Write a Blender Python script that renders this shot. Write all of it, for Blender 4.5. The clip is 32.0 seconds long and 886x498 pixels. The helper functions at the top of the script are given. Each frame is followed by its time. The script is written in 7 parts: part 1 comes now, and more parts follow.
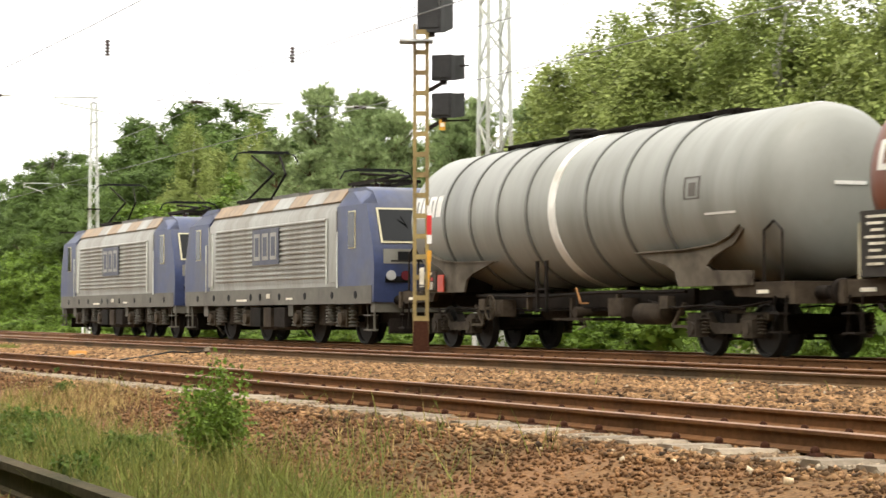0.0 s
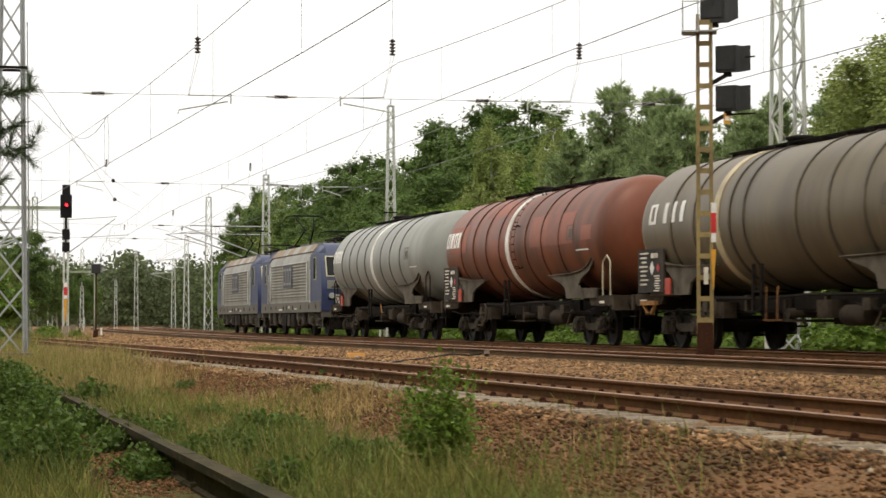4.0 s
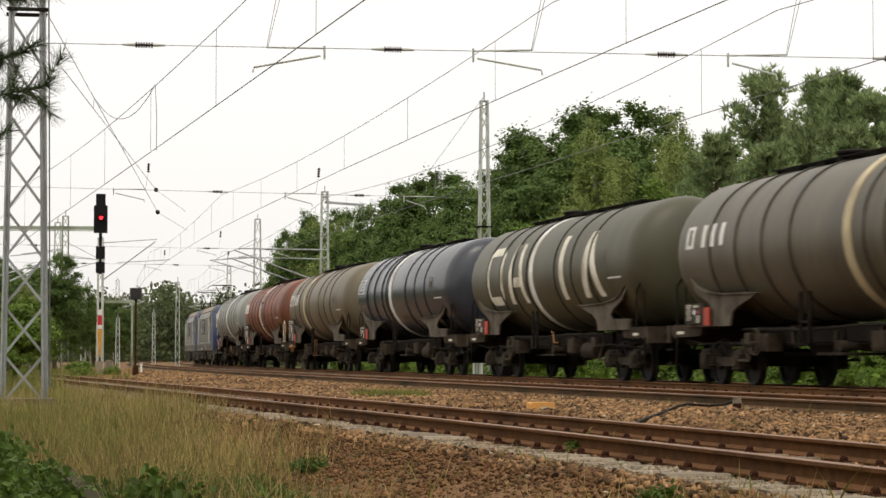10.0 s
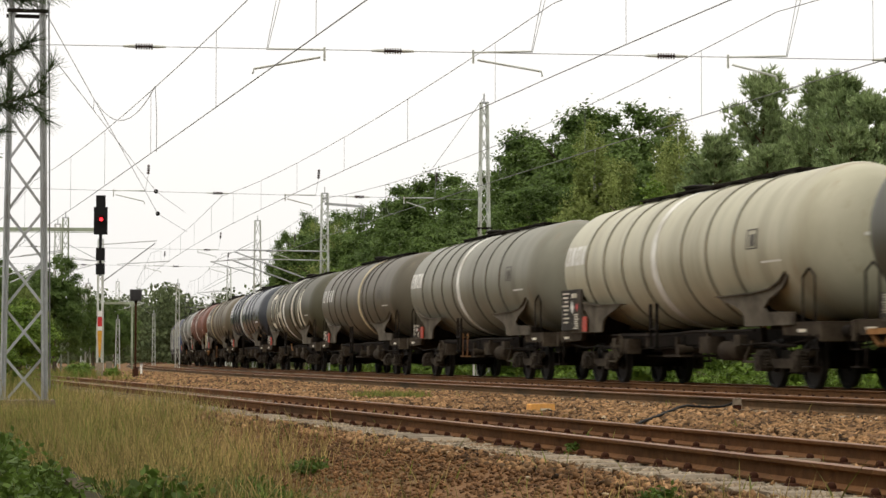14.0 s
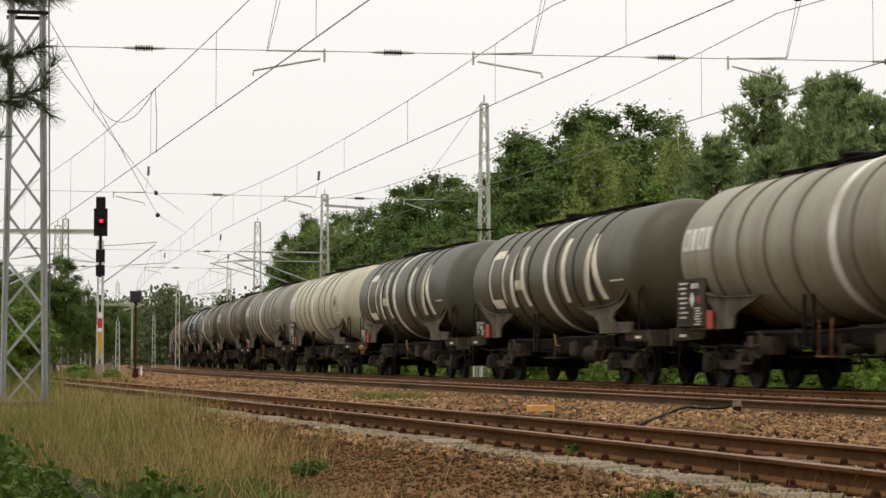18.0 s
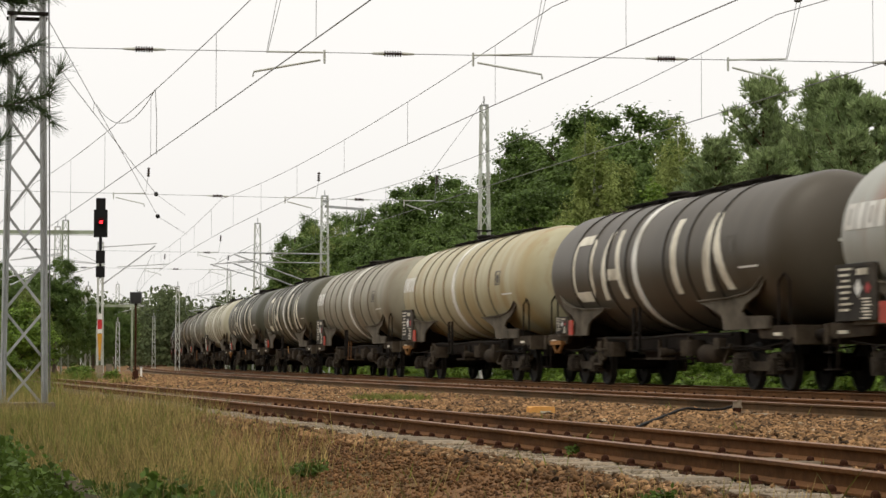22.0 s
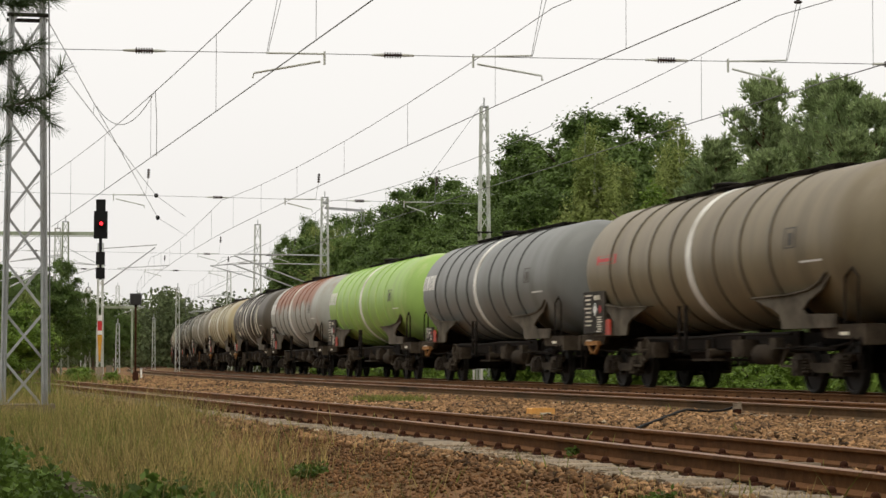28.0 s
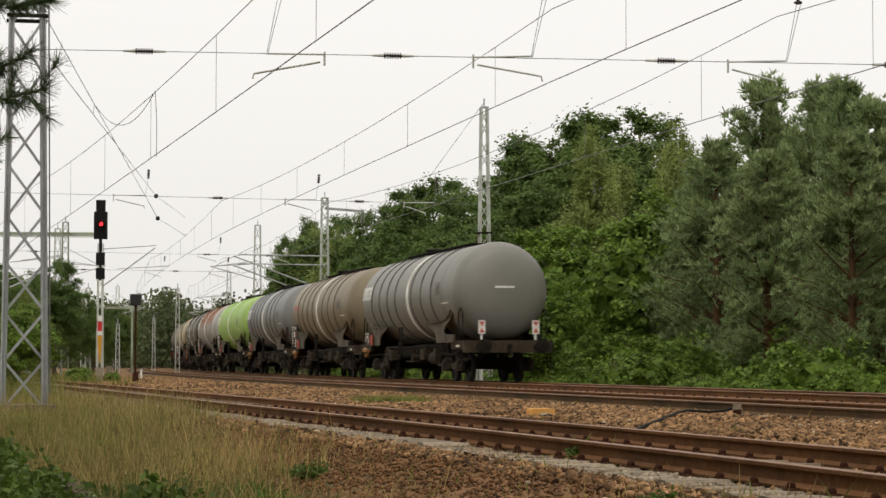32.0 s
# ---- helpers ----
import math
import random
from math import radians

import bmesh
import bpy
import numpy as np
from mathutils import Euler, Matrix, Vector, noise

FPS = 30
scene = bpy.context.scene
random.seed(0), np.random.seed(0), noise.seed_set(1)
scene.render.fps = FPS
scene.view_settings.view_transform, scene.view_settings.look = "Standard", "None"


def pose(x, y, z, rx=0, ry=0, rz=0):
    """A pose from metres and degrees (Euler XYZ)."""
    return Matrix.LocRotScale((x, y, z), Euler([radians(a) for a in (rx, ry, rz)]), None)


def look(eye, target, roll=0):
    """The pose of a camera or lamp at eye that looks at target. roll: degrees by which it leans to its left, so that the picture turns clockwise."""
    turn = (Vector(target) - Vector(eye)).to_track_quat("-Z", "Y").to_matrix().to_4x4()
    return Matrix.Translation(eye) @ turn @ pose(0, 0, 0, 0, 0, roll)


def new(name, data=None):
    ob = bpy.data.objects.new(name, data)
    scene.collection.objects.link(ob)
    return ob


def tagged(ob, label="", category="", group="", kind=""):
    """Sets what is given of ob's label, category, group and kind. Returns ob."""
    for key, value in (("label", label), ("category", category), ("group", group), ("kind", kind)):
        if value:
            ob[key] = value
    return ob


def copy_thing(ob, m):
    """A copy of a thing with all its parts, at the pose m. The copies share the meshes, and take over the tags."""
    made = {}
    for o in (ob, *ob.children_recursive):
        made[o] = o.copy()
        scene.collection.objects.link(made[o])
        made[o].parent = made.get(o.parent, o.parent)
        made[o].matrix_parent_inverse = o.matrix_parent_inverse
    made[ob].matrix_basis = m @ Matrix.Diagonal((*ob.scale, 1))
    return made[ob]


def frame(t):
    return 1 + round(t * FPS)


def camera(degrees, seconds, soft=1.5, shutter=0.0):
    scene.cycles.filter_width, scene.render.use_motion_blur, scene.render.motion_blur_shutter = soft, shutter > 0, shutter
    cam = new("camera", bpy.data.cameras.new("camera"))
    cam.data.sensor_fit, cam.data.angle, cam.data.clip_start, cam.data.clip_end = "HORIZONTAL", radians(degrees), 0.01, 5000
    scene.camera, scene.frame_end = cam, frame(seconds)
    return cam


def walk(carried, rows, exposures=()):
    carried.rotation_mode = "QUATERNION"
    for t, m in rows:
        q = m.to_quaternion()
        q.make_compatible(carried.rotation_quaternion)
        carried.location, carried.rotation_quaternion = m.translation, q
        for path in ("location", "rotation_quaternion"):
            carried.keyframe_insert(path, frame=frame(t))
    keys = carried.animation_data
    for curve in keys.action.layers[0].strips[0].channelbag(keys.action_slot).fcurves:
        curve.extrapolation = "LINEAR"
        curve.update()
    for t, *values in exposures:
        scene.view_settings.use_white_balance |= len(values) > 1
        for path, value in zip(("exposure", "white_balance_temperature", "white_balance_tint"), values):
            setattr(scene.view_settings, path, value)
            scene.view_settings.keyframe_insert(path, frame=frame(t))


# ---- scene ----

# the camera: it draws nearer along the siding while it pans with the train, then stands
LENS = 22.96
cam = camera(LENS, 32.0, soft=1.5, shutter=0.5)


def aim(x, y, z, yaw, pitch, roll):
    """A camera pose: yaw to the right of +y and pitch up, in degrees."""
    return pose(x, y, z) @ pose(0, 0, 0, 0, 0, -yaw) @ pose(0, 0, 0, 90 + pitch, 0, 0) @ pose(0, 0, 0, 0, 0, roll)


PATH = [
    (0.0, 1.71, -17.00, 0.672, 9.049, 1.770, 0.0),
    (0.5, 1.94, -17.00, 0.653, 7.365, 1.791, 0.0),
    (1.0, 2.13, -17.00, 0.637, 5.991, 1.809, 0.0),
    (1.5, 2.30, -17.00, 0.624, 4.860, 1.823, 0.0),
    (2.0, 2.43, -17.00, 0.615, 3.908, 1.833, 0.0),
    (2.5, 2.53, -17.00, 0.610, 3.067, 1.840, 0.0),
    (3.0, 2.61, -16.98, 0.608, 2.273, 1.844, 0.0),
    (3.5, 2.60, -16.70, 0.608, 1.500, 1.854, 0.0),
    (4.5, 2.20, -14.20, 0.608, 0.400, 1.965, 0.0),
    (5.5, 1.66, -10.88, 0.604, -0.330, 2.131, 0.0),
    (6.0, 1.43, -9.28, 0.598, -0.590, 2.222, 0.0),
    (6.5, 1.21, -7.69, 0.591, -0.730, 2.313, 0.0),
    (7.0, 0.97, -6.16, 0.586, -0.717, 2.401, 0.0),
    (7.5, 0.73, -4.63, 0.583, -0.596, 2.492, 0.0),
    (8.0, 0.48, -3.14, 0.581, -0.416, 2.588, 0.0),
    (8.5, 0.25, -1.65, 0.577, -0.220, 2.691, 0.0),
    (9.0, 0.04, -0.22, 0.571, -0.045, 2.805, 0.0),
    (9.5, 0.00, 0.00, 0.571, 0.000, 2.823, 0.0),
    (13.0, 0.00, 0.00, 0.571, 0.000, 2.852, 0.0),
    (16.5, 0.00, 0.00, 0.571, 0.000, 2.889, 0.0),
    (19.0, 0.00, 0.00, 0.571, 0.000, 2.912, 0.0),
    (23.0, 0.00, 0.00, 0.571, 0.000, 2.941, 0.0),
    (28.0, 0.00, 0.00, 0.571, 0.000, 2.971, 0.0),
    (32.0, 0.00, 0.00, 0.571, 0.000, 2.986, 0.0),
]
EXPOSURE = [(t, stops, 6700, 10) for t, stops in ((0, 1.36), (1.5, 1.04), (3, 0.62), (6, 0.36), (9, 0.25), (13, 0.3), (17, 0.18), (19, 0.12), (23, 0.18), (28, 0.12), (32, 0.1))]
walk(cam, [(r[0], aim(*r[1:])) for r in PATH], EXPOSURE)

# bright overcast sky with a wide soft sun behind it
world = bpy.data.worlds.new("overcast")
scene.world = world
world.use_nodes = True
wn = world.node_tree.nodes
wl = world.node_tree.links
sky = wn.new("ShaderNodeTexSky")
sky.sky_type = "NISHITA"
sky.sun_disc = False
sky.sun_elevation = radians(50)
sky.sun_rotation = radians(200)
sky.dust_density = 4.0
pale = wn.new("ShaderNodeHueSaturation")
pale.inputs["Saturation"].default_value = 0.12
pale.inputs["Value"].default_value = 1.0
wl.new(sky.outputs[0], pale.inputs["Color"])
cloud = wn.new("ShaderNodeMix")
cloud.data_type = "RGBA"
cloud.inputs["Factor"].default_value = 0.75
cloud.inputs["B"].default_value = (10.2, 10.1, 9.95, 1)
wl.new(pale.outputs[0], cloud.inputs["A"])
dome_at = wn.new("ShaderNodeTexCoord")
dome_up = wn.new("ShaderNodeSeparateXYZ")
wl.new(dome_at.outputs["Generated"], dome_up.inputs[0])
dome = wn.new("ShaderNodeMapRange")
dome.inputs["To Min"].default_value = 0.96
dome.inputs["To Max"].default_value = 1.35
wl.new(dome_up.outputs["Z"], dome.inputs["Value"])
lit = wn.new("ShaderNodeVectorMath")
lit.operation = "SCALE"
wl.new(cloud.outputs["Result"], lit.inputs[0])
wl.new(dome.outputs[0], lit.inputs["Scale"])
wl.new(lit.outputs[0], wn["Background"].inputs["Color"])
wn["Background"].inputs["Strength"].default_value = 0.1

sun_data = bpy.data.lights.new("sun", "SUN")
sun_data.energy = 0.6
sun_data.angle = radians(18)
sun_data.color = (1.0, 0.93, 0.8)
sun = new("sun", sun_data)
sun.matrix_world = look((-18, 0, 90), (0, 30, 0))

# ---- materials ----
def material(name, base, rough=0.6, metal=0.0, vary=0.25, scale=3.0, stretch=(1, 1, 1), second=None, amount=0.5,
             second_scale=0.6, bump=0.0, bump_scale=30.0, random=0.0, island=0.0, emit=None, spec=0.5, trans=0.0):
    """A surface with grain and stains: base and second colours, mixed by noise at two scales, in the thing's own space."""
    m = bpy.data.materials.new(name)
    m.use_nodes = True
    n, l = m.node_tree.nodes, m.node_tree.links
    bsdf = n["Principled BSDF"]
    bsdf.inputs["Roughness"].default_value = rough
    bsdf.inputs["Metallic"].default_value = metal
    bsdf.inputs["Specular IOR Level"].default_value = spec
    if emit:
        bsdf.inputs["Emission Color"].default_value = (*emit[:3], 1)
        bsdf.inputs["Emission Strength"].default_value = emit[3]
    tc = n.new("ShaderNodeTexCoord")
    mp = n.new("ShaderNodeMapping")
    mp.inputs["Scale"].default_value = stretch
    l.new(tc.outputs["Object"], mp.inputs["Vector"])
    fine = n.new("ShaderNodeTexNoise")
    fine.inputs["Scale"].default_value = scale
    fine.inputs["Detail"].default_value = 6
    fine.inputs["Roughness"].default_value = 0.65
    l.new(mp.outputs[0], fine.inputs["Vector"])
    big = n.new("ShaderNodeTexNoise")
    big.inputs["Scale"].default_value = second_scale
    big.inputs["Detail"].default_value = 4
    l.new(mp.outputs[0], big.inputs["Vector"])
    mix = n.new("ShaderNodeMix")
    mix.data_type = "RGBA"
    mix.inputs["A"].default_value = (*base, 1)
    mix.inputs["B"].default_value = (*(second or [c * 0.55 for c in base]), 1)
    ramp = n.new("ShaderNodeMapRange")
    ramp.inputs["From Min"].default_value = 0.62 - 0.3 * amount
    ramp.inputs["From Max"].default_value = 0.85 - 0.3 * amount
    l.new(big.outputs[0], ramp.inputs["Value"])
    l.new(ramp.outputs[0], mix.inputs["Factor"])
    bright = n.new("ShaderNodeMapRange")
    bright.inputs["From Min"].default_value = 0.25
    bright.inputs["From Max"].default_value = 0.75
    bright.inputs["To Min"].default_value = 1 - vary
    bright.inputs["To Max"].default_value = 1 + vary
    l.new(fine.outputs[0], bright.inputs["Value"])
    value = bright.outputs[0]
    for span, src in ((random, ("ShaderNodeObjectInfo", "Random")), (island, ("ShaderNodeNewGeometry", "Random Per Island"))):
        if span:
            info = n.new(src[0])
            r = n.new("ShaderNodeMapRange")
            r.inputs["To Min"].default_value = 1 - span
            r.inputs["To Max"].default_value = 1 + span
            l.new(info.outputs[src[1]], r.inputs["Value"])
            mu = n.new("ShaderNodeMath")
            mu.operation = "MULTIPLY"
            l.new(value, mu.inputs[0])
            l.new(r.outputs[0], mu.inputs[1])
            value = mu.outputs[0]
    hs = n.new("ShaderNodeVectorMath")
    hs.operation = "SCALE"
    l.new(mix.outputs["Result"], hs.inputs[0])
    l.new(value, hs.inputs["Scale"])
    l.new(hs.outputs[0], bsdf.inputs["Base Color"])
    if trans:
        # thin leaves let light through
        tl = n.new("ShaderNodeBsdfTranslucent")
        l.new(hs.outputs[0], tl.inputs["Color"])
        ms = n.new("ShaderNodeMixShader")
        ms.inputs[0].default_value = trans
        l.new(bsdf.outputs[0], ms.inputs[1])
        l.new(tl.outputs[0], ms.inputs[2])
        l.new(ms.outputs[0], n["Material Output"].inputs["Surface"])
    if bump:
        bn = n.new("ShaderNodeTexNoise")
        bn.inputs["Scale"].default_value = bump_scale
        bn.inputs["Detail"].default_value = 5
        l.new(tc.outputs["Object"], bn.inputs["Vector"])
        bp = n.new("ShaderNodeBump")
        bp.inputs["Strength"].default_value = bump
        bp.inputs["Distance"].default_value = 0.02
        l.new(bn.outputs[0], bp.inputs["Height"])
        l.new(bp.outputs[0], bsdf.inputs["Normal"])
    return m


def tank_paint(name, base, streak, amount, rust=None, rust_from=None, rough=0.46, stain=None, stained=0.5):
    """Tank paint with dirt that ran round in streaks, stains in patches and, if given, flaking rust over the upper half."""
    m = material(name, base, rough=rough, vary=0.09, scale=4.0, second=streak, amount=amount, second_scale=1.1, stretch=(1.0, 0.25, 0.2), bump=0.06, bump_scale=14, spec=0.38)
    if stain:
        n, l = m.node_tree.nodes, m.node_tree.links
        tc = n.new("ShaderNodeTexCoord")
        mp = n.new("ShaderNodeMapping")
        mp.inputs["Location"].default_value = (3.7, 1.2, 8.4)
        mp.inputs["Scale"].default_value = (2.6, 0.7, 0.45)
        no = n.new("ShaderNodeTexNoise")
        no.inputs["Scale"].default_value = 0.9
        no.inputs["Detail"].default_value = 8
        no.inputs["Roughness"].default_value = 0.7
        rg = n.new("ShaderNodeMapRange")
        rg.inputs["From Min"].default_value = 0.68 - 0.3 * stained
        rg.inputs["From Max"].default_value = 0.86 - 0.3 * stained
        mx = n.new("ShaderNodeMix")
        mx.data_type = "RGBA"
        mx.inputs["B"].default_value = (*stain, 1)
        bsdf = n["Principled BSDF"]
        old = bsdf.inputs["Base Color"].links[0].from_socket
        l.new(tc.outputs["Object"], mp.inputs["Vector"])
        l.new(mp.outputs[0], no.inputs["Vector"])
        l.new(no.outputs[0], rg.inputs["Value"])
        l.new(rg.outputs[0], mx.inputs["Factor"])
        l.new(old, mx.inputs["A"])
        l.new(mx.outputs["Result"], bsdf.inputs["Base Color"])
    if rust:
        n, l = m.node_tree.nodes, m.node_tree.links
        tc = n.new("ShaderNodeTexCoord")
        sep = n.new("ShaderNodeSeparateXYZ")
        l.new(tc.outputs["Object"], sep.inputs[0])
        no = n.new("ShaderNodeTexNoise")
        no.inputs["Scale"].default_value = 1.6
        no.inputs["Detail"].default_value = 7
        l.new(tc.outputs["Object"], no.inputs["Vector"])
        ad = n.new("ShaderNodeMath")
        ad.operation = "MULTIPLY_ADD"
        ad.inputs[1].default_value = 1.3
        l.new(no.outputs[0], ad.inputs[0])
        l.new(sep.outputs["Z"], ad.inputs[2])
        rg = n.new("ShaderNodeMapRange")
        rg.inputs["From Min"].default_value = rust_from + 0.5
        rg.inputs["From Max"].default_value = rust_from + 0.9
        l.new(ad.outputs[0], rg.inputs["Value"])
        mx = n.new("ShaderNodeMix")
        mx.data_type = "RGBA"
        mx.inputs["B"].default_value = (*rust, 1)
        bsdf = n["Principled BSDF"]
        old = bsdf.inputs["Base Color"].links[0].from_socket
        along = n.new("ShaderNodeMath")
        along.operation = "ABSOLUTE"
        l.new(sep.outputs["X"], along.inputs[0])
        ends = n.new("ShaderNodeMapRange")
        ends.inputs["From Min"].default_value = 6.3
        ends.inputs["From Max"].default_value = 5.4
        l.new(along.outputs[0], ends.inputs["Value"])
        keep = n.new("ShaderNodeMath")
        keep.operation = "MULTIPLY"
        l.new(rg.outputs[0], keep.inputs[0])
        l.new(ends.outputs[0], keep.inputs[1])
        l.new(keep.outputs[0], mx.inputs["Factor"])
        l.new(old, mx.inputs["A"])
        l.new(mx.outputs["Result"], bsdf.inputs["Base Color"])
    return m


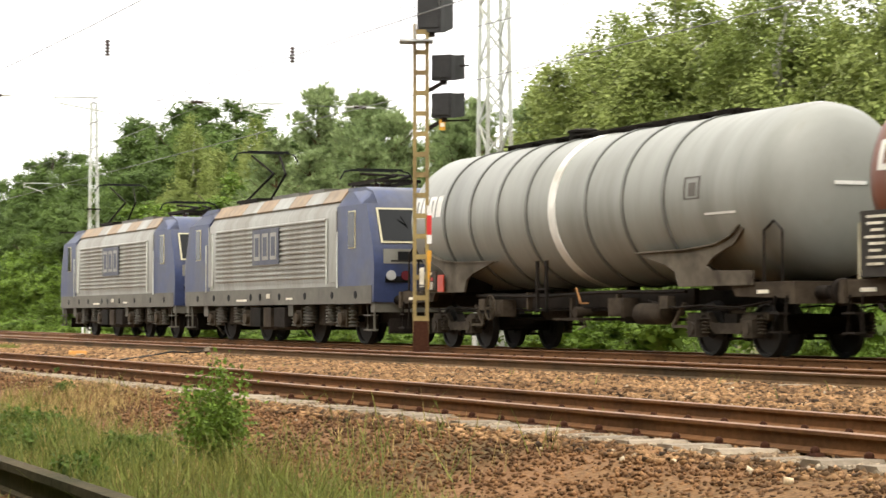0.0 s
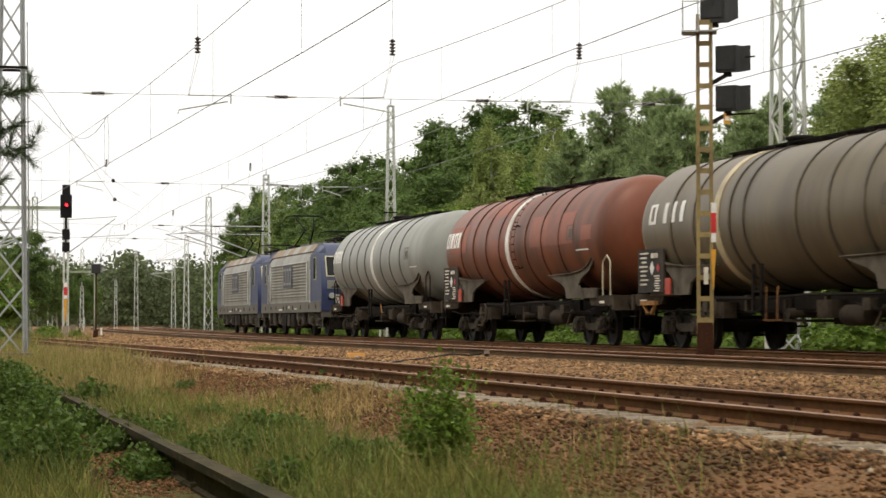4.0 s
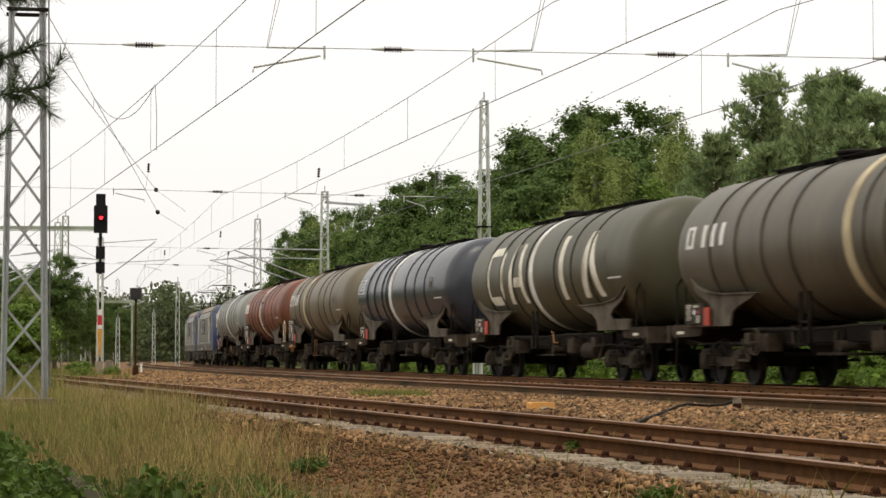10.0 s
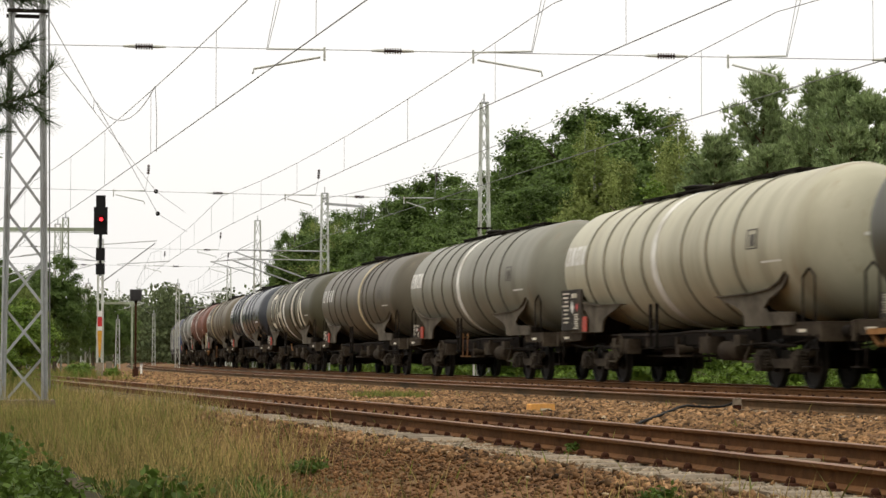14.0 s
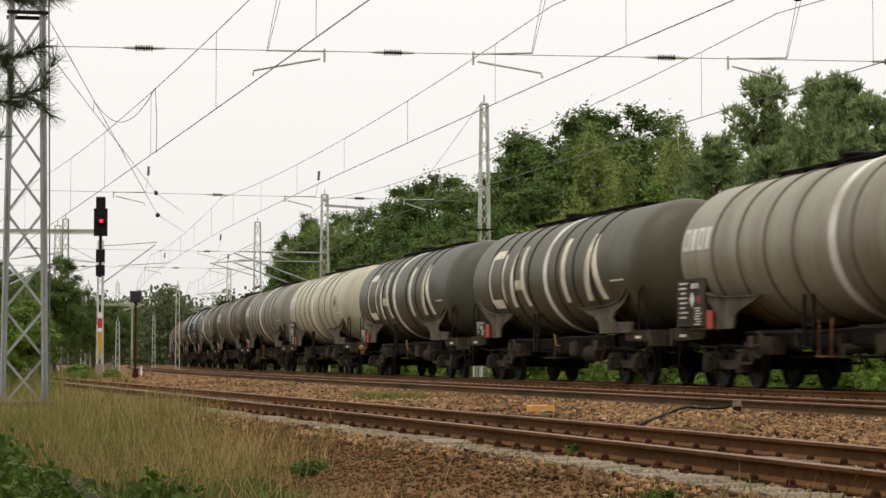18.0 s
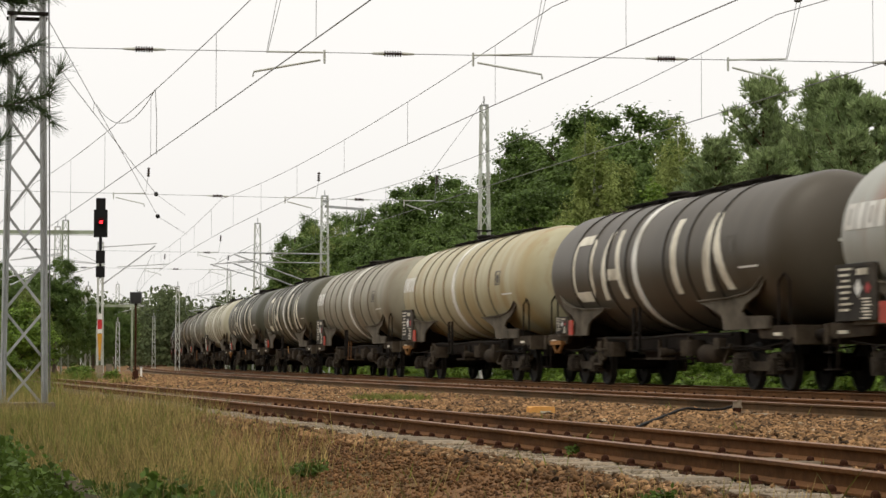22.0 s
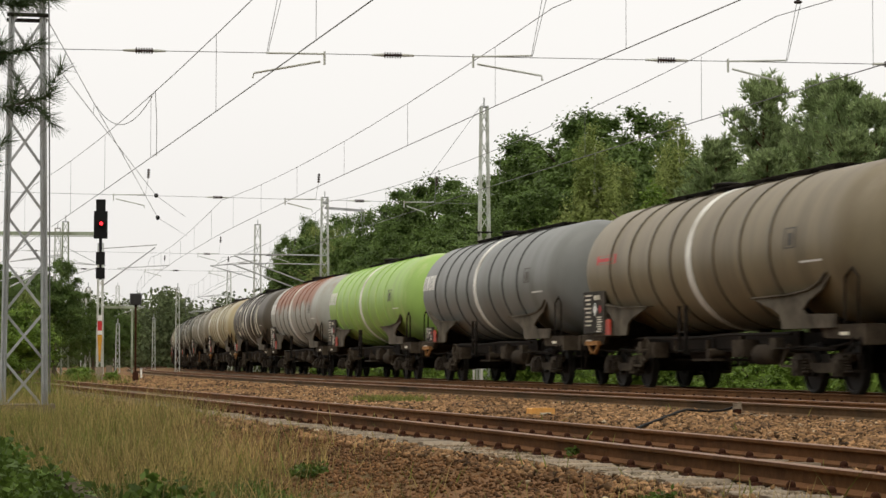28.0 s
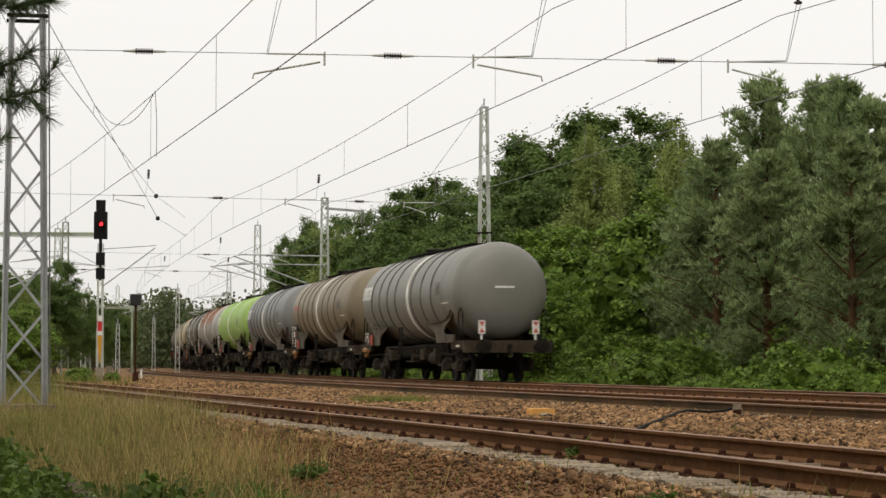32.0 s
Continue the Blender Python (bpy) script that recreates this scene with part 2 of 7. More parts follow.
M = dict(
    rail_olive=material("dark_olive_rail", (0.115, 0.067, 0.032), 0.85, vary=0.3, scale=9, second=(0.05, 0.036, 0.02), bump=0.2, spec=0.12),
    rail=material("rusty_rail", (0.16, 0.075, 0.03), 0.85, vary=0.35, scale=9, second=(0.095, 0.047, 0.021), bump=0.2, spec=0.12),
    rail_top=material("worn_rail_head", (0.24, 0.13, 0.075), 0.55, 0.0, vary=0.25, scale=8, second=(0.17, 0.085, 0.045), spec=0.3),
    sleeper=material("concrete_sleeper", (0.27, 0.22, 0.16), 0.95, vary=0.3, scale=14, second=(0.15, 0.105, 0.065), random=0.25, bump=0.3, spec=0.2),
    clip=material("rusty_clip", (0.05, 0.02, 0.011), 0.9, vary=0.4, scale=20, spec=0.1),
    ballast=material("ballast_stone", (0.235, 0.136, 0.064), 0.95, vary=0.5, scale=25, second=(0.115, 0.062, 0.028), amount=0.6, second_scale=0.5, island=0.85, bump=0.3, spec=0.2),
    pale_stone=material("pale_stone", (0.42, 0.34, 0.23), 0.95, vary=0.4, scale=20, second=(0.3, 0.2, 0.11), island=0.6, bump=0.3, spec=0.2),
    grey_stone=material("grey_stone_chips", (0.29, 0.235, 0.165), 0.95, vary=0.35, scale=20, second=(0.19, 0.125, 0.07), amount=0.5, second_scale=0.8, island=0.5, bump=0.3, spec=0.2),
    dirt=material("earth", (0.185, 0.097, 0.043), 0.95, vary=0.6, scale=22, second=(0.09, 0.07, 0.026), amount=0.5, second_scale=0.35, bump=0.6, bump_scale=25, spec=0.15),
    turf=material("turf", (0.11, 0.1, 0.035), 0.95, vary=0.4, scale=6, second=(0.06, 0.075, 0.02), second_scale=0.2, bump=0.5, bump_scale=18, spec=0.1),
    steel=material("galvanised_steel", (0.42, 0.43, 0.43), 0.5, 0.5, vary=0.15, scale=8, second=(0.28, 0.27, 0.25)),
    mast_paint=material("pale_mast_paint", (0.5, 0.52, 0.47), 0.6, 0.0, vary=0.15, scale=6, second=(0.3, 0.27, 0.2), amount=0.4),
    green_steel=material("green_steel_paint", (0.3, 0.34, 0.24), 0.65, vary=0.2, scale=6, second=(0.18, 0.19, 0.12)),
    ladder_mast=material("ochre_grey_mast_paint", (0.29, 0.22, 0.09), 0.75, vary=0.25, scale=8, second=(0.15, 0.1, 0.05), amount=0.6, spec=0.2),
    oily=material("oily_ballast", (0.06, 0.04, 0.026), 0.9, vary=0.4, scale=14, second=(0.03, 0.022, 0.016), amount=0.6, second_scale=0.5, bump=0.6, bump_scale=22, spec=0.15),
    bogie=material("dusty_bogie_grey", (0.062, 0.049, 0.034), 0.9, vary=0.5, scale=6, second=(0.03, 0.024, 0.018), bump=0.25, spec=0.15),
    black=material("matt_black", (0.008, 0.008, 0.008), 0.75, vary=0.2, scale=8, spec=0.2),
    dark=material("grimy_underframe", (0.017, 0.013, 0.01), 0.9, vary=0.4, scale=7, second=(0.009, 0.008, 0.006), bump=0.2, spec=0.12),
    grime=material("brake_dust_grey", (0.055, 0.042, 0.028), 0.9, vary=0.45, scale=5, second=(0.026, 0.019, 0.013), amount=0.6, second_scale=1.2, bump=0.25, spec=0.15),
    wheel=material("wheel_steel", (0.014, 0.012, 0.01), 0.8, 0.0, vary=0.3, scale=6),
    tread=material("wheel_tread", (0.35, 0.33, 0.31), 0.3, 0.9, vary=0.1),
    white=material("white_lettering", (0.72, 0.71, 0.66), 0.6, vary=0.1, scale=9, second=(0.5, 0.47, 0.4)),
    faded=material("faded_white_lettering", (0.7, 0.66, 0.54), 0.6, vary=0.2, scale=4, second=(0.36, 0.31, 0.22), amount=0.5, second_scale=1.5),
    band=material("white_band", (0.74, 0.73, 0.67), 0.5, vary=0.15, scale=4, second=(0.4, 0.37, 0.3), amount=0.4),
    band_old=material("yellowed_band", (0.55, 0.46, 0.28), 0.6, vary=0.2, scale=4, second=(0.35, 0.28, 0.17)),
    saddle=material("saddle_paint", (0.115, 0.098, 0.072), 0.85, vary=0.25, scale=3, second=(0.035, 0.026, 0.017), amount=0.55, second_scale=1.3, spec=0.2),
    rusty=material("orange_rust", (0.3, 0.15, 0.055), 0.9, vary=0.4, scale=8, second=(0.12, 0.06, 0.03), spec=0.15),
    board=material("dark_board", (0.035, 0.031, 0.026), 0.8, vary=0.3, scale=6, second=(0.06, 0.05, 0.038), spec=0.2),
    panel=material("dark_plate", (0.09, 0.08, 0.065), 0.7, vary=0.3, scale=8),
    red=material("red_plate", (0.62, 0.055, 0.02), 0.5, vary=0.1),
    red_band=material("signal_red", (0.55, 0.02, 0.02), 0.5, vary=0.1),
    yellow=material("yellow_paint", (0.62, 0.3, 0.02), 0.6, vary=0.2, scale=8),
    orange=material("orange_block", (0.72, 0.34, 0.06), 0.7, vary=0.25, scale=10, second=(0.5, 0.33, 0.16)),
    wire=material("weathered_wire", (0.17, 0.17, 0.165), 0.6, vary=0.1),
    insulator=material("brown_porcelain", (0.05, 0.03, 0.025), 0.25, vary=0.1),
    wood=material("weathered_timber", (0.075, 0.06, 0.034), 0.95, vary=0.4, scale=9, second=(0.04, 0.038, 0.018), amount=0.6, bump=0.5, spec=0.1),
    blue=material("loco_blue", (0.03, 0.043, 0.105), 0.45, vary=0.25, scale=4, second=(0.06, 0.062, 0.078), amount=0.6, second_scale=0.8),
    silver=material("loco_silver_grey", (0.25, 0.245, 0.215), 0.5, 0.1, vary=0.2, scale=4, second=(0.17, 0.155, 0.12), amount=0.55, stretch=(1.6, 0.5, 0.3)),
    emblem=material("faded_blue_grey", (0.05, 0.055, 0.08), 0.6, vary=0.25, scale=5, second=(0.13, 0.13, 0.125), amount=0.5),
    skirt=material("loco_skirt_grey", (0.1, 0.093, 0.072), 0.65, vary=0.25, scale=5, second=(0.06, 0.052, 0.04)),
    roof=material("loco_roof_panel", (0.24, 0.17, 0.105), 0.7, 0.1, vary=0.3, scale=3, second=(0.2, 0.17, 0.13), amount=0.5, second_scale=0.5),
    glass=material("dark_glass", (0.01, 0.011, 0.011), 0.12, vary=0.05, spec=0.2),
    cream=material("cream_window_frame", (0.55, 0.5, 0.33), 0.6, vary=0.1),
    signal_light=material("red_light", (0.5, 0.0, 0.0), 0.4, emit=(1.0, 0.02, 0.03, 4.0)),
    lamp=material("headlamp_glass", (0.6, 0.6, 0.58), 0.15, vary=0.05),
    tail=material("red_reflector_plate", (0.55, 0.1, 0.07), 0.5, vary=0.1),
    tail_dim=material("dark_red_lens", (0.12, 0.02, 0.025), 0.25, vary=0.1),
    bark=material("brown_bark", (0.1, 0.075, 0.05), 0.95, vary=0.4, scale=9, bump=0.5),
    pine_bark=material("orange_pine_bark", (0.13, 0.07, 0.035), 0.95, vary=0.4, scale=5, second=(0.05, 0.036, 0.025), amount=0.6, bump=0.5, spec=0.1),
    birch_bark=material("birch_bark", (0.55, 0.53, 0.48), 0.8, vary=0.2, scale=5, second=(0.06, 0.06, 0.05)),
    oak=material("oak_leaves", (0.11, 0.168, 0.04), 0.6, vary=0.3, scale=0.8, second=(0.068, 0.112, 0.026), island=0.28, spec=0.2, trans=0.3),
    birch=material("birch_leaves", (0.25, 0.295, 0.085), 0.6, vary=0.25, scale=0.8, second=(0.15, 0.2, 0.05), island=0.22, spec=0.2, trans=0.35),
    hazel=material("shrub_leaves", (0.155, 0.24, 0.035), 0.6, vary=0.3, scale=0.8, second=(0.085, 0.145, 0.022), island=0.45, spec=0.25, trans=0.35),
    pine=material("pine_needles", (0.25, 0.315, 0.135), 0.6, vary=0.3, scale=0.7, second=(0.15, 0.21, 0.085), island=0.4, spec=0.2, trans=0.35),
    wood_far=material("far_wood_leaves", (0.115, 0.14, 0.065), 0.8, vary=0.3, scale=0.2, second=(0.08, 0.105, 0.05), island=0.35, spec=0.1, trans=0.3),
    grass=material("dry_grass", (0.38, 0.28, 0.115), 0.8, vary=0.4, scale=0.6, second=(0.19, 0.185, 0.05), amount=0.5, second_scale=0.7, island=0.6, spec=0.2, trans=0.3),
    green_grass=material("green_grass", (0.175, 0.2, 0.048), 0.7, vary=0.3, scale=0.6, second=(0.2, 0.175, 0.045), amount=0.5, second_scale=0.5, island=0.4, spec=0.2, trans=0.3),
    weed=material("weed_leaves", (0.095, 0.15, 0.026), 0.6, vary=0.35, scale=1.5, second=(0.04, 0.078, 0.014), island=0.45, spec=0.25, trans=0.3),
)


# ---- mesh helpers ----
class Geo:
    """Collects faces of one mesh."""

    def __init__(self):
        self.v, self.f = [], []

    def add(self, vs, fs):
        n = len(self.v)
        self.v += [tuple(p) for p in vs]
        self.f += [tuple(i + n for i in f) for f in fs]
        return self

    def box(self, c, s, turn=None, taper=1.0):
        x, y, z = (a / 2 for a in s)
        vs = [Vector((sx * x * (taper if sz > 0 else 1), sy * y * (taper if sz > 0 else 1), sz * z)) for sz in (-1, 1) for sy in (-1, 1) for sx in (-1, 1)]
        if turn is not None:
            vs = [turn @ p for p in vs]
        vs = [p + Vector(c) for p in vs]
        return self.add(vs, [(0, 2, 3, 1), (4, 5, 7, 6), (0, 1, 5, 4), (2, 6, 7, 3), (0, 4, 6, 2), (1, 3, 7, 5)])

    def beam(self, a, b, w, h):
        """A bar of width w and height h from a to b."""
        a, b = Vector(a), Vector(b)
        q = (b - a).to_track_quat("X", "Z").to_matrix()
        return self.box((a + b) / 2, ((b - a).length, w, h), q)

    def cyl(self, a, b, r, n=10, r2=None):
        a, b = Vector(a), Vector(b)
        q = (b - a).to_track_quat("Z", "Y").to_matrix()
        vs = []
        for p, rr in ((a, r), (b, r if r2 is None else r2)):
            vs += [p + q @ Vector((rr * math.cos(2 * math.pi * i / n), rr * math.sin(2 * math.pi * i / n), 0)) for i in range(n)]
        fs = [(i, (i + 1) % n, n + (i + 1) % n, n + i) for i in range(n)] + [tuple(range(n - 1, -1, -1)), tuple(range(n, 2 * n))]
        return self.add(vs, fs)

    def lathe(self, profile, origin=(0, 0, 0), axis="X", n=32, capped=True):
        """profile: rows of distance along the axis and radius."""
        vs, fs = [], []
        for d, r in profile:
            for i in range(n):
                a = 2 * math.pi * i / n
                c, s = r * math.cos(a), r * math.sin(a)
                p = {"X": (d, c, s), "Y": (c, d, s), "Z": (c, s, d)}[axis]
                vs.append((p[0] + origin[0], p[1] + origin[1], p[2] + origin[2]))
        for k in range(len(profile) - 1):
            for i in range(n):
                j = (i + 1) % n
                q = (k * n + i, k * n + j, (k + 1) * n + j, (k + 1) * n + i)
                fs.append(q if axis == "Y" else q[::-1])
        if capped:
            fs += [tuple(range(n)), tuple(range((len(profile) - 1) * n, len(profile) * n))[::-1]]
        return self.add(vs, fs)

    def prism(self, outline, lo, hi, axis="Y"):
        """outline in the plane across the axis: (x, z) for Y, (y, z) for X, (x, y) for Z."""
        n = len(outline)
        put = {"Y": lambda a, b, d: (a, d, b), "X": lambda a, b, d: (d, a, b), "Z": lambda a, b, d: (a, b, d)}[axis]
        vs = [put(a, b, lo) for a, b in outline] + [put(a, b, hi) for a, b in outline]
        fs = [(i, (i + 1) % n, n + (i + 1) % n, n + i) for i in range(n)] + [tuple(range(n))[::-1], tuple(range(n, 2 * n))]
        return self.add(vs, fs)

    def tube(self, points, r, n=6):
        """One bent rod through the points."""
        pts = [Vector(p) for p in points]
        vs, fs = [], []
        for k, p in enumerate(pts):
            d = (pts[min(k + 1, len(pts) - 1)] - pts[max(k - 1, 0)]).normalized()
            u = d.cross(Vector((0.31, 0.17, 0.93))).normalized()
            w = d.cross(u)
            vs += [p + r * (math.cos(6.2832 * i / n) * u + math.sin(6.2832 * i / n) * w) for i in range(n)]
        for k in range(len(pts) - 1):
            fs += [(k * n + i, k * n + (i + 1) % n, (k + 1) * n + (i + 1) % n, (k + 1) * n + i) for i in range(n)]
        fs += [tuple(range(n)), tuple(range((len(pts) - 1) * n, len(pts) * n))]
        return self.add(vs, fs)

    def ribbed(self, a, b, r, core, rings, n=12):
        """A coil or a string of discs from a to b in one piece."""
        a, b = Vector(a), Vector(b)
        d = (b - a).length
        rows = []
        for k in range(rings):
            z0, st = d * k / rings, d / rings
            rows += [(z0, core), (z0 + 0.2 * st, r), (z0 + 0.55 * st, r), (z0 + 0.75 * st, core)]
        rows.append((d, core))
        q = (b - a).to_track_quat("Z", "Y").to_matrix()
        g = Geo().lathe(rows, (0, 0, 0), "Z", n)
        return self.add([q @ Vector(p) + a for p in g.v], g.f)

    def mesh(self, name, smooth=38):
        me = bpy.data.meshes.new(name)
        me.from_pydata(self.v, [], self.f)
        bm = bmesh.new()
        bm.from_mesh(me)
        bmesh.ops.recalc_face_normals(bm, faces=bm.faces)
        bm.to_mesh(me)
        bm.free()
        me.polygons.foreach_set("use_smooth", [True] * len(me.polygons))
        me.set_sharp_from_angle(angle=radians(smooth))
        return me


def quads(name, verts):
    """A mesh of loose quads from an array (n, 4, 3)."""
    k = len(verts)
    me = bpy.data.meshes.new(name)
    me.vertices.add(4 * k)
    me.loops.add(4 * k)
    me.polygons.add(k)
    me.vertices.foreach_set("co", np.ascontiguousarray(verts, dtype=np.float32).ravel())
    me.loops.foreach_set("vertex_index", np.arange(4 * k, dtype=np.int32))
    me.polygons.foreach_set("loop_start", np.arange(0, 4 * k, 4, dtype=np.int32))
    me.update(calc_edges=True)
    return me


def faced(name, verts, faces):
    """A mesh from arrays of vertices (n, 3) and quads or triangles (m, k)."""
    me = bpy.data.meshes.new(name)
    m, k = faces.shape
    me.vertices.add(len(verts))
    me.loops.add(m * k)
    me.polygons.add(m)
    me.vertices.foreach_set("co", np.ascontiguousarray(verts, dtype=np.float32).ravel())
    me.loops.foreach_set("vertex_index", np.ascontiguousarray(faces, dtype=np.int32).ravel())
    me.polygons.foreach_set("loop_start", np.arange(0, m * k, k, dtype=np.int32))
    me.update(calc_edges=True)
    return me


def part(name, shape, mat, parent=None, label="", at=None):
    """Links a shape as one mesh object under a thing or a part."""
    me = shape.mesh(name) if isinstance(shape, Geo) else shape
    if not me.materials:
        me.materials.append(mat)
    ob = new(name, me)
    ob.parent = parent
    if at is not None:
        ob.matrix_basis = at
    return tagged(ob, label)


def thing(name, m, label, category, group="", kind=""):
    ob = new(name)
    ob.empty_display_size = 0.3
    ob.matrix_basis = m
    return tagged(ob, label, category, group, kind)


def repaint(ob, mat):
    ob.material_slots[0].link = "OBJECT"
    ob.material_slots[0].material = mat

# ---- lines of the tracks ----
STEP = 0.5
RUN = np.arange(-380, 460.01, STEP)


def bend(x0, y0, heading, rates, i0):
    """A line by its headings (degrees to the left of +y) and bends per metre; index i0 lies at x0, y0."""
    h = radians(heading) + np.concatenate([[0], np.cumsum((rates[1:] + rates[:-1]) / 2 * STEP)])
    h = h - h[i0] + radians(heading)
    mid = (h[1:] + h[:-1]) / 2
    x = np.concatenate([[0], np.cumsum(-np.sin(mid) * STEP)])
    y = np.concatenate([[0], np.cumsum(np.cos(mid) * STEP)])
    return x - x[i0] + x0, y - y[i0] + y0, h


ZERO = int(380 / STEP)
TRAIN_LINE = bend(2.02, 64.0, 13.18, np.where(RUN < -90, 0.0, np.where(RUN < 0, -0.00044, np.where(RUN < 60, -0.00068, -0.00064))), ZERO)
FRONT_LINE = bend(3.33, 13.08, 13.7, np.where((RUN > 0) & (RUN < 15), 0.0021, 0.0), ZERO)
GAP = 4.75
FRONT_Z = -0.085


def on_train(s, off=0.0):
    """A place beside the train's track: off metres towards the camera. Returns x, y, heading."""
    x, y, h = (np.interp(s, RUN, a) for a in TRAIN_LINE)
    return x - math.cos(h) * off, y - math.sin(h) * off, h


def on_front(s, off=0.0):
    x, y, h = (np.interp(s, RUN, a) for a in FRONT_LINE)
    return x - math.cos(h) * off, y - math.sin(h) * off, h


def beside(line, x, y):
    """Signed distance of places from a line, positive on the camera's side, and the run along it."""
    lx, ly, lh = line
    pick = slice(None, None, 4)
    d2 = (x[:, None] - lx[None, pick]) ** 2 + (y[:, None] - ly[None, pick]) ** 2
    i = d2.argmin(1) * 4
    off = -((x - lx[i]) * np.cos(lh[i]) + (y - ly[i]) * np.sin(lh[i]))
    return off, RUN[i]


def smooth(a, b, x):
    t = np.clip((x - a) / (b - a), 0, 1)
    return t * t * (3 - 2 * t)


def ground_height(x, y):
    """Ballast beds under the tracks, a verge and lower ground by the camera."""
    x, y = np.atleast_1d(np.asarray(x, float)), np.atleast_1d(np.asarray(y, float))
    front, _ = beside(FRONT_LINE, x, y)
    train, _ = beside(TRAIN_LINE, x, y)
    bed = -0.185 + FRONT_Z
    z = np.full(len(x), -0.2)
    near = smooth(1.35, 3.4, front)
    z = np.where(front > 0, bed * (1 - near) + (-0.62) * near, bed)
    z = z - 0.33 * smooth(4.0, 9.0, front) * smooth(45, 15, y)
    z = z + 0.28 * smooth(2.0, 5.0, front) * smooth(32, 50, y)
    behind = smooth(-0.7, -2.2, front) * 0.1
    z = z + np.where(front < 0, behind, 0)
    z = np.where(train < -1.6, -0.2 - 0.55 * smooth(-1.6, -4.0, train), z)
    return z


def wobble(x, y, scale, seed):
    r = np.random.RandomState(seed)
    out = np.zeros(len(x))
    for k in range(9):
        a, b, p = r.normal(0, 1), r.normal(0, 1), r.uniform(0, 6.3)
        out += np.sin((a * x + b * y) * scale * (1 + 0.5 * k) + p) / (1 + 0.5 * k)
    return out / 3


# ---- ground: one sheet to the horizon ----
def axis_steps(parts):
    out = []
    for a, b, d in parts:
        out += list(np.arange(a, b, d))
    return np.array(out + [parts[-1][1]], float)


gx = axis_steps([(-2500, -300, 200), (-300, -60, 20), (-60, -22, 2), (-22, 16, 0.3), (16, 60, 2), (60, 300, 20), (300, 2500, 200)])
gy = axis_steps([(-800, -100, 50), (-100, -24, 4), (-24, -9, 0.8), (-9, 60, 0.3), (60, 140, 1.5), (140, 400, 20), (400, 3500, 200)])
GX, GY = np.meshgrid(gx, gy)
fx, fy = GX.ravel(), GY.ravel()
fz = np.concatenate([ground_height(a, b) for a, b in zip(np.array_split(fx, 40), np.array_split(fy, 40))])
fz = fz + 0.035 * wobble(fx, fy, 1.1, 3) + 0.02 * wobble(fx, fy, 5.0, 4)
nx, ny = len(gx), len(gy)
idx = (np.arange(ny - 1)[:, None] * nx + np.arange(nx - 1)[None, :]).ravel()
ground_mesh = faced("ground", np.stack([fx, fy, fz], -1), np.stack([idx, idx + 1, idx + nx + 1, idx + nx], -1))
ground_mesh.polygons.foreach_set("use_smooth", [True] * len(ground_mesh.polygons))
cx, cy = fx[idx], fy[idx]
off_front = np.concatenate([beside(FRONT_LINE, a, b)[0] for a, b in zip(np.array_split(cx, 40), np.array_split(cy, 40))])
off_train = np.concatenate([beside(TRAIN_LINE, a, b)[0] for a, b in zip(np.array_split(cx, 40), np.array_split(cy, 40))])
edge = 4.2 + 0.9 * wobble(cx, cy, 0.5, 8) - 2.4 * smooth(16, 36, cy) - 0.9 * smooth(16, 11, cy)
for key in ("dirt", "turf", "oily"):
    ground_mesh.materials.append(M[key])
ground_mesh.polygons.foreach_set("material_index", np.where(np.abs(off_train) < 1.7, 2, ((off_front > edge) | (off_train < -4)).astype(np.int32)))
tagged(new("ground", ground_mesh), "brown trackside earth and turf beside the ballast beds", "ground", kind="structure")


# ---- tracks ----
def rail_mesh(name, place, off, s0, s1, z, mat="rail"):
    """A flat-bottomed rail along a line."""
    outline = [(-0.07, -0.155), (0.07, -0.155), (0.07, -0.14), (0.012, -0.115), (0.012, -0.045), (0.036, -0.03), (0.036, -0.006), (0.025, 0), (-0.025, 0), (-0.036, -0.006), (-0.036, -0.03), (-0.012, -0.045), (-0.012, -0.115), (-0.07, -0.14)]
    g = Geo()
    runs = np.arange(s0, s1 + 0.1, 2.0)
    n = len(outline)
    for s in runs:
        x, y, h = place(s, off)
        g.v += [(x + math.cos(h) * a, y + math.sin(h) * a, z + b) for a, b in outline]
    for k in range(len(runs) - 1):
        for i in range(n):
            j = (i + 1) % n
            g.f.append((k * n + i, k * n + j, (k + 1) * n + j, (k + 1) * n + i))
    me = g.mesh(name, 30)
    me.materials.append(M[mat])
    me.materials.append(M["rail_top"])
    top = [1 if i % n in (6, 7, 8) else 0 for i in range(len(me.polygons))]
    me.polygons.foreach_set("material_index", top)
    return me


sleeper_mesh = Geo().prism([(-0.13, -0.2), (0.13, -0.2), (0.13, 0.0), (0.1, 0.03), (-0.1, 0.03), (-0.13, 0.0)], -1.3, 1.3, "Y").mesh("sleeper")
clip_geo = Geo().box((0, 0, -0.008), (0.12, 0.09, 0.022), taper=0.7).lathe([(0.0, 0.032), (0.022, 0.034), (0.038, 0.024), (0.046, 0.01)], (0.012, 0.005, 0), "Z", 8)
clip_mesh = clip_geo.mesh("rail_clip")


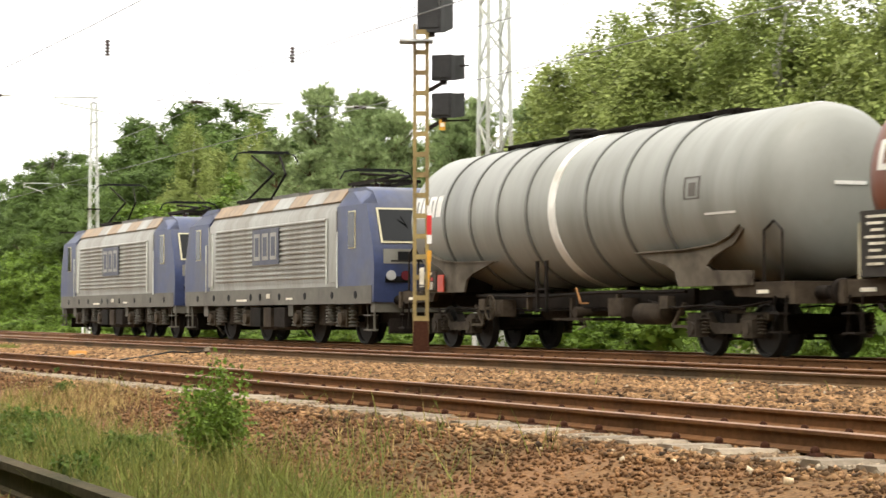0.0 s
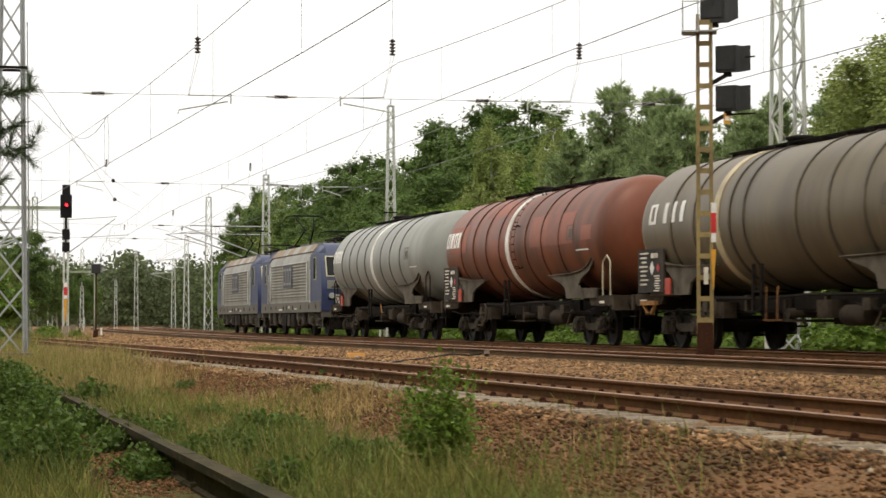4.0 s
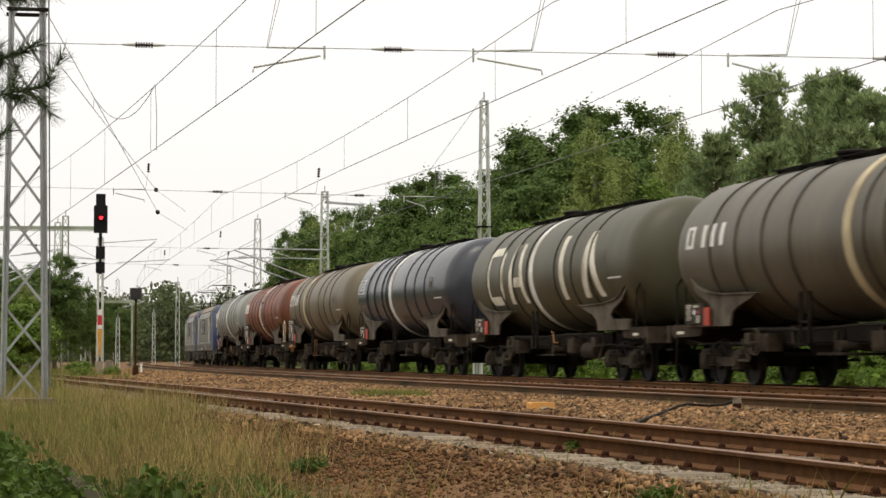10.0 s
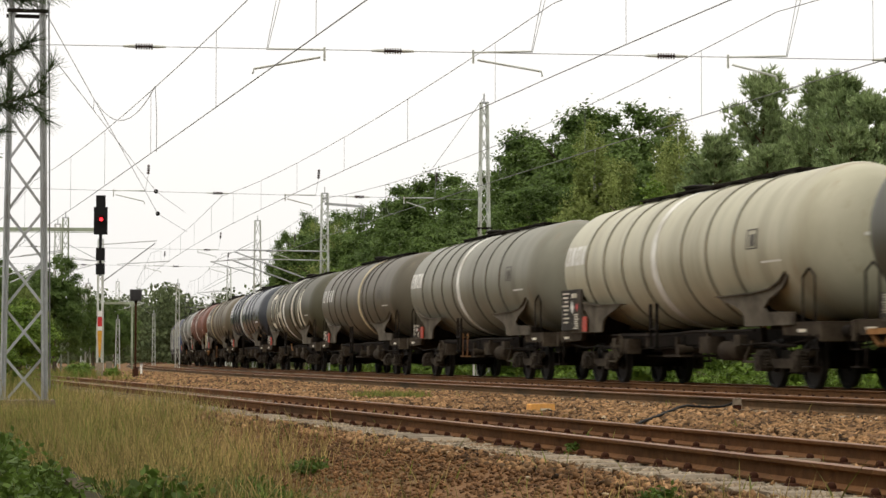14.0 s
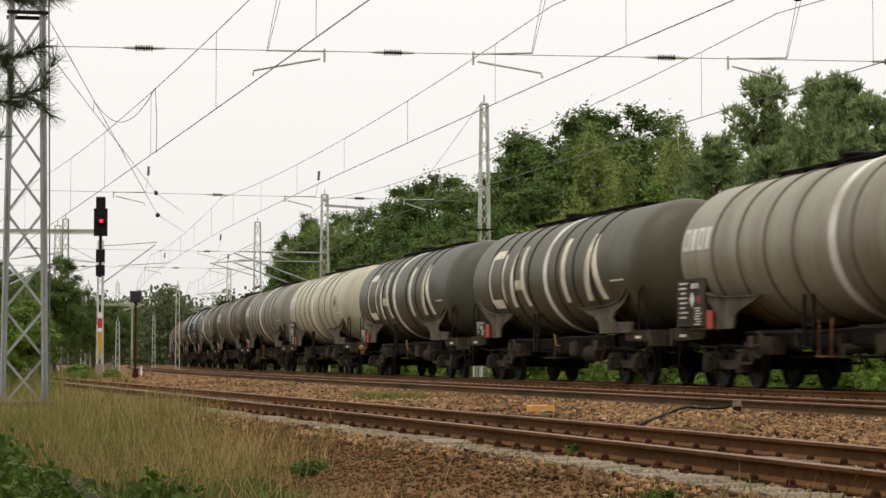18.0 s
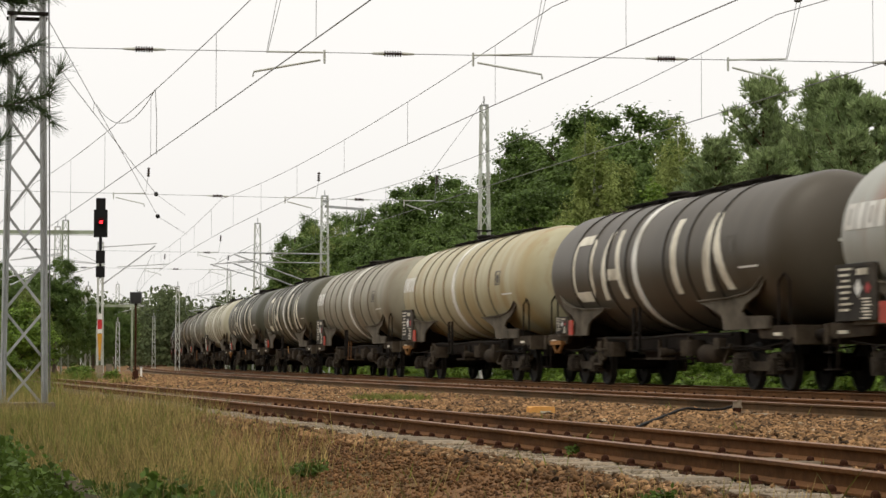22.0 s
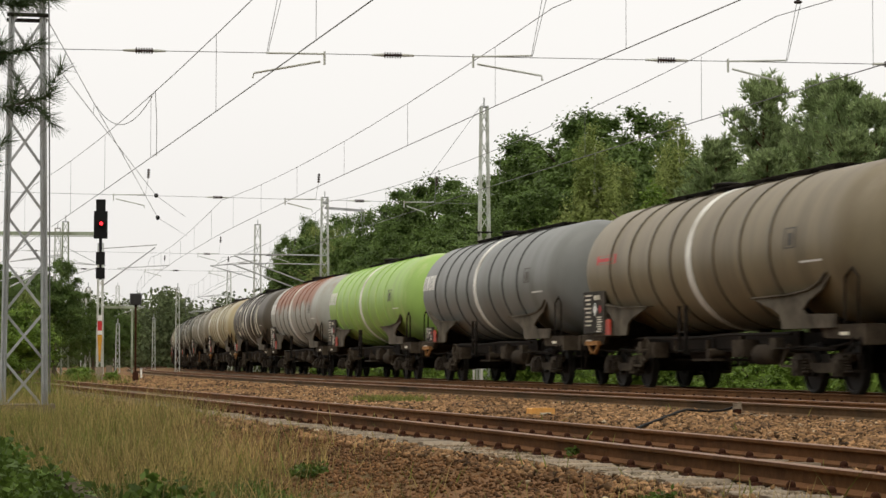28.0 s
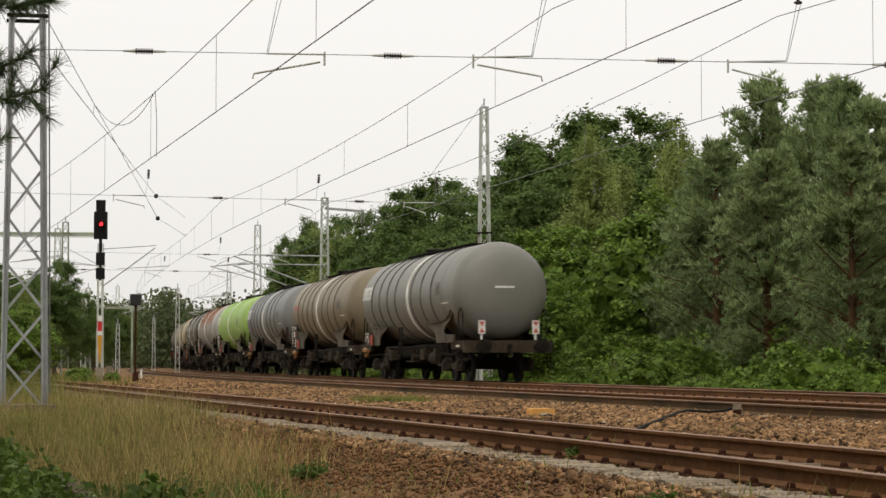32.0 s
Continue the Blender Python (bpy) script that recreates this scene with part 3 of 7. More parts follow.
def track(name, place, off, s0, s1, z, label, p0, p1, spacing=0.63, sides=(0.8525, 0.6525, -0.6525, -0.8525), near_rail="rail"):
    """Rails, sleepers and clips; p0 to p1 is the stretch with clips as pieces of their own."""
    top = thing(name, pose(0, 0, 0), label, "railway track", kind="structure")
    for side in (-0.7525, 0.7525):
        part("rail", rail_mesh("rail", place, off + side, s0, s1, z, near_rail if side > 0 else "rail"), M["rail"], top)
    count = 0
    far = Geo()
    for s in np.arange(s0 + 0.3, s1, spacing):
        x, y, h = place(s, off)
        turn = 90 + math.degrees(h)
        if p0 <= s <= p1:
            part("sleeper", sleeper_mesh, M["sleeper"], top, at=pose(x, y, z - 0.185 + random.uniform(-0.012, 0.008), random.uniform(-0.8, 0.8), 0, turn + random.uniform(-0.6, 0.6)))
            for side, flip in ((q, 0 if abs(abs(q) - 0.7525 - (0.1 if q > 0 else -0.1)) < 0.05 else 180) for q in sides):
                cxx, cyy, _ = place(s, off + side)
                part("rail_clip", clip_mesh, M["clip"], top, at=pose(cxx, cyy, z - 0.145, 0, 0, turn + flip))
        else:
            t = pose(0, 0, 0, 0, 0, turn).to_3x3()
            far.box((x, y, z - 0.28), (0.26, 2.6, 0.2), t)
            for side in (0.8525, -0.6525):
                cxx, cyy, _ = place(s, off + side)
                far.box((cxx, cyy, z - 0.135), (0.08, 0.08, 0.05), t)
    if far.f:
        tagged(part("far_sleepers", far, M["sleeper"], top), kind="stuff")
    return top


track("front_track", on_front, 0.0, -42, 110, FRONT_Z, "unused siding track with rust-brown rails on concrete sleepers", -22, 27)
# the near rail here has a darker olive brown than the other rails
track("middle_track", on_train, GAP, -88, 300, 0.0, "running track with brown rails in stone ballast", -60, 0, sides=(0.6525, -0.6525, -0.8525), near_rail="rail_olive")
track("train_track", on_train, 0.0, -90, 420, 0.0, "main track with worn rails that carries the train", -54, 2)

# ---- the train ----
# a vehicle's own space: x ahead, y to the camera's side, z up from the rail head
TANK_R, TANK_Z = 1.48, 2.72


def curved(x0, x1, a0, a1, r=TANK_R + 0.008, nx=2, na=8):
    """A thin patch that lies on the tank's side, from angle a0 to a1 above the level (degrees)."""
    g = Geo()
    vs, fs = [], []
    for i in range(nx + 1):
        for k in range(na + 1):
            a = radians(a0 + (a1 - a0) * k / na)
            x = x0 + (x1 - x0) * i / nx
            for rr in (r - 0.006, r):
                vs.append((x, rr * math.cos(a), TANK_Z + rr * math.sin(a)))
    w = 2 * (na + 1)
    for i in range(nx):
        for k in range(na):
            p = i * w + 2 * k
            fs.append((p + 1, p + 3, p + w + 3, p + w + 1))
    return g.add(vs, fs)


def wheelset_shapes(r):
    wheel = Geo().lathe([(-0.07, r * 0.25), (-0.07, r * 0.3), (-0.02, r * 0.36), (-0.02, r * 0.84), (-0.07, r * 0.88), (-0.07, r + 0.028), (-0.04, r + 0.028), (-0.03, r), (0.065, r - 0.004), (0.065, r * 0.88), (0.02, r * 0.84), (0.02, r * 0.36), (0.09, r * 0.3), (0.09, r * 0.2)], axis="Y", n=28).mesh("wheel")
    axle = Geo().cyl((0, -1.0, 0), (0, 1.0, 0), 0.085, 10).mesh("axle")
    return wheel, axle


WAGON_WHEEL = wheelset_shapes(0.46)
LOCO_WHEEL = wheelset_shapes(0.625)
SPINNING = []


def wheelset(parent, x, r, shapes):
    """An axle with two wheels in one turning piece."""
    axle = part("wheelset", shapes[1], M["dark"], parent, at=pose(x, 0, r))
    for side in (1, -1):
        part("wheel", shapes[0], M["wheel"], axle, at=pose(0, side * 0.7525, 0, 0, 0, 0 if side > 0 else 180))
    SPINNING.append((axle, x, r))


def wagon_bogie(wagon, x):
    """A two-axle freight bogie: sole bars, springs, axle boxes, cross beam."""
    frame = part("bogie", Geo().box((0, 0, 0.62), (0.42, 1.9, 0.2)).cyl((0, 0, 0.7), (0, 0, 0.93), 0.28, 14).box((0.95, 0, 0.58), (0.1, 1.9, 0.16)).box((-0.95, 0, 0.58), (0.1, 1.9, 0.16)), M["dark"], wagon, at=pose(x, 0, 0))
    side = [(-1.32, 0.74), (-0.62, 0.74), (-0.42, 0.56), (0.42, 0.56), (0.62, 0.74), (1.32, 0.74), (1.32, 0.62), (1.1, 0.55), (0.62, 0.52), (0.4, 0.38), (-0.4, 0.38), (-0.62, 0.52), (-1.1, 0.55), (-1.32, 0.62)]
    for sy in (1, -1):
        part("side_frame", Geo().prism(side, sy * 0.98 - 0.05, sy * 0.98 + 0.05), M["bogie"], frame)
        for ax in (0.9, -0.9):
            box = Geo().box((ax, sy * 1.06, 0.47), (0.3, 0.24, 0.3)).cyl((ax, sy * 1.1, 0.47), (ax, sy * 1.21, 0.47), 0.11, 12)
            box.box((ax, sy * 1.04, 0.66), (0.44, 0.18, 0.07))
            part("axle_box", box, M["bogie"], frame)
            for dx in (0.27, -0.27):
                spring = Geo().ribbed((ax + dx, sy * 1.05, 0.38), (ax + dx, sy * 1.05, 0.66), 0.085, 0.05, 5, 10)
                part("spring", spring, M["bogie"], frame)
        brake = Geo().box((0.3, sy * 0.8, 0.42), (0.08, 0.1, 0.32)).box((-0.3, sy * 0.8, 0.42), (0.08, 0.1, 0.32)).tube([(-0.45, sy * 0.8, 0.3), (0.45, sy * 0.8, 0.3)], 0.025)
        part("brake_gear", brake, M["dark"], frame)
    for ax in (0.9, -0.9):
        wheelset(frame, ax, 0.46, WAGON_WHEEL)


HALF = 8.2
TANK_HALF = 7.75


def buffers(vehicle, x, z=1.05, mat="dark"):
    for end in (1, -1):
        for sy in (0.875, -0.875):
            part("buffer", Geo().cyl((end * x, sy, z), (end * (x + 0.3), sy, z), 0.11, 12).cyl((end * (x + 0.3), sy, z), (end * (x + 0.56), sy, z), 0.08, 12).lathe([(end * (x + 0.55), 0.2), (end * (x + 0.59), 0.22), (end * (x + 0.61), 0.15)], (0, sy, z), n=16), M[mat], vehicle)
        hook = Geo().box((end * (x + 0.15), 0, z - 0.02), (0.34, 0.07, 0.16)).tube([(end * (x + 0.25), 0, z), (end * (x + 0.4), 0, z - 0.25), (end * (x + 0.5), 0, z - 0.3)], 0.03)
        part("coupling_hook", hook, M["dark"], vehicle)


def tank_wagon_base():
    wagon = thing("tank_wagon", pose(0, 0, 0), "", "tank wagon")
    e = TANK_HALF
    profile = [(-e, 0.02), (-e + 0.01, 0.35), (-e + 0.06, 0.75), (-e + 0.16, 1.08), (-e + 0.3, 1.3), (-e + 0.5, 1.43), (-e + 0.75, TANK_R)]
    profile = profile + [(-x, r) for x, r in profile[::-1]]
    # the tank's axis is its own space, so that its paint runs round it
    part("tank", Geo().lathe(profile, n=56).mesh("tank", 60), M["grime"], wagon, at=pose(0, 0, TANK_Z))
    for x in (-4.25, -2.75, -1.3, 1.25, 2.6, 3.95, 5.3):
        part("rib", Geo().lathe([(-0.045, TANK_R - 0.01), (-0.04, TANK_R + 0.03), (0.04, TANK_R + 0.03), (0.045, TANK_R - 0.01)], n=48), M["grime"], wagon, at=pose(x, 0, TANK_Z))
    part("band", Geo().lathe([(-0.15, TANK_R - 0.01), (-0.145, TANK_R + 0.022), (0.145, TANK_R + 0.022), (0.15, TANK_R - 0.01)], n=48), M["band"], wagon, "worn white band round the tank", at=pose(0, 0, TANK_Z))
    part("air_reservoir", Geo().lathe([(-3.6, 0.05), (-3.56, 0.17), (-3.48, 0.2), (-2.6, 0.2), (-2.52, 0.17), (-2.48, 0.05)], (0, 1.0, 0.72), n=14), M["grime"], wagon)
    part("handwheel", Geo().lathe([(1.3, 0.25), (1.32, 0.27), (1.34, 0.25), (1.32, 0.235), (1.3, 0.25)], (3.3, 0, 0.85), "Y", 18, False).cyl((3.3, 0.9, 0.85), (3.3, 1.32, 0.85), 0.025, 6).box((3.3, 1.32, 0.85), (0.48, 0.02, 0.03)).box((3.3, 1.32, 0.85), (0.03, 0.02, 0.48)), M["bogie"], wagon)
    part("centre_sill", Geo().box((0, 0.16, 1.02), (15.6, 0.1, 0.26)).box((0, -0.16, 1.02), (15.6, 0.1, 0.26)), M["dark"], wagon)
    for end in (1, -1):
        part("headstock", Geo().box((end * (HALF - 0.07), 0, 1.05), (0.14, 2.7, 0.36)), M["grime"], wagon)
        part("end_floor", Geo().box((end * 7.3, 0, 1.2), (1.7, 2.6, 0.06)), M["grime"], wagon)
        for sy in (1, -1):
            part("sole_bar", Geo().prism([(end * 8.1, 1.18), (end * 6.2, 1.18), (end * 6.35, 1.0), (end * 8.1, 0.96)], sy * 1.25 - 0.05, sy * 1.25 + 0.05), M["grime"], wagon)
            wing = [(end * 3.05, 1.78), (end * 4.9, 1.8), (end * 5.8, 1.86), (end * 6.3, 1.98), (end * 6.62, 2.16), (end * 6.7, 2.1), (end * 6.38, 1.86), (end * 5.75, 1.68), (end * 5.5, 1.52), (end * 5.62, 1.44), (end * 6.95, 1.42), (end * 6.95, 1.18), (end * 4.55, 1.18), (end * 4.42, 1.44), (end * 4.1, 1.56)]
            part("saddle", Geo().prism(wing, sy * 1.33 - 0.025, sy * 1.33 + 0.025), M["saddle"], wagon)
            lip = [(end * 3.05, 1.78), (end * 4.9, 1.8), (end * 5.8, 1.86), (end * 6.3, 1.98), (end * 6.62, 2.16), (end * 6.6, 2.18), (end * 6.28, 2.0), (end * 5.8, 1.885), (end * 4.9, 1.825), (end * 3.05, 1.805)]
            part("saddle_lip", Geo().prism(lip, sy * 1.24, sy * 1.4) if sy > 0 else Geo().prism(lip, -1.4, -1.24), M["saddle"], wagon)
            part("saddle_web", Geo().prism([(sy * 1.3, 1.8), (sy * 1.3, 1.2), (sy * 0.5, 1.2), (sy * 0.5, 1.34), (sy * 0.95, 1.5)], end * 5.0 - 0.03, end * 5.0 + 0.03, "X"), M["dark"], wagon)
            part("side_girder", Geo().prism([(end * 0.05, 1.1), (end * 4.4, 1.16), (end * 4.4, 0.84), (end * 0.05, 0.84)], sy * 0.9 - 0.05, sy * 0.9 + 0.05), M["dark"], wagon)
            part("equipment_box", Geo().box((end * 2.6 + 0.5, sy * 1.12, 0.84), (0.62, 0.3, 0.34)).box((end * 2.6 + 0.5, sy * 1.28, 0.84), (0.5, 0.02, 0.24)), M["grime"], wagon)
            part("bogie_pipe", Geo().tube([(end * 3.2, sy * 1.2, 0.95), (end * 4.2, sy * 1.22, 0.82), (end * 5.0, sy * 1.2, 0.86), (end * 6.2, sy * 1.22, 0.82), (end * 7.4, sy * 1.2, 0.92)], 0.017), M["dark"], wagon)
            part("brake_rigging", Geo().beam((end * 4.4, sy * 1.15, 0.9), (end * 4.0, sy * 1.15, 0.5), 0.06, 0.05).beam((end * 4.0, sy * 1.15, 0.5), (end * 4.75, sy * 1.15, 0.5), 0.05, 0.05).box((end * 3.85, sy * 1.18, 0.92), (0.3, 0.16, 0.22)), M["bogie"], wagon)
        part("saddle_plate", Geo().box((end * 5.5, 0, 1.26), (0.12, 2.4, 0.3)), M["dark"], wagon)
        wagon_bogie(wagon, end * 5.6)
        for sy in (1.28, -1.28):
            x0, x1 = end * 7.2, end * 7.75
            rails = Geo().tube([(x0, sy, 1.2), (x0, sy, 2.05), ((x0 + x1) / 2 - 0.02, sy, 2.2), (x1, sy, 2.05), (x1, sy, 1.2)], 0.022)
            part("handrail", rails, M["dark"], wagon)
        for sy in (1, -1):
            part("step", Geo().tube([(end * 7.6, sy * 1.33, 1.0), (end * 7.6, sy * 1.36, 0.42), (end * 7.95, sy * 1.36, 0.42), (end * 7.95, sy * 1.33, 1.0)], 0.02).box((end * 7.78, sy * 1.36, 0.72), (0.34, 0.2, 0.03)).box((end * 7.78, sy * 1.36, 0.42), (0.34, 0.2, 0.03)), M["dark"], wagon)
    walk_deck = Geo()
    for dy in (-0.28, -0.14, 0.0, 0.14, 0.28):
        walk_deck.box((0.0, dy, 4.27), (9.6, 0.08, 0.025))
    for x in np.arange(-4.6, 4.7, 1.15):
        walk_deck.box((x, 0, 4.22), (0.05, 0.6, 0.1))
    part("walkway", walk_deck, M["dark"], wagon)
    part("manhole", Geo().cyl((1.6, 0, 4.15), (1.6, 0, 4.34), 0.32, 18).lathe([(4.34, 0.36), (4.38, 0.36), (4.42, 0.2), (4.43, 0.02)], (1.6, 0, 0), "Z", 18), M["dark"], wagon)
    part("valve", Geo().cyl((-0.4, 0, 0.85), (-0.4, 0, 1.3), 0.14, 12).cyl((-0.4, -1.1, 0.75), (-0.4, 1.1, 0.75), 0.075, 10).cyl((-0.4, 1.1, 0.75), (-0.4, 1.25, 0.75), 0.11, 10).box((-0.4, 0, 0.72), (0.36, 0.36, 0.3)), M["grime"], wagon)
    part("brake_cylinder", Geo().cyl((1.0, 0.55, 0.78), (2.1, 0.55, 0.78), 0.19, 14).tube([(-4, 0.4, 0.62), (4, 0.4, 0.62)], 0.03).tube([(-6, 0.9, 0.8), (6, 0.9, 0.8)], 0.03).box((-2.2, 0.8, 0.72), (0.6, 0.35, 0.35)), M["dark"], wagon)
    for sy in (1, -1):
        part("side_pipe", Geo().tube([(-4.4, sy * 1.12, 1.1), (-1.2, sy * 1.14, 1.12), (1.0, sy * 1.14, 1.06), (4.4, sy * 1.12, 1.1)], 0.035, 6), M["dark"], wagon)
        for x in (-1.9, 1.9):
            part("hanger_bracket", Geo().box((x, sy * 1.1, 0.98), (0.08, 0.1, 0.34)), M["grime"], wagon)
        part("step_plate", Geo().box((0.0, sy * 1.1, 0.62), (1.1, 0.3, 0.05)).box((0.0, sy * 1.1, 0.83), (0.08, 0.08, 0.4)), M["grime"], wagon)
    part("side_ladder", Geo().beam((0.55, 1.38, 0.75), (0.55, 1.38, 1.75), 0.06, 0.06).beam((0.95, 1.38, 0.75), (0.95, 1.38, 1.75), 0.06, 0.06).box((0.75, 1.38, 0.8), (0.46, 0.12, 0.04)).box((0.75, 1.38, 1.2), (0.46, 0.04, 0.04)), M["dark"], wagon)
    # boards and plates near the leading end
    part("data_board", Geo().box((6.72, 1.4, 1.74), (1.6, 0.05, 0.98)).box((6.72, 1.425, 2.2), (1.6, 0.02, 0.05)).box((6.72, 1.425, 1.28), (1.6, 0.02, 0.05)), M["board"], wagon, "dark data board")
    for k in range(7):
        part("data_line", Geo().box((6.3 - 0.04 * (k % 3), 1.441, 1.62 - 0.055 * k), (0.34 - 0.07 * (k % 2), 0.009, 0.028)), M["faded"], wagon)
    part("data_grid", Geo().box((6.42, 1.441, 2.08), (0.42, 0.009, 0.11)), M["faded"], wagon)
    part("hazard_square", Geo().prism([(6.1, 1.8), (6.2, 1.9), (6.3, 1.8), (6.2, 1.7)], 1.437, 1.444), M["red_band"], wagon, "red diamond label")
    for k in range(8):
        part("data_line", Geo().box((7.08 + 0.05 * (k % 2), 1.442, 2.14 - 0.1 * k), (0.5 - 0.1 * (k % 3), 0.01, 0.04)), M["faded"], wagon, "white line of small writing")
    part("warning_diamond", Geo().prism([(6.44, 1.8), (6.58, 1.96), (6.72, 1.8), (6.58, 1.64)], 1.437, 1.445), M["white"], wagon, "white diamond label")
    part("danger_plate", Geo().box((5.6, 1.43, 1.38), (0.32, 0.025, 0.36)).box((5.6, 1.447, 1.38), (0.3, 0.008, 0.012)), M["red"], wagon, "orange-red danger plate")
    for sill_x, sill_w in ((7.5, 0.4), (-7.2, 0.35)):
        part("sill_lettering", Geo().box((sill_x, 1.305, 1.07), (sill_w, 0.01, 0.06)), M["faded"], wagon)
    part("tank_panel", ring_block(-5.5, -4.95, -3, 12, 0.07), M["panel"], wagon, "dark square frame on the tank's side")
    part("tank_mark", curved(-5.36, -5.12, -1, 8), M["panel"], wagon)
    part("tank_line", curved(-6.6, -5.6, -14, -12.5), M["white"], wagon)
    part("end_line", Geo().box((-TANK_HALF - 0.004, 0, 2.82), (0.02, 0.6, 0.06)), M["white"], wagon)
    buffers(wagon, HALF)
    return wagon


# name in colour, base paint, streaks, how streaky, words on the label, lettering style, where the band sits
PAINT = [
    ("light grey", (0.24, 0.243, 0.215), (0.17, 0.17, 0.148), 0.45, "small white lettering", "small", 0.11),
    ("rust-red", (0.17, 0.047, 0.018), (0.075, 0.028, 0.015), 0.6, "brighter red patches", "patched", 0.41),
    ("brown-grey", (0.134, 0.109, 0.067), (0.088, 0.069, 0.042), 0.5, "a white emblem and a yellowed band", "emblem", 2.69),
    ("dark blue-grey", (0.04, 0.044, 0.053), (0.03, 0.032, 0.035), 0.35, "a white outlined emblem", "outline", 1.14),
    ("dark grey", (0.07, 0.064, 0.035), (0.054, 0.048, 0.026), 0.5, "tall cream block lettering", "tall", 0.80),
    ("dark brown-grey", (0.098, 0.084, 0.056), (0.068, 0.057, 0.038), 0.5, "a white emblem and a yellowed band", "emblem", -1.29),
    ("mid grey", (0.196, 0.190, 0.145), (0.134, 0.125, 0.092), 0.45, "a pale lettering patch", "small", 0.53),
    ("pale cream-grey", (0.440, 0.417, 0.303), (0.300, 0.272, 0.189), 0.45, "a pale lettering patch", "small", 0.43),
    ("dark slate-grey", (0.069, 0.068, 0.046), (0.053, 0.051, 0.032), 0.45, "tall cream block lettering", "tall", 0.60),
    ("dark brown-grey", (0.073, 0.066, 0.038), (0.054, 0.048, 0.026), 0.5, "tall cream block lettering", "tall", -0.37),
    ("grey with brown grime", (0.270, 0.252, 0.186), (0.170, 0.141, 0.094), 0.6, "small pale lettering", "small", -0.52),
    ("stained cream", (0.412, 0.380, 0.246), (0.340, 0.260, 0.123), 0.6, "a pale lettering patch", "small", 0.00),
    ("dark brown", (0.069, 0.056, 0.038), (0.052, 0.041, 0.026), 0.45, "tall cream block lettering", "tall", 0.60),
    ("grey with a rusted upper half", (0.35, 0.352, 0.31), (0.27, 0.262, 0.22), 0.4, "white lettering", "small", 0.52),
    ("lime-green", (0.28, 0.44, 0.1), (0.23, 0.34, 0.1), 0.45, "pale streaks and white lettering", "grimy", 0.21),
    ("blue-grey", (0.175, 0.18, 0.168), (0.125, 0.126, 0.112), 0.4, "white lettering", "small", 0.31),
    ("tan-brown", (0.2, 0.163, 0.1), (0.135, 0.106, 0.064), 0.5, "a red emblem", "red", 0.11),
    ("plain grey", (0.185, 0.18, 0.155), (0.13, 0.125, 0.105), 0.35, "white lettering and two tail plates", "small", -0.72),
]


def ring_block(x0, x1, a0, a1, t):
    """A hollow block on the tank's side."""
    ta = t / (x1 - x0) * (a1 - a0) * 0.5
    g = Geo()
    for r in ((x0, x0 + t, a0, a1), (x1 - t, x1, a0, a1), (x0 + t, x1 - t, a0, a0 + ta), (x0 + t, x1 - t, a1 - ta, a1)):
        p = curved(*r)
        g.add(p.v, p.f)
    return g


def lettering(wagon, style):
    if style == "tall":
        for x1, w, shape in ((5.4, 1.75, "ring"), (3.2, 1.75, "wedge"), (-1.45, 1.3, "bar"), (-3.5, 1.6, "pair")):
            g = Geo()
            if shape == "ring":
                cells = ((0, 0.32, 0, 0.32, -20, 24), (w - 0.32, w, w - 0.32, w, -20, 24), (0, w, 0.4, w - 0.4, 24, 34), (0.4, w - 0.4, 0, w, -30, -20))
            elif shape == "wedge":
                cells = ((0, 0.34, 0.42, 0.72, -30, 34), (w - 0.34, w, w - 0.72, w - 0.42, -30, 34), (0.36, w - 0.36, 0.42, w - 0.42, -12, -2))
            elif shape == "bar":
                cells = ((0.28, 0.66, 0.28, 0.66, -30, 34),)
            else:
                cells = ((0, 0.42, 0.44, 0.86, -30, 34), (w - 0.42, w, 0.44, 0.86, -30, 34))
            for b0, b1, t0, t1, a0, a1 in cells:
                p = curved(x1 - b1, x1 - b0, a0, a1)
                vs = []
                for q in p.v:
                    a = math.degrees(math.atan2(q[2] - TANK_Z, q[1]))
                    f = (a - a0) / (a1 - a0)
                    u = (x1 - b0 - q[0]) / (b1 - b0)
                    vs.append((x1 - ((b0 + (t0 - b0) * f) * (1 - u) + (b1 + (t1 - b1) * f) * u), q[1], q[2]))
                g.add(vs, p.f)
            part("block_letter", g, M["faded"], wagon, "tall cream painted block")
    elif style in ("small", "patched", "grimy"):
        for k in range(4):
            part("small_letter", ring_block(7.0 - 0.4 * k - 0.36, 7.0 - 0.4 * k, 3, 21, 0.13) if k % 2 == 0 else curved(7.0 - 0.4 * k - 0.3, 7.0 - 0.4 * k - 0.04, 3, 21), M["white"], wagon, "small white painted block")
    elif style == "emblem":
        part("emblem", ring_block(6.2, 6.65, 2, 20, 0.13), M["white"], wagon, "white emblem")
        for k in range(3):
            part("small_letter", curved(5.85 - 0.5 * k - 0.3, 5.85 - 0.5 * k - 0.08, 2, 20), M["white"], wagon, "white painted block")
    elif style == "outline":
        part("emblem", ring_block(5.9, 7.0, 4, 24, 0.07), M["white"], wagon, "white outlined emblem")
        part("emblem", ring_block(6.15, 6.6, 9, 19, 0.06), M["white"], wagon, "white outlined emblem")
    elif style == "red":
        part("emblem", ring_block(4.9, 6.3, 4, 12, 0.12), M["red_band"], wagon, "faded red emblem")
        part("emblem", curved(5.2, 6.2, 6.5, 9.5), M["red_band"], wagon, "faded red emblem")


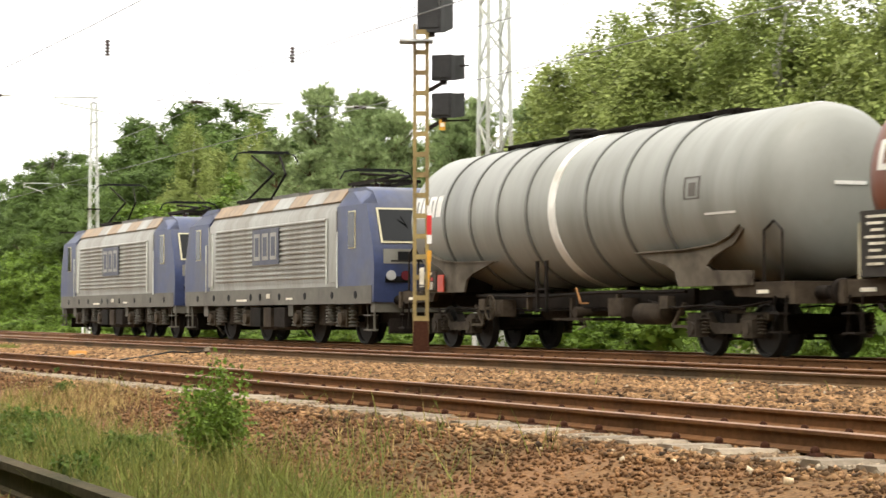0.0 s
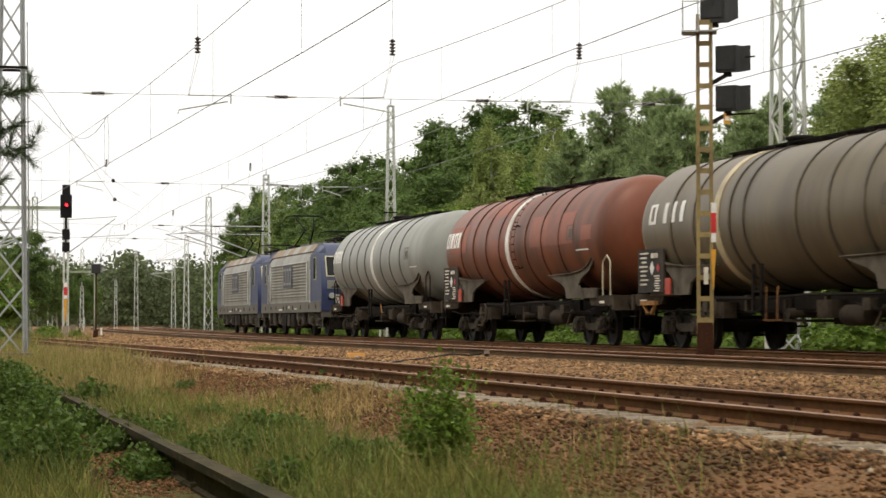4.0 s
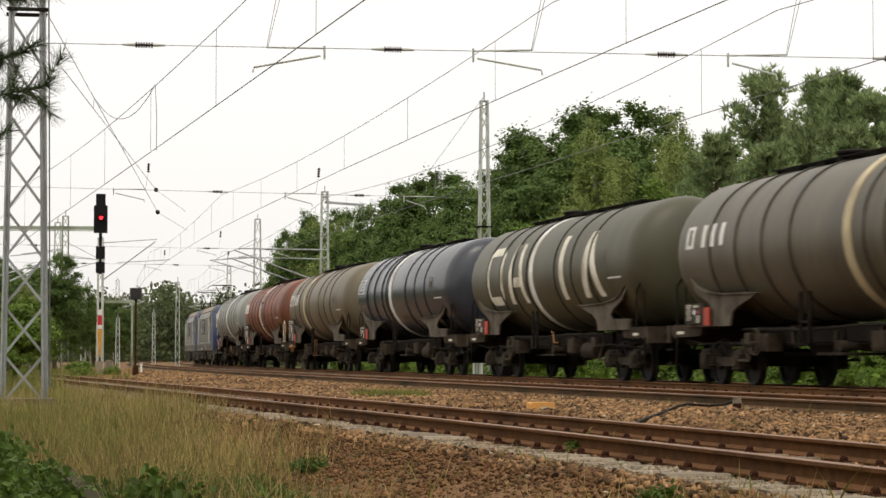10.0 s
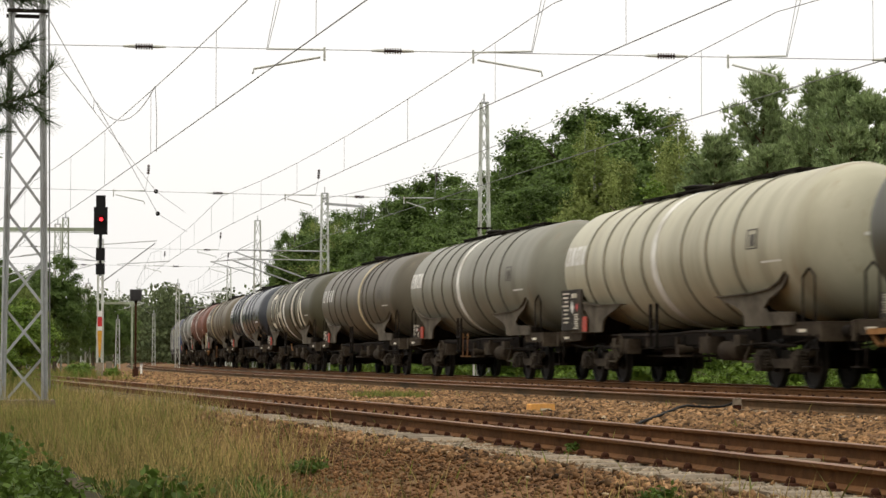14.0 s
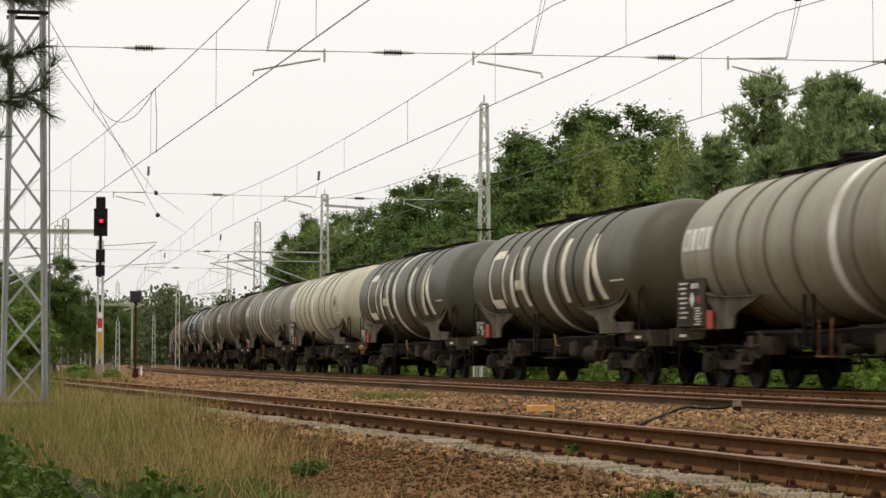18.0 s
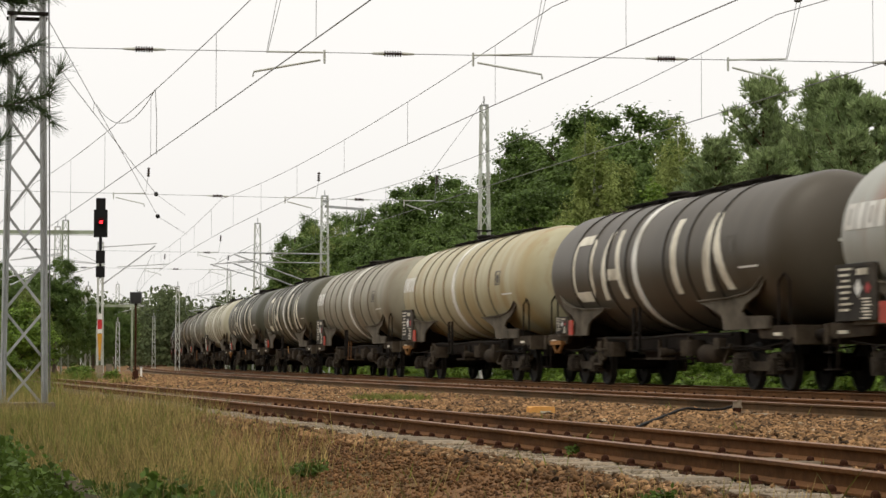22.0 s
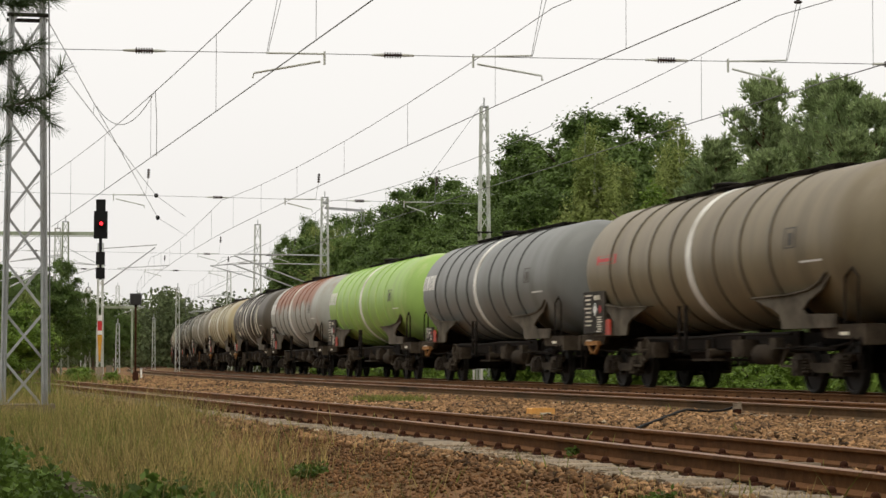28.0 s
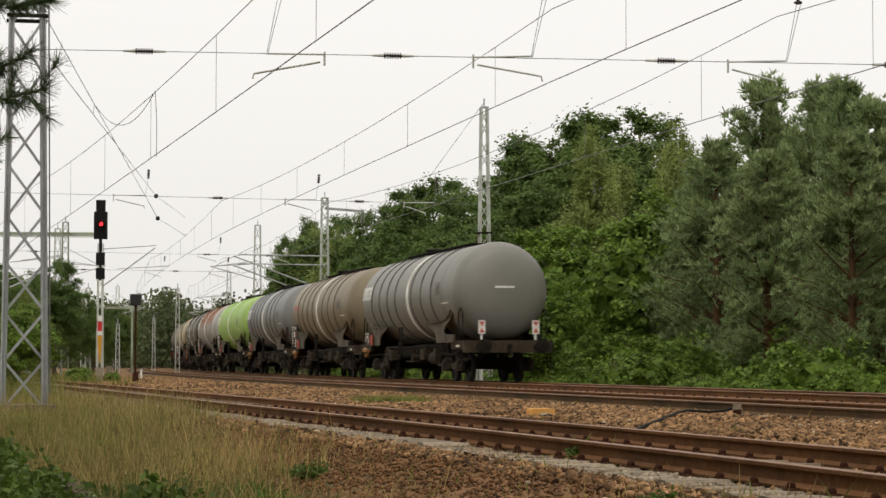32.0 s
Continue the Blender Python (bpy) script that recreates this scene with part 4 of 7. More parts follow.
# flaking or ground-in stains of some tanks: colour, how much
STAINS = {0: ((0.2, 0.19, 0.155), 0.35), 1: ((0.2, 0.06, 0.025), 0.45), 2: ((0.2, 0.14, 0.075), 0.4), 5: ((0.16, 0.125, 0.08), 0.4), 6: ((0.2, 0.15, 0.095), 0.4), 7: ((0.3, 0.23, 0.14), 0.4), 10: ((0.2, 0.14, 0.085), 0.5), 11: ((0.33, 0.21, 0.1), 0.5), 13: ((0.27, 0.17, 0.1), 0.45), 14: ((0.42, 0.48, 0.2), 0.5), 16: ((0.15, 0.115, 0.068), 0.45), 17: ((0.16, 0.14, 0.115), 0.35)}
PITCH = 17.62
FIRST = -35.55


def build_wagons():
    base = tank_wagon_base()
    shapes = {"tank", "rib"}
    spin = list(SPINNING)
    made = []
    rib_paints = {}
    for k, (colour, paint, streak, much, words, style, band_x) in enumerate(PAINT):
        w = base if k == 0 else copy_thing(base, pose(0, 0, 0))
        made.append(w)
    for k, w in enumerate(made):
        colour, paint, streak, much, words, style, band_x = PAINT[k]
        extra = {}
        if k == 13:
            extra = dict(rust=(0.235, 0.092, 0.04), rust_from=0.2)
        if k in STAINS:
            extra.update(stain=STAINS[k][0], stained=STAINS[k][1])
        if k == 3:
            extra["rough"] = 0.25
        paint_m = tank_paint("tank_paint", paint, streak, much, **extra)
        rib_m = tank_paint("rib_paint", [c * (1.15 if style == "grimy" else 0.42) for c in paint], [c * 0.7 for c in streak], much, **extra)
        for c in list(w.children):
            kind = c.name.split(".")[0]
            if kind == "tank":
                repaint(c, paint_m)
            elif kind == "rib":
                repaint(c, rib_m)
                if abs(c.location.x - band_x) < 0.4:
                    c.location.x += 0.62 if c.location.x > band_x else -0.62
            elif kind == "band":
                c.location.x = band_x
                if style == "emblem":
                    repaint(c, M["band_old"])
            elif kind in ("data_board", "data_line", "data_grid", "hazard_square", "warning_diamond") and k not in (1, 2, 7, 10, 11, 13, 14, 16):
                c.scale = (0.6, 1, 0.42)
                c.location = (2.35, 0, 0.72)
        lettering(w, style)
        if k in (2, 6, 10):
            part("centre_step", Geo().tube([(-0.2, 1.36, 1.3), (-0.2, 1.38, 0.62), (0.35, 1.38, 0.62), (0.35, 1.36, 1.3)], 0.025).box((0.075, 1.36, 0.63), (0.55, 0.18, 0.03)), M["rusty"], w, "ochre centre step")
        if k in (0, 4, 8, 9):
            part("lever", Geo().beam((-0.75, 1.3, 0.92), (-0.55, 1.3, 1.22), 0.03, 0.03).beam((-1.05, 1.3, 0.92), (-0.75, 1.3, 0.92), 0.03, 0.03), M["rusty"], w, "ochre-painted lever")
        if k == 1:
            rungs = Geo()
            for a in np.arange(-24, 62, 7.5):
                c = curved(-0.62, -0.29, a, a + 1.2, TANK_R + 0.1, 1, 1)
                rungs.add(c.v, c.f)
            for x0 in (-0.64, -0.31):
                c = curved(x0, x0 + 0.04, -26, 64, TANK_R + 0.11, 1, 14)
                rungs.add(c.v, c.f)
                for a in (-26, 18, 64):
                    r0, r1 = TANK_R, TANK_R + 0.11
                    rungs.cyl((x0 + 0.02, r0 * math.cos(radians(a)), TANK_Z + r0 * math.sin(radians(a))), (x0 + 0.02, r1 * math.cos(radians(a)), TANK_Z + r1 * math.sin(radians(a))), 0.018, 5)
            part("tank_ladder", rungs, M["dark"], w, "dark ladder up the tank's side")
            for c in w.children:
                if c.name.split(".")[0] == "handrail" and c.bound_box[0][1] > 0:
                    repaint(c, M["cream"])
        if style == "patched":
            for x0, x1, a0, a1 in ((4.7, 6.6, -4, 28), (0.9, 3.3, 34, 60), (-5.4, -1.7, -6, 26), (-6.9, -6.1, -4, 10), (0.9, 2.0, -14, 6)):
                part("paint_patch", curved(x0, x1, a0, a1, TANK_R + 0.006, 4), M["patch"], w, "brighter red repainted patch")
        if k in (2, 8, 11, 12, 15, 16, 17):
            part("step_bracket", Geo().box((7.0, 1.34, 1.02), (0.9, 0.14, 0.1)).beam((6.6, 1.34, 1.0), (6.9, 1.34, 0.78), 0.06, 0.06).beam((7.4, 1.34, 1.0), (7.1, 1.34, 0.78), 0.06, 0.06), M["rusty"], w, "rust-orange step bracket")
        tagged(w, colour + " tank wagon with " + words, "tank wagon", "wagons of the train")
    last = made[-1]
    for sy in (0.82, -0.82):
        plate = part("tail_plate", Geo().box((-HALF - 0.03, sy, 1.62), (0.03, 0.21, 0.4)).box((-HALF + 0.02, sy, 1.45), (0.06, 0.06, 0.4)), M["white"], last, "white and red reflecting tail plate")
        part("reflector", Geo().prism([(sy - 0.08, 1.78), (sy + 0.08, 1.78), (sy, 1.64)], -HALF - 0.055, -HALF - 0.047, "X").prism([(sy - 0.08, 1.46), (sy + 0.08, 1.46), (sy, 1.6)], -HALF - 0.055, -HALF - 0.047, "X"), M["tail"], plate)
    return made


M["patch"] = material("fresh_red_paint", (0.24, 0.066, 0.03), 0.55, vary=0.12, scale=4)


# ---- locomotives ----
def loco():
    lo = thing("electric_locomotive", pose(0, 0, 0), "blue and silver electric locomotive with ribbed sides", "locomotive", "locomotives")
    L, W = 7.75, 1.5
    # machine room between the cabs
    shell = [(-W, 1.0), (W, 1.0), (W, 3.2), (1.12, 3.72), (-1.12, 3.72), (-W, 3.2)]
    part("machine_room", Geo().prism([(y * 0.985, z) for y, z in shell], -5.3, 5.3, "X"), M["silver"], lo, "silver-grey machine room")
    for sy in (1, -1):
        side = part("side_panel", Geo().box((0, sy * 1.478, 2.28), (9.3, 0.03, 1.55)), M["silver"], lo, "ribbed silver side panel")
        for k in range(12):
            part("side_rib", Geo().prism([(sy * 1.49, 1.6 + 0.125 * k), (sy * 1.535, 1.63 + 0.125 * k), (sy * 1.535, 1.66 + 0.125 * k), (sy * 1.49, 1.69 + 0.125 * k)], -4.55, 4.55, "X"), M["silver"], side)
        logo = part("emblem_panel", Geo().box((0, sy * 1.55, 2.5), (2.2, 0.02, 0.95)), M["emblem"], lo, "dark blue emblem panel with grey blocks")
        for k in range(3):
            part("emblem_block", Geo().box((0.68 - 0.68 * k, sy * 1.565, 2.5), (0.5, 0.012, 0.7)), M["silver"], logo)
            part("emblem_gap", Geo().box((0.68 - 0.68 * k, sy * 1.573, 2.5), (0.3, 0.012, 0.5)), M["emblem"], logo)
        for x in (4.75, -4.75):
            part("grab_rail", Geo().tube([(x, sy * 1.56, 1.45), (x, sy * 1.56, 3.0)], 0.025), M["mast_paint"], lo)
    for k, x in enumerate(np.arange(-4.6, 4.7, 1.31)):
        part("roof_panel", Geo().prism([(1.375, 3.45), (1.14, 3.76), (1.11, 3.73), (1.345, 3.42)], x - 0.64, x + 0.64, "X"), M["silver" if k in (1, 3, 5) else "roof"], lo)
        part("roof_panel", Geo().prism([(-1.375, 3.45), (-1.14, 3.76), (-1.11, 3.73), (-1.345, 3.42)], x - 0.64, x + 0.64, "X"), M["roof"], lo)
    part("roof_deck", Geo().box((0, 0, 3.76), (10.4, 2.1, 0.06)).box((1.0, 0, 3.86), (2.2, 1.3, 0.16)).box((-1.6, 0.3, 3.86), (1.2, 0.8, 0.14)), M["skirt"], lo)
    for end in (1, -1):
        sx = lambda a: end * a
        prof = [(sx(5.3), 1.0), (sx(L), 1.0), (sx(L + 0.05), 1.75), (sx(L - 0.02), 2.25), (sx(7.28), 3.3), (sx(6.95), 3.62), (sx(6.4), 3.74), (sx(5.3), 3.74)]
        cab = Geo()
        cab.prism(prof, -1.2, 1.2)
        cab.prism([p for p in prof[:5]] + [(sx(7.0), 3.3), (sx(5.3), 3.3)], -1.49, -1.2)
        cab.prism([p for p in prof[:5]] + [(sx(7.0), 3.3), (sx(5.3), 3.3)], 1.2, 1.49)
        for sy in (1, -1):
            cab.add([(sx(5.3), sy * 1.49, 3.28), (sx(7.0), sy * 1.49, 3.3), (sx(7.28), sy * 1.2, 3.3), (sx(6.95), sy * 1.15, 3.62), (sx(6.4), sy * 1.13, 3.74), (sx(5.3), sy * 1.13, 3.74)], [(0, 1, 3, 4, 5), (1, 2, 3), (0, 5, 4, 3, 2, 1)])
        cabin = part("cab", cab, M["blue"], lo, "dark blue driver's cab")
        # slanted blue edge over the silver side
        for sy in (1, -1):
            part("cab_flank", Geo().prism([(sx(5.32), 1.5), (sx(4.85), 1.5), (sx(5.32), 3.2)], sy * 1.5 - 0.012, sy * 1.5 + 0.012), M["silver"], cabin)
            part("side_window", Geo().box((sx(6.35), sy * 1.495, 2.72), (0.47, 0.03, 0.89)), M["cream"], cabin, "pale window frame")
            part("window_glass", Geo().box((sx(6.35), sy * 1.512, 2.72), (0.42, 0.012, 0.84)), M["glass"], cabin)
            part("cab_door_rail", Geo().tube([(sx(5.45), sy * 1.54, 1.35), (sx(5.45), sy * 1.54, 2.7)], 0.02), M["mast_paint"], cabin)
            part("cab_steps", Geo().tube([(sx(7.2), sy * 1.42, 1.0), (sx(7.2), sy * 1.42, 0.35), (sx(7.65), sy * 1.42, 0.35), (sx(7.65), sy * 1.42, 1.0)], 0.03).box((sx(7.42), sy * 1.42, 0.36), (0.45, 0.2, 0.03)).box((sx(7.42), sy * 1.42, 0.7), (0.45, 0.2, 0.03)), M["skirt"], cabin)
        slope = Vector((sx(7.28 - (L - 0.02)), 0, 3.3 - 2.25)).normalized()
        out = Vector((end * slope.z, 0, abs(slope.x)))
        mid = Vector((sx((7.28 + L - 0.02) / 2), 0, 2.775))
        turn = Matrix(((slope.x, 0, out.x), (0, 1, 0), (slope.z, 0, out.z)))
        for sy in (1, -1):
            part("windscreen_frame", Geo().box(mid + Vector((0, sy * 0.66, 0)) + out * 0.01, (0.9, 1.24, 0.04), turn), M["cream"], cabin, "pale windscreen surround")
            part("windscreen", Geo().box(mid + Vector((0, sy * 0.66, 0)) + out * 0.03, (0.8, 1.14, 0.03), turn), M["glass"], cabin, "dark windscreen")
            part("wiper", Geo().beam(mid + Vector((0, sy * 0.4, -0.3)) + out * 0.06, mid + Vector((0, sy * 0.75, 0.2)) + out * 0.06, 0.03, 0.02), M["black"], cabin)
            part("lamp_housing", Geo().box((sx(L + 0.01), sy * 0.9, 1.62), (0.06, 0.62, 0.34)), M["black"], cabin)
            part("headlight", Geo().cyl((sx(L + 0.0), sy * 1.08, 1.62), (sx(L + 0.1), sy * 1.08, 1.62), 0.115, 18), M["lamp"], cabin, "round white headlamp")
            part("tail_light", Geo().cyl((sx(L + 0.0), sy * 0.72, 1.62), (sx(L + 0.09), sy * 0.72, 1.62), 0.11, 18), M["tail_dim"], cabin, "round red tail lamp")
        part("front_panel", Geo().box((sx(L + 0.02), 0, 2.06), (0.04, 2.5, 0.34)), M["silver"], cabin, "silver front band")
        part("front_emblem", Geo().box((sx(L + 0.045), 0.45, 2.06), (0.012, 0.9, 0.22)).box((sx(L + 0.045), -0.45, 2.06), (0.012, 0.6, 0.22)), M["black"], cabin)
        part("front_handrail", Geo().tube([(sx(L + 0.12), -1.1, 1.95), (sx(L + 0.12), 1.1, 1.95)], 0.02), M["dark"], cabin)
    part("skirt", Geo().box((0, 0, 1.18), (15.3, 3.0, 0.42)), M["skirt"], lo, "grey frame skirt")
    for x in (-6.6, -5.0, -3.0, -1.0, 0.6, 1.4, 3.4, 4.8, 6.4):
        part("skirt_hole", Geo().cyl((x, 1.49, 1.18), (x, 1.512, 1.18), 0.09, 12), M["black"], lo)
    marks = Geo().box((2.2, 1.507, 1.1), (0.9, 0.01, 0.06)).box((-1.8, 1.507, 1.12), (0.5, 0.01, 0.05)).box((-0.1, 1.507, 1.2), (0.3, 0.01, 0.12))
    part("skirt_marks", marks, M["faded"], lo)
    part("underfloor", Geo().box((0, 0, 0.78), (14.6, 1.3, 0.5)).box((0, 0, 0.55), (3.4, 1.9, 0.4)), M["dark"], lo)
    part("transformer_tank", Geo().box((0, 0, 0.62), (3.0, 2.3, 0.6)), M["grime"], lo)
    for k, x in enumerate((-1.0, 0.0, 1.0)):
        part("battery_box", Geo().box((x, 1.3, 0.65), (0.85 if k != 1 else 0.6, 0.4, 0.5)), M["grime" if k == 1 else "dark"], lo)
    for end in (1, -1):
        bog = part("loco_bogie", Geo().box((0, 0, 0.75), (4.6, 1.7, 0.16)).box((0, 0, 0.95), (0.8, 1.4, 0.3)), M["dark"], lo, at=pose(end * 3.75, 0, 0))
        for sy in (1, -1):
            part("side_frame", Geo().prism([(-2.4, 0.95), (2.4, 0.95), (2.4, 0.72), (1.1, 0.62), (0.5, 0.45), (-0.5, 0.45), (-1.1, 0.62), (-2.4, 0.72)], sy * 1.12 - 0.06, sy * 1.12 + 0.06), M["grime"], bog)
            for ax in (1.65, -1.65):
                part("axle_box", Geo().box((ax, sy * 1.2, 0.62), (0.42, 0.3, 0.42)).cyl((ax, sy * 1.35, 0.62), (ax, sy * 1.45, 0.62), 0.15, 14), M["grime"], bog)
                for dx in (0.45, -0.45):
                    coil = Geo().ribbed((ax + dx, sy * 1.25, 0.42), (ax + dx, sy * 1.25, 0.92), 0.13, 0.08, 6)
                    part("coil_spring", coil, M["skirt"], bog)
            for x in (0.7, -0.7):
                coil = Geo().ribbed((x, sy * 1.3, 0.5), (x, sy * 1.3, 1.1), 0.16, 0.1, 8)
                part("coil_spring", coil, M["skirt"], bog)
            part("sand_pipe", Geo().tube([(2.2, sy * 1.2, 0.9), (2.35, sy * 1.0, 0.4), (2.3, sy * 0.8, 0.15)], 0.035).box((2.15, sy * 1.25, 0.85), (0.4, 0.3, 0.35)), M["skirt"], bog)
        for ax in (1.65, -1.65):
            wheelset(bog, ax, 0.625, LOCO_WHEEL)
        part("plough", Geo().box((end * 7.75, 0, 0.45), (0.08, 2.2, 0.35)), M["dark"], lo)
    for x in (7.6, -7.6):
        part("headstock", Geo().box((x, 0, 1.02), (0.24, 2.9, 0.5)), M["skirt"], lo)
    buffers(lo, 7.72)
    return lo


def pantograph(lo, x, raised):
    top = 5.35 if raised else 4.3
    base = part("pantograph", Geo().box((x, 0.55, 3.95), (1.9, 0.07, 0.08)).box((x, -0.55, 3.95), (1.9, 0.07, 0.08)).box((x - 0.9, 0, 3.95), (0.07, 1.2, 0.08)).box((x + 0.9, 0, 3.95), (0.07, 1.2, 0.08)), M["dark"], lo, "raised pantograph" if raised else "folded pantograph")
    for sx in (0.8, -0.8):
        for sy in (0.5, -0.5):
            part("insulator", Geo().lathe([(3.76, 0.05), (3.8, 0.09), (3.83, 0.05), (3.87, 0.09), (3.9, 0.05)], (x + sx, sy, 0), "Z", 10), M["insulator"], base)
    knee = (x - 1.15, 0, (3.98 + top) / 2) if raised else (x - 1.3, 0, 4.05)
    head = (x + 0.1, 0, top) if raised else (x + 0.5, 0, top)
    for sy in (0.35, -0.35):
        part("lower_arm", Geo().cyl((x + 0.8, sy, 3.98), (knee[0], sy * 0.5, knee[2]), 0.035, 8), M["dark"], base)
        part("upper_arm", Geo().cyl((knee[0], sy * 0.5, knee[2]), (head[0], sy * 1.2, head[2] - 0.1), 0.028, 8), M["dark"], base)
    part("collector_head", Geo().box((head[0] - 0.2, 0, head[2]), (0.07, 1.2, 0.05)).box((head[0] + 0.2, 0, head[2]), (0.07, 1.2, 0.05)).tube([(head[0], 0.6, head[2]), (head[0], 0.85, head[2] - 0.05), (head[0], 0.97, head[2] - 0.25)], 0.02).tube([(head[0], -0.6, head[2]), (head[0], -0.85, head[2] - 0.05), (head[0], -0.97, head[2] - 0.25)], 0.02), M["black"], base)


LOCO_AT = [-1.75, -18.4]


def build_locos():
    a = loco()
    b = copy_thing(a, pose(0, 0, 0))
    pantograph(a, 4.6, True)
    pantograph(a, -4.6, False)
    pantograph(b, 4.6, True)
    pantograph(b, -4.6, False)
    return [a, b]


wagons = build_wagons()
locos = build_locos()

# ---- masts ----
def lattice_mast(name, x, y, z0, height, w0, w1, turn, label, mat="mast_paint", bays=14, r=0.035, group="overhead line masts"):
    """A four-legged mast that tapers from w0 to w1, laced on every side."""
    top = thing(name, pose(x, y, z0, 0, 0, turn), label, "mast", group)
    corners = [(1, 1), (-1, 1), (-1, -1), (1, -1)]

    def at(c, k):
        w = (w0 + (w1 - w0) * k) / 2
        return Vector((c[0] * w, c[1] * w, height * k))

    for c in corners:
        leg = Geo()
        a, b = at(c, 0), at(c, 1)
        leg.beam(a, b, 2 * r, 0.5 * r).beam(a, b, 0.5 * r, 2 * r)
        part("leg", leg, M[mat], top)
    for i in range(4):
        lace = Geo()
        c, d = corners[i], corners[(i + 1) % 4]
        for k in range(bays):
            p, q = (at(c, k / bays), at(d, (k + 1) / bays)) if (k + i) % 2 else (at(d, k / bays), at(c, (k + 1) / bays))
            lace.beam(p, q, 0.8 * r, 0.8 * r)
        tagged(part("lacing", lace, M[mat], top), kind="stuff")
    part("cap", Geo().box((0, 0, height), (w1 + 0.06, w1 + 0.06, 0.05)).cyl((0, 0, height), (0, 0, height + 0.35), 0.03, 8), M["steel"], top)
    part("footing", Geo().box((0, 0, -0.15), (w0 + 0.5, w0 + 0.5, 0.5), taper=0.9), M["sleeper"], top)
    return top


left_mast = lattice_mast("catenary_mast", -8.25, 43.0, -0.35, 11.5, 0.82, 0.5, 12, "tall grey lattice mast in dry grass beside the siding", "steel", bays=12, r=0.065)
for cy0 in (-0.36, 0.36):
    part("clamp", Geo().box((0, cy0, 7.75), (0.8, 0.06, 0.07)), M["dark"], left_mast)
part("cable", Geo().tube([(0.5, -0.2, 0.3), (0.44, -0.2, 6.0), (0.4, -0.2, 9.0)], 0.014), M["wire"], left_mast)
lattice_mast("catenary_mast", 12.05, 39.3, -0.5, 12.5, 0.78, 0.5, 12, "pale lattice mast behind the main track", bays=16, r=0.055)
mast_b = lattice_mast("catenary_mast", 1.6, 84.5, -0.5, 11.0, 0.5, 0.24, 12, "pale lattice mast behind the main track", bays=18, r=0.04)
part("bracket", Geo().box((-0.9, 0, 5.0), (1.3, 0.06, 0.06)).box((0, 0, 5.0), (0.7, 0.5, 0.06)), M["dark"], mast_b)
part("clamp", Geo().box((0, 0, 6.1), (0.6, 0.45, 0.05)), M["dark"], mast_b)
part("guy_wire", Geo().cyl((0, 0, 11.2), pose(0, 0, 0, 0, 0, -12).to_3x3() @ Vector((-3.6, 13.2, 7.5)), 0.009, 5), M["wire"], mast_b)
mast_c = lattice_mast("catenary_mast", -6.85, 126.0, -0.5, 10.6, 0.55, 0.34, 10, "pale lattice mast with a feeder bracket", bays=15, r=0.045)
for zz in (7.2, 6.7):
    part("cantilever", Geo().cyl((0, -0.3 - zz + 6.7, zz), (-5.0, -0.3 - zz + 6.7, zz + 0.05), 0.035, 6).cyl((0, -0.3 - zz + 6.7, zz - 2.0), (-5.3, -0.3 - zz + 6.7, zz - 0.05), 0.045, 6), M["steel"], mast_c)
part("bracket", Geo().beam((0, 0, 10.0), (2.3, 0, 9.85), 0.12, 0.14).tube([(2.2, 0, 9.8), (2.1, 0, 9.2), (2.3, 0, 9.2), (2.3, 0, 9.8)], 0.025).box((0, 0, 10.3), (0.4, 0.3, 0.12)), M["steel"], mast_c)
FAR_MASTS = [(-12.6, 148.0, 10.3, 3.0), (-21.5, 219.0, 10.0, 3.2), (-26.0, 147.0, 10.0, -3.0), (-42.5, 258.0, 9.6, 0), (-45.0, 300.0, 8.2, 0), (-44.2, 332.0, 8.4, 0), (-42.0, 350.0, 8.4, 0), (-38.5, 258.0, 10.0, -3), (-30.0, 285.0, 9.6, 3), (-34.0, 390.0, 9.0, 0)]
for fx0, fy0, fh, arm in FAR_MASTS:
    m = lattice_mast("catenary_mast", fx0, fy0, -0.4, fh, 0.6, 0.36, 8, "distant pale lattice mast of the overhead line", bays=9, r=0.05)
    if arm:
        side = -1 if arm > 0 else 1
        for zz, up in ((6.6, 0.9), (7.7, -0.2)):
            part("cantilever", Geo().cyl((0, 0, zz), (side * 3.2, 0, zz + up), 0.035, 6).cyl((0, 0, zz + 1.3), (side * 2.9, 0, zz + up), 0.025, 6), M["steel"], m)

# masts and gantry on the siding's side, far off
gantry = lattice_mast("gantry_mast", -20.8, 120.0, -0.4, 8.7, 0.42, 0.3, 6, "pale green gantry mast with a long beam by the siding", "green_steel", bays=14, r=0.035)
part("gantry_beam", Geo().box((-2.6, 0, 8.05), (8.4, 0.16, 0.2)).box((-2.6, 0, 7.9), (8.4, 0.22, 0.03)), M["green_steel"], gantry, "long green steel beam")
for za, zb, xa in ((5.1, 6.5, -3.0), (5.4, 6.4, -3.6)):
    part("cantilever", Geo().cyl((xa, 0.1, za), (-0.2, 0.1, zb), 0.045, 6).cyl((-0.2, 0.1, zb + 0.4), (xa + 0.6, 0.1, zb + 0.1), 0.03, 6), M["steel"], gantry)
arm_mast = lattice_mast("catenary_mast", -20.9, 133.0, -0.4, 8.2, 0.4, 0.3, 6, "slim pale mast with a cantilever behind the signal", "mast_paint", bays=12, r=0.035)
part("cantilever", Geo().cyl((0, 0, 7.9), (3.4, 0, 8.15), 0.035, 6).cyl((0.1, 0, 5.6), (3.3, 0, 8.0), 0.045, 6).cyl((1.0, 0, 6.7), (4.2, 0, 6.9), 0.03, 6), M["steel"], arm_mast)
